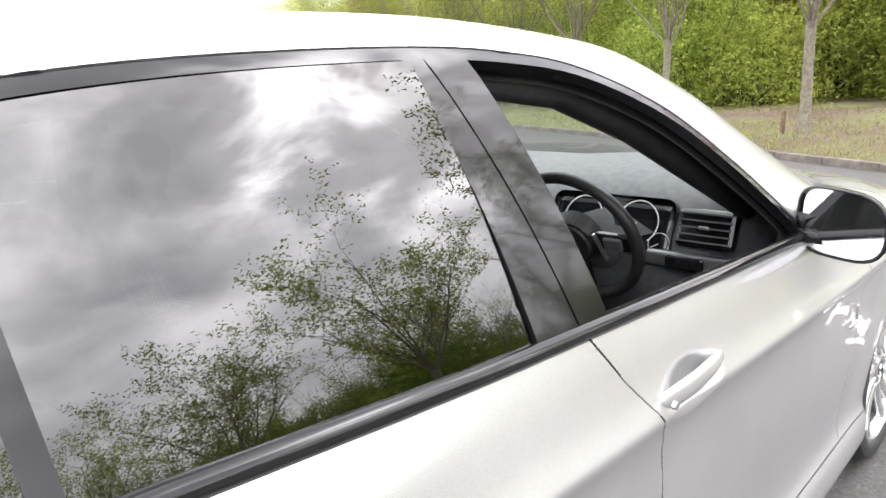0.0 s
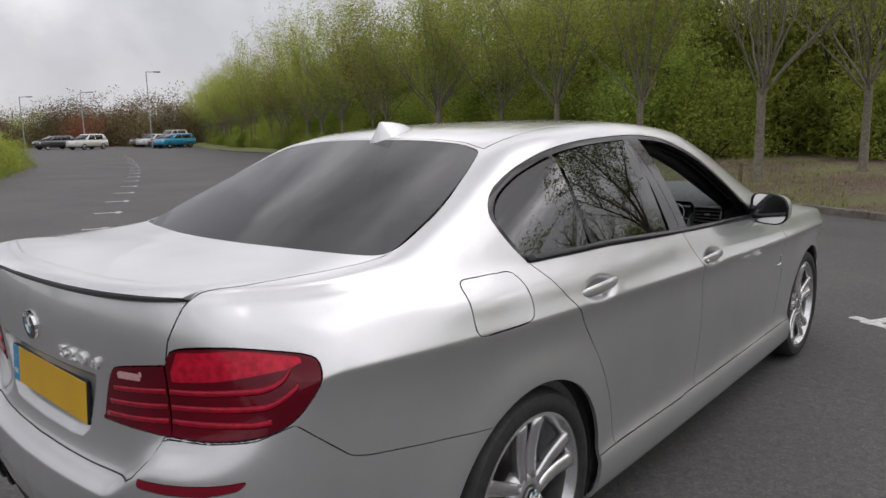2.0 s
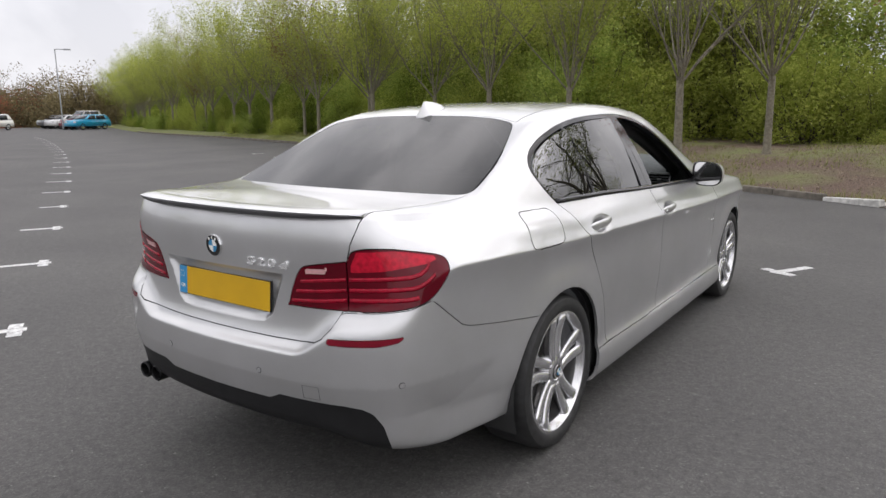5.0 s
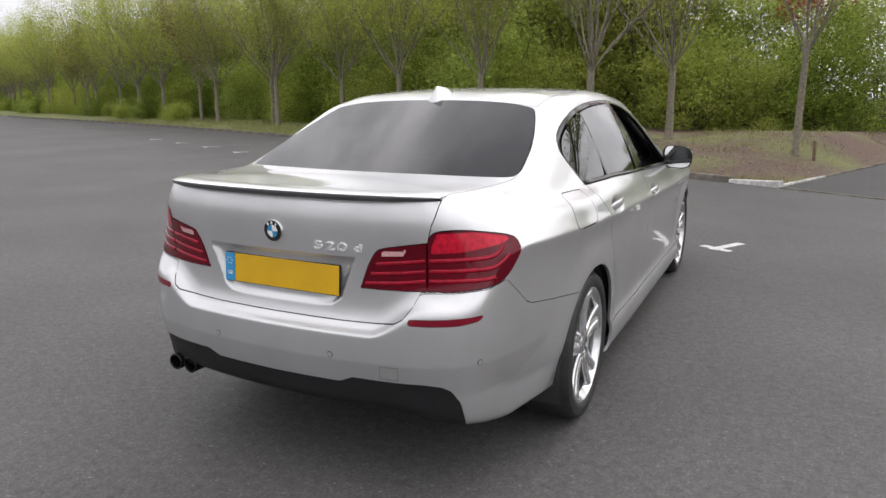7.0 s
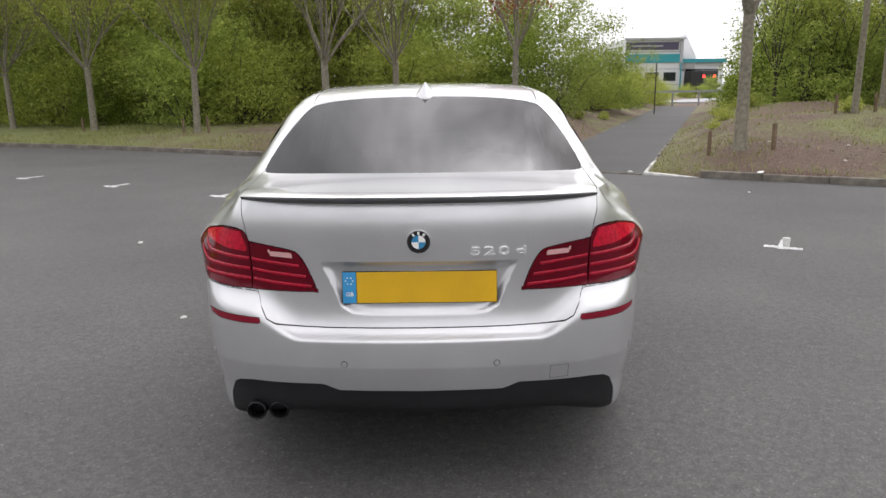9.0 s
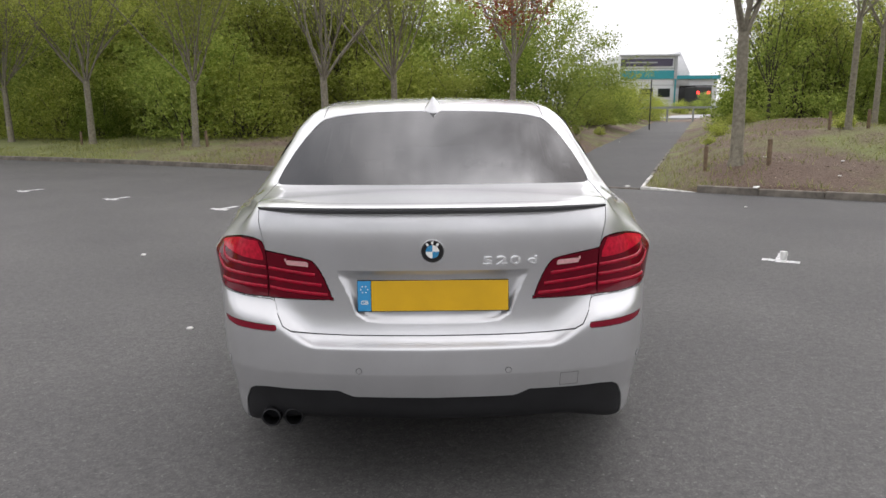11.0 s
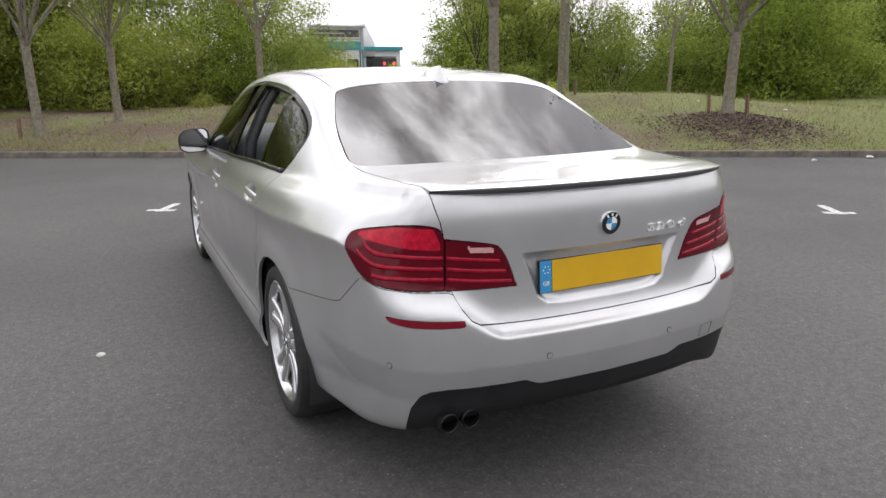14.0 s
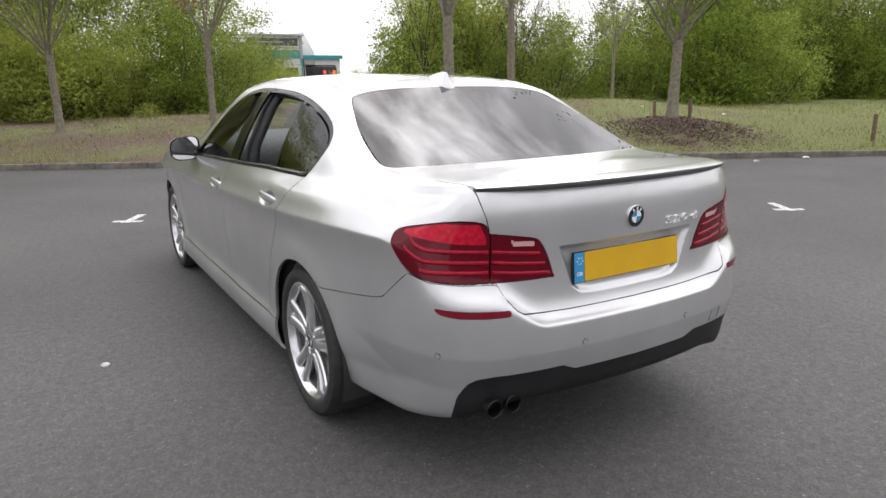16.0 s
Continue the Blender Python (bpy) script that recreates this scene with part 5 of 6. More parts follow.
def stone_mesh(length):
    bm = box_bm((0, 0, -0.10), (length - 0.008, 0.125, 0.105), 0.012, 2)
    me = bpy.data.meshes.new("kerb_stone")
    bm.to_mesh(me)
    bm.free()
    return me


kerb = tagged(new("kerb"), "low weathered concrete kerb edging the verge", "kerb", kind="structure")
STONE, WHITE_STONE = stone_mesh(0.915), stone_mesh(0.915)
STONE.materials.append(CONCRETE)
WHITE_STONE.materials.append(WHITE_KERB)


def kerb_stone(me, s, drop=0.0, tilt=0.0):
    n0, n1 = float(KN(s)), float(KN(s + 0.915))
    o = new("kerb_stone", me)
    o.parent = kerb
    p0 = at(s, n0, -drop)
    ang = math.degrees(math.atan2((at(s + 0.915, n1) - p0).y, (at(s + 0.915, n1) - p0).x))
    o.matrix_world = pose(p0.x, p0.y, p0.z + random.uniform(-0.006, 0.006), 0, tilt, ang + random.uniform(-0.35, 0.35))


for k in range(62):
    kerb_stone(WHITE_STONE if k in (0,) else STONE, PATH_A - 0.915 * (k + 1), 0.05 if k == 0 else 0.0, -3.2 if k == 0 else 0)
for k in range(34):
    kerb_stone(WHITE_STONE if k == 0 else STONE, PATH_B + 0.915 * k, 0.05 if k == 0 else 0.0, 3.2 if k == 0 else 0)
# flush edging across the path and along its sides
for a, b, zz in ((PATH_A, PATH_A + 0.7, 0.02), (PATH_A + 0.72, PATH_A + 1.42, 0.018), (PATH_B - 0.71, PATH_B, 0.02)):
    bm = box_bm((0, 0, -0.1), (b - a, 0.07, zz), 0.006, 1)
    o = part("edging_stone", bm, CONCRETE, kerb)
    p0 = at(a, KERB - 0.03)
    o.matrix_world = pose(p0.x, p0.y, 0, 0, 0, -29.6)
pa = math.degrees(math.atan2(PATH_DIR.y, PATH_DIR.x))
for k in range(9):
    for side in (PATH_A - 0.03, PATH_B + 0.03):
        if k > 5 and side < -2:
            continue
        n_ = KERB + 0.14 + 0.92 * PATH_N * k
        p0 = at(side + (n_ - KERB) * PATH_S / PATH_N, n_, 0.0)
        o = part("edging_stone", box_bm((0, -0.025, -0.1), (0.90, 0.025, 0.045 + 0.006 * k), 0.006, 1), WHITE_KERB if k < 2 else CONCRETE, kerb)
        o.matrix_world = pose(p0.x, p0.y, random.uniform(-0.01, 0.01), 0, 0, pa + random.uniform(-1, 1))


def bay_mark(s, n, way, wear):
    """Worn end of a bay line: a stub with a short cross bar."""
    vs, fs = [], []

    def quad(s0, s1, n0, n1):
        k = len(vs)
        steps = 7
        for i in range(steps + 1):
            t = i / steps
            j = 0.012 * noise.noise((s * 3 + t * 5, n0 * 7, wear))
            if abs(s1 - s0) > abs(n1 - n0):
                vs.extend([at(s0 + (s1 - s0) * t, n0 + j, 0.004), at(s0 + (s1 - s0) * t, n1 - j, 0.004)])
            else:
                vs.extend([at(s0 + j, n0 + (n1 - n0) * t, 0.004), at(s1 - j, n0 + (n1 - n0) * t, 0.004)])
            if i:
                fs.append((k + 2 * i - 2, k + 2 * i - 1, k + 2 * i + 1, k + 2 * i))
    quad(s - 0.045, s + 0.045, n, n + way * random.uniform(0.40, 0.5))
    quad(s - 0.16, s - 0.047, n + way * 0.03, n + way * 0.12)
    quad(s + 0.047, s + 0.16, n + way * 0.02, n + way * 0.11)
    o = new("bay_marking", mesh_of("bay_marking", vs, fs, LINE, False))
    tagged(o, "worn white painted bay marking on the asphalt", "road marking", "bay markings", "structure")


for k in range(-9, 7):
    bay_mark(-1.065 + 2.4 * k, 4.0 - 0.006 * max(0.0, -11.0 - 2.4 * k) ** 2, 1, k * 3.1)
for k in range(-20, 5):
    if k not in (1, 2):
        bay_mark(-2.21 + 2.4 * k, -1.84 - 0.0016 * (2.4 * k) ** 2 * (k < 0), -1, k * 2.7)


# ---- plants ----
def leaf_mat(name, a, b, glow=0.35):
    m = bpy.data.materials.new(name)
    m.use_nodes = True
    nt = m.node_tree
    nt.nodes.clear()
    out, mix = nt.nodes.new("ShaderNodeOutputMaterial"), nt.nodes.new("ShaderNodeMixShader")
    d, t = nt.nodes.new("ShaderNodeBsdfDiffuse"), nt.nodes.new("ShaderNodeBsdfTranslucent")
    g = nt.nodes.new("ShaderNodeNewGeometry")
    r = nt.nodes.new("ShaderNodeValToRGB")
    r.color_ramp.elements[0].color, r.color_ramp.elements[1].color = (*a, 1), (*b, 1)
    o = nt.nodes.new("ShaderNodeObjectInfo")
    hs = nt.nodes.new("ShaderNodeHueSaturation")
    rg = nt.nodes.new("ShaderNodeMapRange")
    rg.inputs["To Min"].default_value, rg.inputs["To Max"].default_value = 0.78, 1.18
    nt.links.new(o.outputs["Random"], rg.inputs["Value"])
    nt.links.new(rg.outputs["Result"], hs.inputs["Value"])
    nt.links.new(g.outputs["Random Per Island"], r.inputs["Fac"])
    nt.links.new(r.outputs["Color"], hs.inputs["Color"])
    nt.links.new(hs.outputs["Color"], d.inputs["Color"])
    nt.links.new(hs.outputs["Color"], t.inputs["Color"])
    mix.inputs[0].default_value = glow
    nt.links.new(d.outputs[0], mix.inputs[1])
    nt.links.new(t.outputs[0], mix.inputs[2])
    nt.links.new(mix.outputs[0], out.inputs["Surface"])
    return m


BARK = plain("bark", (0.205, 0.184, 0.138), 0.9, vary=0.25, scale=17, grain=0.8)
BARK_DARK = plain("dark_bark", (0.075, 0.062, 0.050), 0.9, vary=0.4, scale=11)
LEAF_SPRING = leaf_mat("spring_leaves", (0.26, 0.305, 0.058), (0.51, 0.54, 0.15), 0.5)
LEAF_GREEN = leaf_mat("green_leaves", (0.20, 0.275, 0.06), (0.45, 0.51, 0.135), 0.5)
LEAF_DEEP = leaf_mat("deep_green_leaves", (0.09, 0.14, 0.024), (0.28, 0.345, 0.065), 0.45)
LEAF_COPPER = leaf_mat("copper_leaves", (0.22, 0.075, 0.045), (0.42, 0.17, 0.10), 0.5)
LEAF_OLIVE = leaf_mat("olive_leaves", (0.25, 0.305, 0.055), (0.50, 0.54, 0.135), 0.5)
LEAF_RUST = leaf_mat("rusty_leaves", (0.15, 0.085, 0.04), (0.30, 0.19, 0.09), 0.5)
LEAF_DULL = leaf_mat("dull_olive_brown_leaves", (0.13, 0.10, 0.06), (0.27, 0.23, 0.12), 0.4)
RNG = np.random.default_rng(7)


def leaves_mesh(name, centres, size, mat, fine=False):
    """Many small folded leaves at the places given."""
    n = len(centres)
    d = RNG.normal(size=(n, 3))
    d[:, 2] = d[:, 2] * 0.7 - 0.15
    d /= np.linalg.norm(d, axis=1, keepdims=True)
    s = np.cross(d, RNG.normal(size=(n, 3)))
    s /= np.linalg.norm(s, axis=1, keepdims=True)
    k = np.cross(d, s)
    ln = (size * RNG.uniform(0.6, 1.35, n))[:, None]
    a, b = centres, centres + d * ln
    m = centres + d * ln * 0.5
    if fine:
        p = np.stack([a - s * ln * 0.30, a + s * ln * 0.30, b], 1).reshape(-1, 3)
        me = bpy.data.meshes.new(name)
        me.from_pydata(p.tolist(), [], [(3 * i, 3 * i + 1, 3 * i + 2) for i in range(n)])
        me.materials.append(mat)
        return me
    p = np.stack([a, m + s * ln * 0.34 + k * ln * 0.12, b, m - s * ln * 0.34 + k * ln * 0.12], 1).reshape(-1, 3)
    me = bpy.data.meshes.new(name)
    me.from_pydata(p.tolist(), [], [(4 * i, 4 * i + 1, 4 * i + 2, 4 * i + 3) for i in range(n)])
    me.materials.append(mat)
    return me


def limb(bm, pts, radii, sides=6):
    rings = []
    for i, p in enumerate(pts):
        t = (pts[min(i + 1, len(pts) - 1)] - pts[max(i - 1, 0)]).normalized()
        x = t.orthogonal().normalized()
        y = t.cross(x)
        rings.append([bm.verts.new(p + (x * math.cos(2 * math.pi * k / sides) + y * math.sin(2 * math.pi * k / sides)) * radii[i]) for k in range(sides)])
    for a, b in zip(rings, rings[1:]):
        for k in range(sides):
            f = bm.faces.new((a[k], a[(k + 1) % sides], b[(k + 1) % sides], b[k]))
            f.smooth = True


def grow(bm, rnd, p, way, length, r, level, tips, spread, levels):
    """A limb with its side shoots; the ends of the finest ones are kept for leaves."""
    n = 5 if level < 2 else 2
    pts, d = [p.copy()], way.copy()
    for i in range(n):
        d = (d + Vector((rnd.gauss(0, 0.10), rnd.gauss(0, 0.10), rnd.gauss(0.05, 0.06)))).normalized()
        pts.append(pts[-1] + d * length / n)
    rad = [r * (1 - 0.72 * i / n) for i in range(n + 1)]
    limb(bm, pts, rad, 7 if level == 0 else 5 if level == 1 else 3)
    if level == 1 and levels == 3:
        tips.extend(pts[2:])
    if level >= levels - 1:
        for q in pts[1:]:
            tips.append(q)
        if level >= levels:
            return
    for i in range((rnd.randint(6, 8) if level == 1 else rnd.randint(4, 5)) if level < levels else 0):
        k = rnd.uniform(0.08 if level == 1 else 0.25, 1.0)
        j = min(n - 1, int(k * n))
        q = pts[j].lerp(pts[j + 1], k * n - j)
        az = rnd.uniform(0, 2 * math.pi)
        side = Vector((math.cos(az), math.sin(az), 0))
        nd = (d * (1 - spread) + side * spread + Vector((0, 0, 0.22))).normalized()
        grow(bm, rnd, q, nd, length * rnd.uniform(0.42, 0.62), rad[j] * 0.55, level + 1, tips, spread, levels)


def tree(seed, height, fork, girth, leaf, per_tip, size, limbs=7, spread=0.42, bark=None, levels=3, label="", scatter=0.16):
    rnd = random.Random(seed)
    t = new("tree")
    bm = bmesh.new()
    lean = Vector((rnd.uniform(-0.02, 0.02), rnd.uniform(-0.02, 0.02), 1))
    base = [lean * h for h in (-0.15, 0.0, 0.12, fork * 0.5, fork)]
    limb(bm, base, [girth * 1.5, girth * 1.35, girth * 1.05, girth * 0.92, girth * 0.85], 10)
    tips = []
    for i in range(limbs):
        az = 2 * math.pi * (i + rnd.uniform(-0.3, 0.3)) / limbs
        out = rnd.uniform(0.34, 0.85) if i else 0.05
        way = Vector((math.cos(az) * out, math.sin(az) * out, 1)).normalized()
        p = base[-1] * rnd.uniform(0.86, 1.0)
        grow(bm, rnd, p, way, (height - fork) * rnd.uniform(0.62, 0.80) * (1.15 if i == 0 else 1), girth * rnd.uniform(0.24, 0.38) * (1.75 if limbs < 5 else 1), 1, tips, spread, levels)
    part("trunk", bm, bark or BARK, t)
    q = np.array([tuple(v) for v in tips])
    if per_tip:
        c = np.repeat(q, per_tip, axis=0) + np.clip(RNG.normal(size=(len(q) * per_tip, 3)), -1.5, 1.5) * scatter
        part("crown", leaves_mesh("crown", c, size, leaf, True), leaf, t)
    return tagged(t, label, "tree")


def shrub(seed, width, height, leaf, count, size, label, category="shrub", low=0.0):
    """A bush of many stems, its leaves in uneven clumps on the outside, down to the ground."""
    rnd = random.Random(seed)
    t = new("shrub")
    bm = bmesh.new()
    cl = []
    off = Vector((seed * 3.7, seed * 1.3, 0))
    for i in range(240):
        az, up = rnd.uniform(0, 2 * math.pi), rnd.uniform(low, 1.0)
        d = Vector((math.cos(az) * math.sqrt(1 - up * up), math.sin(az) * math.sqrt(1 - up * up), up))
        r = (0.80 + 0.55 * noise.noise(d * 1.9 + off) + 0.30 * noise.noise(d * 4.3 + off)) * rnd.choice((1.0, 1.0, 0.92, 0.78, 0.6))
        p1 = Vector((d.x * width / 2, d.y * width / 2, d.z * height)) * r
        cl.append((tuple(p1), rnd.uniform(0.05, 0.125) * width))
        if i % 6 == 0:
            p0 = Vector((p1.x * 0.3, p1.y * 0.3, -0.1))
            pts = [p0.lerp(p1, k / 4) + Vector((rnd.gauss(0, 0.02), rnd.gauss(0, 0.02), 0)) * width for k in range(5)]
            limb(bm, pts, [0.007 * width * f for f in (1, 0.8, 0.6, 0.4, 0.2)], 4)
    part("branchwork", bm, BARK_DARK, t)
    idx = RNG.integers(0, len(cl), count)
    w_ = np.array([cl[i][1] for i in idx])[:, None]
    c = np.array([cl[i][0] for i in idx]) + np.clip(RNG.normal(size=(count, 3)), -1.5, 1.5) * w_ * np.array([0.85, 0.85, 0.65])
    c[:, 2] = np.abs(c[:, 2]) + 0.02
    part("foliage", leaves_mesh("foliage", c, size, leaf, width > 1), leaf, t)
    return tagged(t, label, category)


def place(ob, x, y, z=None, turn=0.0, scale=1.0, used=[]):
    """Stands a thing, or a copy of it once it is already standing, on the ground."""
    q = Vector((x, y, 0))
    s, n = q.dot(D), q.dot(NV)
    if z is None:
        z = rise(s, n) if n > float(KN(s)) else 0.0
    if ob in used:
        ob = copy_thing(ob, pose(x, y, z, 0, 0, turn))
    else:
        used.append(ob)
        ob.matrix_world = pose(x, y, z, 0, 0, turn)
    ob.scale = (scale, scale, scale)
    return ob


rp = random.Random(11)
row = [tree(s, h, f, g, LEAF_SPRING, k, 0.085, limbs=l, scatter=0.21, label="young street tree with sparse fresh yellow-green leaves")
       for s, h, f, g, k, l in ((1, 8.4, 1.9, 0.105, 24, 9), (2, 7.8, 1.9, 0.10, 17, 9), (3, 8.6, 2.0, 0.11, 25, 8))]
bare = tree(4, 6.3, 1.95, 0.105, LEAF_OLIVE, 5, 0.075, limbs=6, spread=0.56, levels=4, scatter=0.07, label="spreading street tree just coming into leaf")
haze = tree(6, 7.2, 1.9, 0.095, LEAF_OLIVE, 3, 0.06, limbs=9, spread=0.40, levels=4, scatter=0.08, label="upright street tree with a haze of fine twigs and first leaves")
high = tree(14, 6.5, 2.2, 0.105, LEAF_OLIVE, 5, 0.075, limbs=4, spread=0.50, levels=4, scatter=0.07, label="street tree with a bare scarred trunk coming into leaf")
wide = tree(15, 5.9, 1.5, 0.115, LEAF_OLIVE, 5, 0.075, limbs=6, spread=0.58, levels=4, scatter=0.07, label="low-forked spreading street tree coming into leaf")
slim = tree(7, 6.4, 2.6, 0.075, LEAF_OLIVE, 3, 0.06, limbs=6, spread=0.36, levels=3, scatter=0.09, label="slender young tree nearly bare of leaves")
copper = tree(5, 6.4, 2.1, 0.072, LEAF_COPPER, 15, 0.08, limbs=7, label="slender street tree with coppery young leaves")
rust = tree(16, 7.6, 1.9, 0.095, LEAF_RUST, 14, 0.085, limbs=8, scatter=0.2, label="street tree with rusty brown young leaves")
for tr_ in [rust] + row + [bare, high, wide, haze, slim, copper]:
    tr_["group"] = "trees along the verge"
for ob, x, y, sc in ((row[0], -10.7, 18.5, 1.0), (row[1], -6.85, 16.6, 0.95), (haze, -2.62, 13.4, 1.0), (haze, -1.1, 15.3, 0.95), (copper, 1.75, 12.9, 1.0), (high, 5.15, 8.6, 1.0), (wide, 9.75, 7.3, 1.0),
                     (bare, 14.2, 4.6, 1.0), (slim, 8.9, 11.8, 0.9), (slim, 11.9, 15.7, 1.0), (slim, 13.9, 13.3, 0.75), (bare, 18.9, 2.0, 1.0), (copper, 23.4, -0.6, 0.95), (bare, 28.0, -3.4, 1.0)):
    place(ob, x, y, None, rp.uniform(0, 360), sc * rp.uniform(0.97, 1.03))
# the row goes on along the bending verge
for k in range(15):
    s = -22.4 - 3.1 * k + rp.uniform(-0.5, 0.5)
    p = at(s, float(KN(s)) + 2.4 + rp.uniform(-0.5, 0.7))
    ob = rust if k in (4, 9) else row[rp.randrange(3)]
    place(ob, p.x, p.y, None, rp.uniform(0, 360), rp.uniform(0.86, 1.0) * (0.99 - 0.008 * k))

# thicket behind
hedges = [shrub(20, 4.2, 4.3, LEAF_GREEN, 14000, 0.105, "dense green thicket shrub in fresh leaf"), shrub(21, 4.6, 3.6, LEAF_OLIVE, 14000, 0.10, "dense olive-green thicket shrub"),
          shrub(22, 4.0, 4.8, LEAF_DEEP, 14000, 0.115, "dark green leafy thicket shrub"), shrub(23, 4.4, 4.4, LEAF_SPRING, 14000, 0.10, "pale yellow-green thicket shrub in spring leaf")]
back = [tree(30, 9.5, 1.0, 0.10, LEAF_SPRING, 13, 0.15, limbs=8, bark=BARK_DARK, label="woodland tree in light spring leaf", scatter=0.25),
        tree(31, 8.8, 0.8, 0.10, LEAF_GREEN, 14, 0.16, limbs=9, bark=BARK_DARK, label="woodland tree in green leaf", scatter=0.28),
        tree(32, 9.8, 1.4, 0.09, LEAF_OLIVE, 3, 0.10, limbs=9, bark=BARK_DARK, label="thin woodland tree nearly bare of leaves", scatter=0.2)]
for h in hedges:
    h["group"] = "thicket shrubs"
for h in back:
    h["group"] = "woodland trees"


def near_path(s, n, d):
    return n > 5 and path_offset(s, n) < d


for k in range(66):
    s = -70 + 1.95 * k
    e = 9.2 + rp.uniform(-0.8, 0.8) + (3.0 if s > 4 else 0) + (2.0 if s > 12 else 0) + (4.6 if -1.6 < s < 3.6 else 0)
    if s < -14:
        e -= 3.4
    gap = 2.0 < s < 8.6
    for j, (de, sc) in enumerate(((0, 0.9), (2.6, 1.05))):
        n_ = float(KN(s)) + e + de
        if near_path(s, n_, 2.0) or (j and (k % 2 or gap)):
            continue
        p = at(s + rp.uniform(-0.6, 0.6), n_)
        kinds = (1, 3, 0, 0, 2) if s < -20 else (1, 0, 0, 1, 3) if s < -8 else (0, 0, 2, 0, 1, 2) if s < -3 else (2, 2, 0) if s < 2.5 else (1, 0, 0) if gap else (2, 2, 0)
        place(hedges[rp.choice(kinds)], p.x, p.y, None, rp.uniform(0, 360), sc * rp.uniform(0.78, 1.08) * (0.80 if gap else 1.0))
for k in range(74):
    s = -72 + 1.75 * k
    n_ = float(KN(s)) + 13.0 + rp.uniform(-1.5, 1.5) + (3 if s > 4 else 0) - (4 if s < -14 else 0)
    if near_path(s, n_, 2.4):
        continue
    p = at(s, n_)
    ob = back[rp.choice((0, 0, 1) if s < -10 else (0, 1, 1, 2) if s < 2 else (2, 2, 2, 0) if s < 9 else (1, 1, 2))]
    place(ob, p.x, p.y, None, rp.uniform(0, 360), rp.uniform(0.80, 1.05) * (0.60 if 3 < s < 9 else 0.72 if s >= 9 else 0.92 + 0.0035 * (s + 14) if s < -14 else 0.70))
# low scrub under the far part of the row
for k in range(24):
    s = -68 + 2.1 * k
    p = at(s + rp.uniform(-0.5, 0.5), float(KN(s)) + 4.3 + rp.uniform(-0.6, 0.6))
    place(hedges[rp.choice((0, 1, 1, 2, 3))], p.x, p.y, None, rp.uniform(0, 360), rp.uniform(0.5, 0.72))
for k in range(30):
    s = -82 + 1.6 * k
    p = at(s, float(KN(s)) + 1.7 + rp.uniform(-0.5, 0.5))
    place(hedges[rp.choice((0, 1, 2))], p.x, p.y, None, rp.uniform(0, 360), rp.uniform(0.2, 0.34))
# taller bushes fill in behind
for k in range(19):
    s = -50 + 1.9 * k
    n_ = float(KN(s)) + (13.5 if s < -14 else 17.0) + rp.uniform(-1.2, 1.2)
    if near_path(s, n_, 2.4):
        continue
    p = at(s, n_)
    place(hedges[(3, 1, 0, 3, 1)[k % 5]], p.x, p.y, None, rp.uniform(0, 360), rp.uniform(1.5, 1.85) * (1 + 0.004 * min(0, s + 14)))
# a second line closes the thicket beyond the open grass
for k in range(17):
    s = -3 + 2.2 * k
    n_ = float(KN(s)) + 18.5 + rp.uniform(-0.9, 0.9)
    if near_path(s, n_, 3.0):
        continue
    p = at(s, n_)
    place(hedges[(0, 2, 1, 2)[k % 4]], p.x, p.y, None, rp.uniform(0, 360), rp.uniform(0.78, 0.95))
    if s < 2 or s > 9:
        p = at(s + 0.9, n_ + 2.6)
        place(hedges[(2, 0, 2)[k % 3]], p.x, p.y, None, rp.uniform(0, 360), rp.uniform(1.15, 1.35))
# the belt runs on round the bend behind the parked cars
rf = random.Random(23)
for k in range(11):
    s = -68.5 - 2.7 * k
    for ob, e, sc in ((row[k % 3], 2.6, 0.85), (hedges[(1, 0, 2)[k % 3]], 4.6, 0.75), (back[(0, 1)[k % 2]], 9.0, 0.80)):
        p = at(s + rf.uniform(-0.7, 0.7), float(KN(s)) + e + rf.uniform(-0.6, 0.6))
        place(ob, p.x, p.y, None, rf.uniform(0, 360), sc * rf.uniform(0.9, 1.08) * (1 - 0.022 * k))
# low bushes near the path and the small bright one on the soil
for x, y, ob, sc in ((6.2, 25.5, hedges[1], 0.5), (17.8, 27.5, hedges[2], 0.8), (15.5, 24.0, hedges[2], 0.62), (19.5, 31.5, hedges[0], 0.8), (6.9, 27.8, hedges[0], 0.95), (21.0, 57.5, hedges[1], 0.42), (23.0, 57.6, hedges[0], 0.44), (25.0, 57.2, hedges[0], 0.46), (19.0, 57.4, hedges[1], 0.42), (27.0, 57.0, hedges[2], 0.46), (11.3, 37.5, hedges[3], 0.66), (9.6, 35.5, hedges[3], 0.62), (9.0, 32.5, hedges[1], 0.62), (13.6, 41.5, hedges[1], 0.5), (13.2, 21.5, hedges[2], 0.75), (14.8, 26.5, hedges[2], 0.9), (14.6, 22.6, hedges[2], 0.6), (13.4, 27.4, hedges[2], 0.7)):
    place(ob, x, y, None, rp.uniform(0, 360), sc)
tuft = shrub(40, 0.7, 0.42, LEAF_SPRING, 900, 0.045, "small rounded bright green shrub on bare soil")
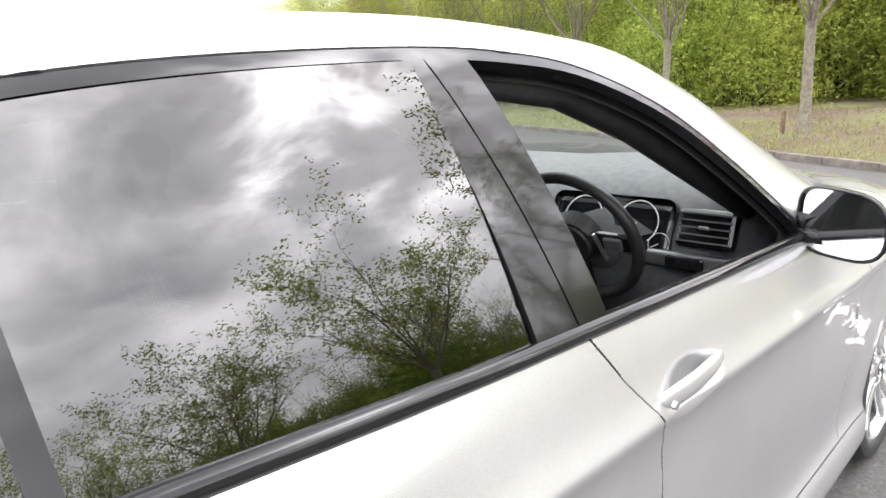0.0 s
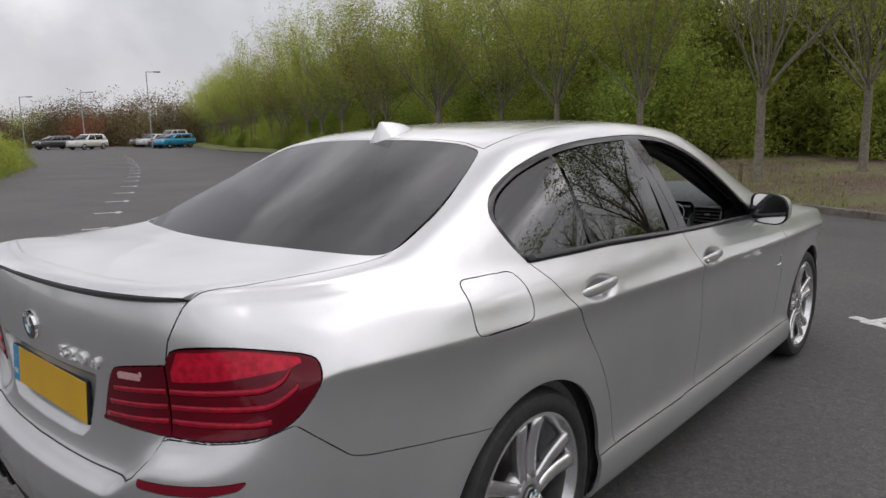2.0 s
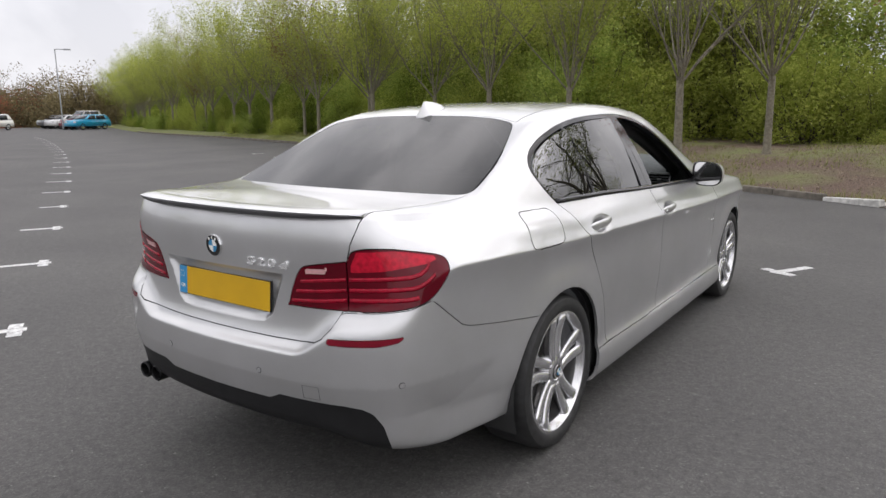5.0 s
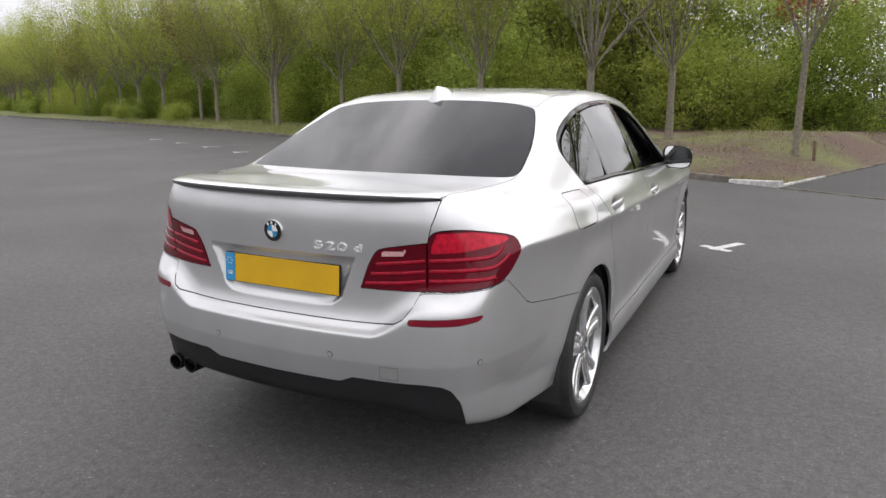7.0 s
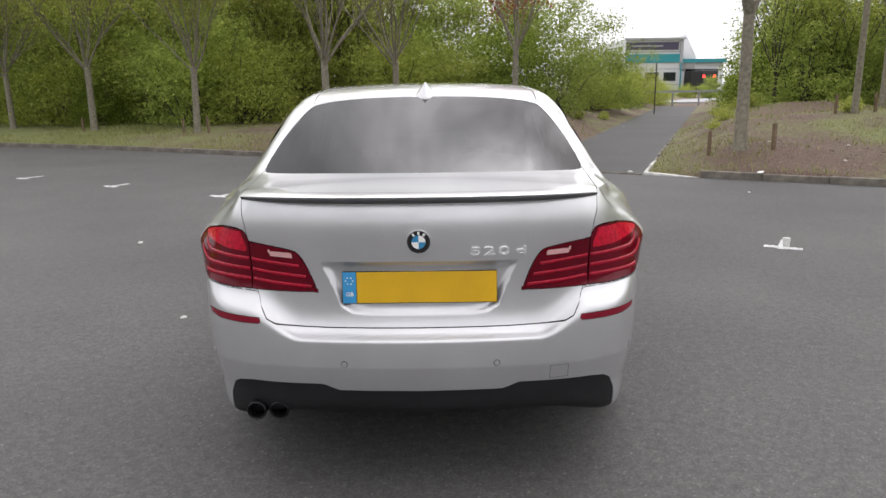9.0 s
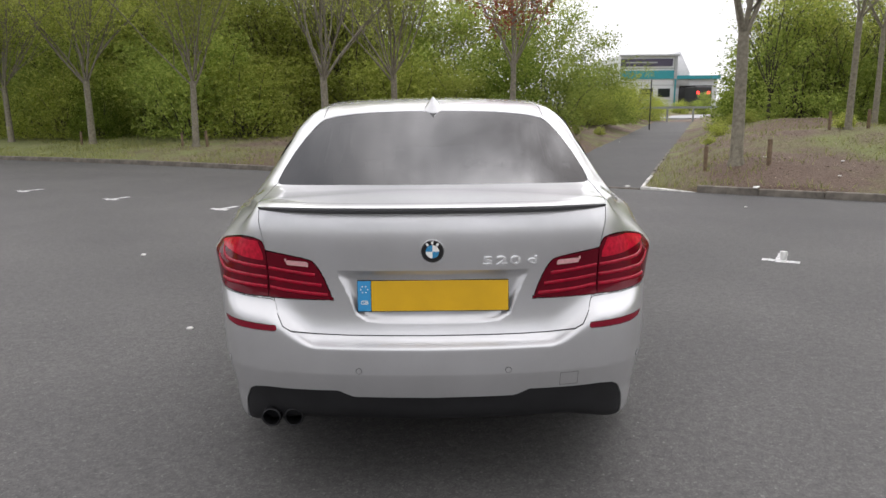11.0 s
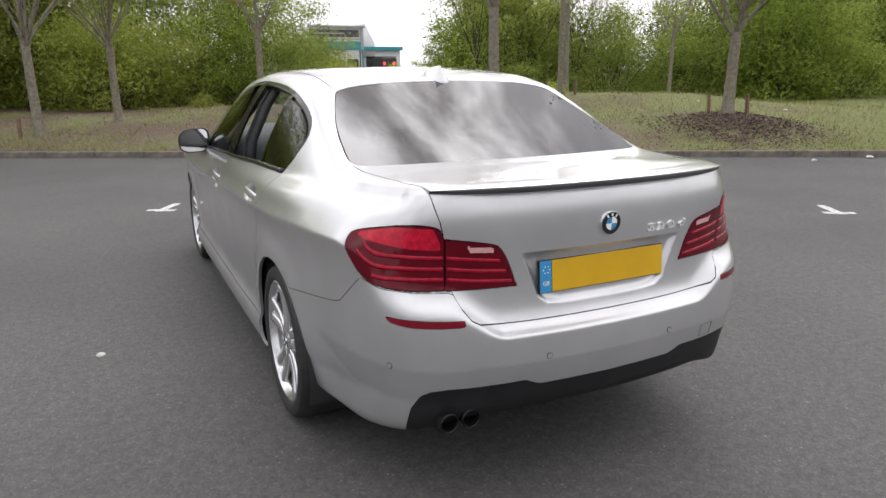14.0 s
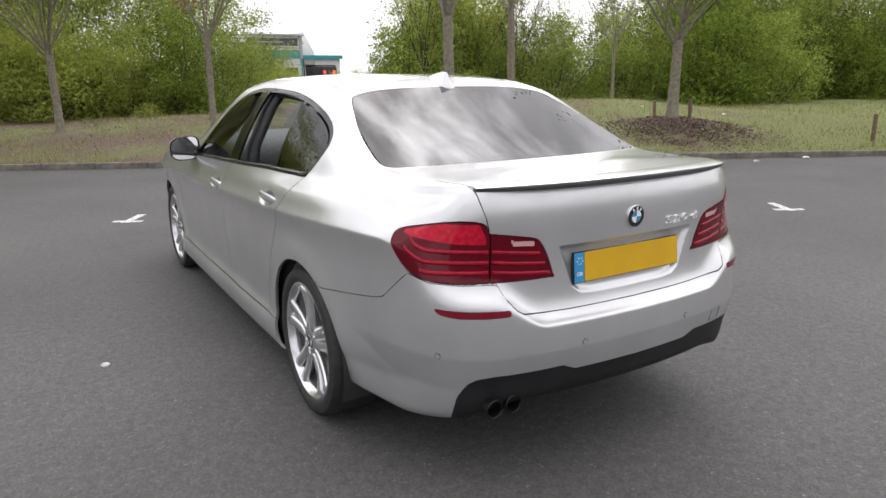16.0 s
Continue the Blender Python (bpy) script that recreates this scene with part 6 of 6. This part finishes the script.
for x, y, sc in ((1.0, 17.2, 1.0), (6.6, 13.6, 0.6), (8.9, 12.0, 0.75), (-3.4, 12.6, 0.5), (7.6, 15.5, 0.8), (10.2, 14.2, 0.9), (8.5, 18.2, 1.0), (9.3, 18.9, 0.9), (9.25, 17.6, 1.0), (10.6, 20.0, 1.0), (12.2, 21.6, 1.1), (11.3, 19.5, 0.8), (8.0, 16.4, 0.7), (6.0, 22.6, 0.8), (4.6, 20.2, 0.7)):
    place(tuft, x, y, None, rp.uniform(0, 360), sc)
# island hedge and far trees to the left
for k, (x, y, sc) in enumerate(((-24.5, 5.1, 0.42), (-27.0, 6.1, 0.5), (-29.5, 7.1, 0.5), (-32.0, 8.2, 0.48), (-35.0, 9.3, 0.5), (-26.5, 3.5, 0.5), (-30.0, 4.9, 0.55), (-34.0, 6.5, 0.55))):
    place(hedges[1], x, y, 0.0, 40 * k, sc)
red = shrub(44, 3.4, 3.2, LEAF_COPPER, 3500, 0.10, "dark red-leaved shrub beside the car park")
for x, y, sc in ((-44, 8.5, 1.0), (-48, 11.5, 1.1), (-86, 33, 1.6), (-92, 40, 1.8), (-98, 36, 1.5)):
    place(red, x, y, 0.0, rp.uniform(0, 360), sc)
far = [shrub(46, 9.0, 6.0, LEAF_DULL, 9000, 0.2, "far-off olive-brown belt of trees"), shrub(47, 8.0, 5.2, LEAF_DULL, 8000, 0.2, "far-off dull brown belt of trees"), shrub(48, 9.0, 5.5, LEAF_SPRING, 8000, 0.2, "far-off yellow-green belt of trees")]
for k in range(34):
    az = radians(-86 + 0.95 * k + rp.uniform(-0.4, 0.4))
    r = rp.uniform(92, 118)
    place(far[rp.choice((0, 0, 1, 0, 1, 2))], r * math.sin(az), r * math.cos(az), 0.0, rp.uniform(0, 360), rp.uniform(0.75, 1.2))
# trees behind the camera, for what the paint and panes mirror
for k in range(12):
    az = radians(112 + 13 * k)
    r = rp.uniform(48, 70)
    place(back[rp.choice((0, 1, 2))], r * math.sin(az), r * math.cos(az), 0.0, rp.uniform(0, 360), rp.uniform(0.7, 1.0))


def stake(x, y, h):
    o = part("tree_stake", box_bm((-0.03, -0.03, -0.2), (0.03, 0.03, h), 0.006, 1), plain("stake_wood", (0.16, 0.11, 0.07), 0.9, vary=0.3, scale=20), None)
    tagged(o, "short weathered wooden stake beside a tree", "stake", "tree stakes")
    s, n = Vector((x, y, 0)).dot(D), Vector((x, y, 0)).dot(NV)
    o.matrix_world = pose(x, y, rise(s, n), rp.uniform(-3, 3), rp.uniform(-3, 3), rp.uniform(0, 90))


for x, y, h in ((4.72, 8.85, 0.42), (5.60, 8.35, 0.44), (9.40, 7.45, 0.36), (10.12, 7.15, 0.38), (12.0, 4.4, 0.5), (8.55, 11.9, 0.4), (9.25, 11.65, 0.4), (-7.2, 16.5, 0.4), (-6.5, 16.5, 0.45), (-11.0, 18.4, 0.4), (-2.95, 13.3, 0.4), (2.1, 12.8, 0.4)):
    stake(x, y, h)

# rough grass, and bark chips on the soil
gp, gf = [], []
rg = random.Random(5)
for k in range(62000):
    s = rg.uniform(-42, 18)
    e = 0.13 + 11.0 * rg.random() ** 1.6
    if s < -16:
        e = 0.13 + 5 * rg.random() ** 1.3
    n_ = float(KN(s)) + e
    if near_path(s, n_, 0.06):
        continue
    v = noise.noise((s * 0.35, n_ * 0.35, 2.0)) + 0.35 * noise.noise((s * 1.7, n_ * 1.7, 5.0)) + 0.6 * smooth(2.0, 5.0, s)
    if math.hypot((s - 4.85) / 1.7, (n_ - float(KN(s)) - 1.7) / 1.6) < 1 and rg.random() < 0.93:
        continue
    if v < (-0.07 if s > -15 else -0.25) and not (0.1 < e < 0.45 and rg.random() < 0.35):
        continue
    p = at(s, n_, rise(s, n_) - 0.01)
    h, az = rg.uniform(0.035, 0.12) * rg.choice((1, 1, 1, 1.5)), rg.uniform(0, 6.28)
    a = Vector((math.cos(az), math.sin(az), 0)) * rg.uniform(0.005, 0.011)
    t = p + Vector((rg.gauss(0, 0.045), rg.gauss(0, 0.045), h))
    k0 = len(gp)
    gp += [p - a, p + a, t]
    gf.append((k0, k0 + 1, k0 + 2))
GRASS = leaf_mat("grass_blades", (0.17, 0.195, 0.06), (0.38, 0.37, 0.16), 0.4)
tagged(new("rough_grass", mesh_of("rough_grass", gp, gf, GRASS, False)), "patchy rough grass blades on the verge", "grass", kind="stuff")
cp, cf = [], []
for k in range(15000):
    s = rg.uniform(-16, 3.5)
    n_ = float(KN(s)) + 0.14 + 5.5 * rg.random()
    if near_path(s, n_, 0.05):
        continue
    p = at(s, n_, rise(s, n_) + 0.004)
    a, b = [Vector((rg.gauss(0, 1), rg.gauss(0, 1), rg.gauss(0, 0.35))).normalized() for _ in range(2)]
    a, b = a * rg.uniform(0.008, 0.024), b * rg.uniform(0.004, 0.010)
    k0 = len(cp)
    cp += [p - a - b, p + a - b, p + a + b, p - a + b]
    cf.append((k0, k0 + 1, k0 + 2, k0 + 3))
CHIPS = leaf_mat("bark_chips", (0.08, 0.056, 0.044), (0.40, 0.32, 0.25), 0.0)
tagged(new("bark_chips", mesh_of("bark_chips", cp, cf, CHIPS, False)), "scattered brown bark chips and dry leaves", "mulch", kind="stuff")

# dark mulch heaped round the foot of one tree
mp_, mf_ = [], []
for k in range(10000):
    s = 4.85 + rg.gauss(0, 0.74)
    n_ = float(KN(s)) + 0.16 + abs(1.45 + rg.gauss(0, 0.60))
    p = at(s, n_, rise(s, n_) + 0.006)
    a, b = [Vector((rg.gauss(0, 1), rg.gauss(0, 1), rg.gauss(0, 0.4))).normalized() for _ in range(2)]
    a, b = a * rg.uniform(0.010, 0.030), b * rg.uniform(0.006, 0.015)
    k0 = len(mp_)
    mp_ += [p - a - b, p + a - b, p + a + b, p - a + b]
    mf_.append((k0, k0 + 1, k0 + 2, k0 + 3))
MULCH = leaf_mat("dark_mulch", (0.085, 0.063, 0.055), (0.28, 0.21, 0.18), 0.0)
tagged(new("bark_mulch", mesh_of("bark_mulch", mp_, mf_, MULCH, False)), "heap of dark reddish bark mulch under a tree", "mulch", kind="stuff")


# ---- far things: parked cars, lamp posts, the building beyond the path ----
TYRE = plain("far_tyre", (0.03, 0.03, 0.03), 0.8)
FAR_GLASS = plain("far_car_glass", (0.02, 0.024, 0.028), 0.08)
FAR_LAMP = plain("far_car_lamp", (0.6, 0.6, 0.6), 0.2)


def parked_car(colour, paint, x, y, turn, tall=0.0, label=""):
    c = new("parked_car")
    m = plain("far_paint_" + colour, paint, 0.3, coat=0.8, vary=0.05)
    prof = [(-2.05, 0.35), (-2.08, 0.62), (-1.95, 0.88), (-1.75, 0.95), (2.0, 0.98), (2.1, 0.70), (2.1, 0.35)]
    rings = []
    for xx, k in ((-0.84, 0.93), (-0.80, 1.0), (0.80, 1.0), (0.84, 0.93)):
        rings.append([Vector((xx, yy * k, zz)) for yy, zz in prof])
    part("body", loft(rings), m, c)
    top = 1.48 + tall
    rings = []
    for zz, w_, y0_, y1_ in ((0.95, 0.79, -1.15, 1.98), (1.20, 0.74, -0.72, 1.86), (top - 0.04, 0.64, -0.25, 1.62), (top, 0.56, -0.12, 1.48)):
        rings.append([Vector((sx * w_, yy, zz)) for sx, yy in ((-1, y0_), (1, y0_), (1, y1_), (-1, y1_))])
    part("cabin", loft(rings), m, c)
    for sx in (-1, 1):
        for y0_, y1_ in ((-0.72, 0.30), (0.38, 1.40)):
            q = [Vector((sx * 0.786, y0_, 1.02)), Vector((sx * 0.786, y1_, 1.02)), Vector((sx * 0.672, min(y1_, 1.45), top - 0.09)), Vector((sx * 0.672, max(y0_ + 0.3, -0.25) if y0_ < 0 else y0_, top - 0.09))]
            part("window", loft([q, [v + Vector((sx * 0.014, 0, 0)) for v in q]]), FAR_GLASS, c)
        part("headlamp", box_bm((sx * 0.62 - 0.14, -2.07, 0.68), (sx * 0.62 + 0.14, -1.98, 0.82), 0.02, 1), FAR_LAMP, c)
    q = [Vector((-0.70, -1.02, 1.04)), Vector((0.70, -1.02, 1.04)), Vector((0.58, -0.32, top - 0.10)), Vector((-0.58, -0.32, top - 0.10))]
    part("windscreen", loft([q, [v + Vector((0, -0.03, 0.03)) for v in q]]), FAR_GLASS, c)
    for sx in (-1, 1):
        for yy in (-1.3, 1.3):
            wh = new("wheel")
            wh.parent = c
            lathe([(-0.2, 0.20), (-0.2, 0.30), (-0.17, 0.325), (-0.03, 0.325), (0.0, 0.30), (0.0, 0.21)], 24, TYRE, "tyre", wh, pose(sx * 0.85, yy, 0.325, 0, 0, 0 if sx > 0 else 180))
            lathe([(-0.02, 0.21), (-0.01, 0.19), (-0.04, 0.06), (-0.03, 0.001)], 24, ALLOY, "rim", wh, pose(sx * 0.85, yy, 0.325, 0, 0, 0 if sx > 0 else 180))
    tagged(c, label, "car", "parked cars far off")
    c.matrix_world = pose(x, y, 0, 0, 0, turn)


parked_car("blue", (0.01, 0.30, 0.50), -67.3, 34.6, 12, 0.0, "bright blue hatchback parked in a distant bay")
parked_car("red", (0.22, 0.015, 0.04), -70.0, 35.4, 12, 0.0, "dark red hatchback parked in a distant bay")
parked_car("beige", (0.50, 0.48, 0.46), -73.4, 37.4, 12, 0.42, "pale tall people carrier parked in a distant bay")
parked_car("white", (0.62, 0.62, 0.62), -75.3, 36.5, 12, 0.0, "white hatchback parked in a distant bay")
parked_car("grey", (0.10, 0.11, 0.12), -78.2, 37.3, 12, 0.0, "dark grey saloon parked in a distant bay")
parked_car("silver", (0.35, 0.37, 0.38), -81.0, 38.4, 12, 0.0, "silver grey saloon parked in a distant bay")
parked_car("cream", (0.66, 0.65, 0.60), -74.3, 28.6, 25, 0.12, "white estate car parked across the far end")
parked_car("black", (0.04, 0.04, 0.045), -81.3, 27.9, 12, 0.0, "black hatchback parked at the far end")
POLE = plain("galvanised_pole", (0.30, 0.31, 0.32), 0.5, metal=0.6)


def lamp_post(x, y, height, arms, turn):
    p = new("lamp_post")
    lathe([(0.0, 0.09), (1.2, 0.085), (1.25, 0.06), (height, 0.045)], 12, POLE, "pole", p, Matrix.Rotation(-math.pi / 2, 4, 'Y'))
    for k in range(arms):
        s_ = 1 if k == 0 else -1
        part("arm", box_bm((0.0 if s_ > 0 else -1.1, -0.03, height - 0.05), (1.1 if s_ > 0 else 0.0, 0.03, height + 0.02), 0.01, 1), POLE, p)
        part("lantern", box_bm((0.75 if s_ > 0 else -1.35, -0.13, height - 0.08), (1.35 if s_ > 0 else -0.75, 0.13, height + 0.05), 0.03, 2), POLE, p)
    tagged(p, "tall galvanised car park lamp post", "lamp post", "lamp posts")
    p.matrix_world = pose(x, y, 0, 0, 0, turn)


for az, r, h, arms in ((-73.9, 46, 9.0, 2), (-64.1, 78, 7.7, 1), (-68.6, 88, 6.2, 1), (-72.4, 95, 6.0, 1)):
    lamp_post(2.0 + r * math.sin(radians(az)), -1.5 + r * math.cos(radians(az)), h, arms, 60)

WHITE_CLAD = plain("white_cladding", (0.62, 0.63, 0.64), 0.6, vary=0.06)
TEAL = plain("teal_band", (0.02, 0.26, 0.30), 0.5, vary=0.06)
PURPLE = plain("dark_sign_band", (0.06, 0.05, 0.09), 0.5)
GREY_TRIM = plain("grey_roof_trim", (0.34, 0.35, 0.36), 0.5)
b = new("industrial_building")
part("wall", box_bm((20.2, 75, -0.2), (26.4, 100, 6.4)), WHITE_CLAD, b)
part("gable", loft([[Vector((x, y, z)) for x, z in ((26.4, 3.0), (28.4, 3.0), (28.4, 4.6), (27.2, 6.9), (26.4, 6.4))] for y in (76.5, 96)]), WHITE_CLAD, b)
part("roof_edge", box_bm((20.0, 74.7, 6.3), (26.6, 75.0, 6.5)), GREY_TRIM, b)
part("corner_trim", box_bm((26.1, 74.86, 3.4), (26.42, 75.0, 6.3)), GREY_TRIM, b)
part("sign_band", box_bm((20.2, 74.9, 5.25), (25.9, 75.0, 6.05)), PURPLE, b)
part("sign_bar", box_bm((20.8, 74.85, 5.58), (24.2, 74.9, 5.72)), GREY_TRIM, b)
part("wall_line", box_bm((20.2, 74.94, 4.98), (26.1, 75.0, 5.08)), GREY_TRIM, b)
part("teal_panel", box_bm((20.2, 74.88, 3.9), (26.4, 75.0, 4.8)), TEAL, b)
part("downpipe", box_bm((26.2, 74.8, 0), (26.34, 74.88, 3.9)), TEAL, b)
for k in range(3):
    x = 20.6 + 1.9 * k
    w_ = part("window", box_bm((x, 74.93, 1.9), (x + 1.4, 75.0, 2.9)), GREY_TRIM, b)
    part("pane", box_bm((x + 0.06, 74.9, 1.96), (x + 1.34, 74.94, 2.84)), FAR_GLASS, w_)
for z in (0.9, 1.5, 3.2):
    part("cladding_line", box_bm((20.2, 74.95, z), (26.4, 75.0, z + 0.05)), POLE, b)
part("annexe", box_bm((26.6, 76.6, -0.2), (31.6, 95, 3.9)), WHITE_CLAD, b)
part("annexe_roof", box_bm((26.45, 76.2, 3.9), (31.8, 95.3, 4.3)), TEAL, b)
part("doorway", box_bm((27.3, 76.5, 0), (31.0, 76.6, 3.2)), DARK, b)
tagged(b, "white clad industrial building with dark sign and teal band", "building")
BRAKE = bpy.data.materials.new("brake_light")
BRAKE.use_nodes = True
BRAKE.node_tree.nodes["Principled BSDF"].inputs["Base Color"].default_value = (0.6, 0.01, 0.01, 1)
BRAKE.node_tree.nodes["Principled BSDF"].inputs["Emission Color"].default_value = (1, 0.03, 0.03, 1)
BRAKE.node_tree.nodes["Principled BSDF"].inputs["Emission Strength"].default_value = 3.0
van = new("van")
part("body", box_bm((27.5, 72, 0.9), (29.3, 75.3, 3.0), 0.15, 2), DARK, van)
for x in (27.8, 28.9):
    part("brake_light", box_bm((x - 0.13, 71.95, 2.2), (x + 0.13, 72.0, 2.5), 0.02, 1), BRAKE, van)
    lathe([(-0.2, 0.2), (-0.2, 0.32), (0.0, 0.32), (0.0, 0.001)], 20, TYRE, "wheel", van, pose(x, 72.7, 0.32))
tagged(van, "dark van with red brake lights lit before the building", "van")
# road strip, rail and sign at the path's far end
road_bm = bmesh.new()
rim = [[road_bm.verts.new((x, y, z)) for x, y in ((-20, 50), (70, 38), (74, 50), (-16, 62))] for z in (-0.2, 0.34)]
road_bm.faces.new(rim[1])
for k in range(4):
    road_bm.faces.new((rim[0][k], rim[0][k - 3], rim[1][k - 3], rim[1][k]))
tagged(part("far_road", road_bm, plain("pale_road", (0.36, 0.36, 0.36), 0.8, vary=0.12, scale=1.5), None), "pale road beyond the footpath", "road", kind="structure")
fence = new("guard_rail")
for k in range(9):
    x = 11.0 + 1.6 * k
    part("post", box_bm((x - 0.04, 40.0, 0.2), (x + 0.04, 40.08, 1.15)), POLE, fence)
part("rail", box_bm((10.8, 39.97, 1.02), (24.2, 40.1, 1.15)), POLE, fence)
tagged(fence, "grey metal guard rail across the path's far end", "railing")
post = part("marker_post", box_bm((9.99, 29.72, 0.0), (10.04, 29.77, 2.45), 0.01, 1), DARK, None)
tagged(post, "thin dark metal post beside the footpath", "post")
# litter and stones on the asphalt
cup = part("paper_cup", loft([[Vector((3.22 + r * math.cos(t), 2.93 + r * math.sin(t), z)) for t in (2 * math.pi * k / 16 for k in range(16))] for r, z in ((0.024, 0.004), (0.033, 0.076), (0.035, 0.079))]), WHITE, None)
tagged(cup, "white paper cup standing on the asphalt", "cup")
rl = random.Random(3)
pebble = None
for x, y, sz in ((-1.63, 1.07, 0.022), (-0.3, 11.9, 0.05), (1.2, 10.4, 0.05), (9.9, 4.4, 0.06), (8.8, 4.6, 0.04), (3.3, 8.6, 0.05), (-2.9, 3.4, 0.025), (4.3, 6.2, 0.02)):
    bm = bmesh.new()
    bmesh.ops.create_icosphere(bm, subdivisions=2, radius=sz)
    for v in bm.verts:
        v.co *= 1 + 0.35 * noise.noise(v.co * 40 + Vector((x, y, 0)))
        v.co.z = max(0, v.co.z * 0.5 + sz * 0.3)
    o = part("pebble", bm, WHITE_KERB, None)
    tagged(o, "small pale stone chip lying on the asphalt", "stone", "stone chips")
    o.matrix_world = pose(x, y, 0.0, 0, 0, rl.uniform(0, 360))
# scraps of paper on the verge
for x, y, sz in ((10.9, 20.7, 0.09), (5.85, 9.0, 0.06), (5.0, 7.42, 0.07), (6.4, 7.62, 0.05), (6.35, 20.9, 0.09), (3.55, 13.1, 0.06), (11.4, 17.6, 0.07), (7.1, 8.8, 0.04), (12.6, 8.2, 0.07), (11.3, 9.6, 0.06)):
    q = Vector((x, y, 0))
    bm = bmesh.new()
    bmesh.ops.create_icosphere(bm, subdivisions=2, radius=sz * 0.62)
    for v in bm.verts:
        v.co *= 1 + 0.9 * noise.noise(v.co * 22 + q)
        v.co.z *= 0.35
    o = part("litter", bm, WHITE, None)
    tagged(o, "crumpled scrap of white paper on the verge", "litter", "litter")
    o.matrix_world = pose(x, y, rise(q.dot(D), q.dot(NV)) + sz * 0.22, 0, 0, rl.uniform(0, 360))
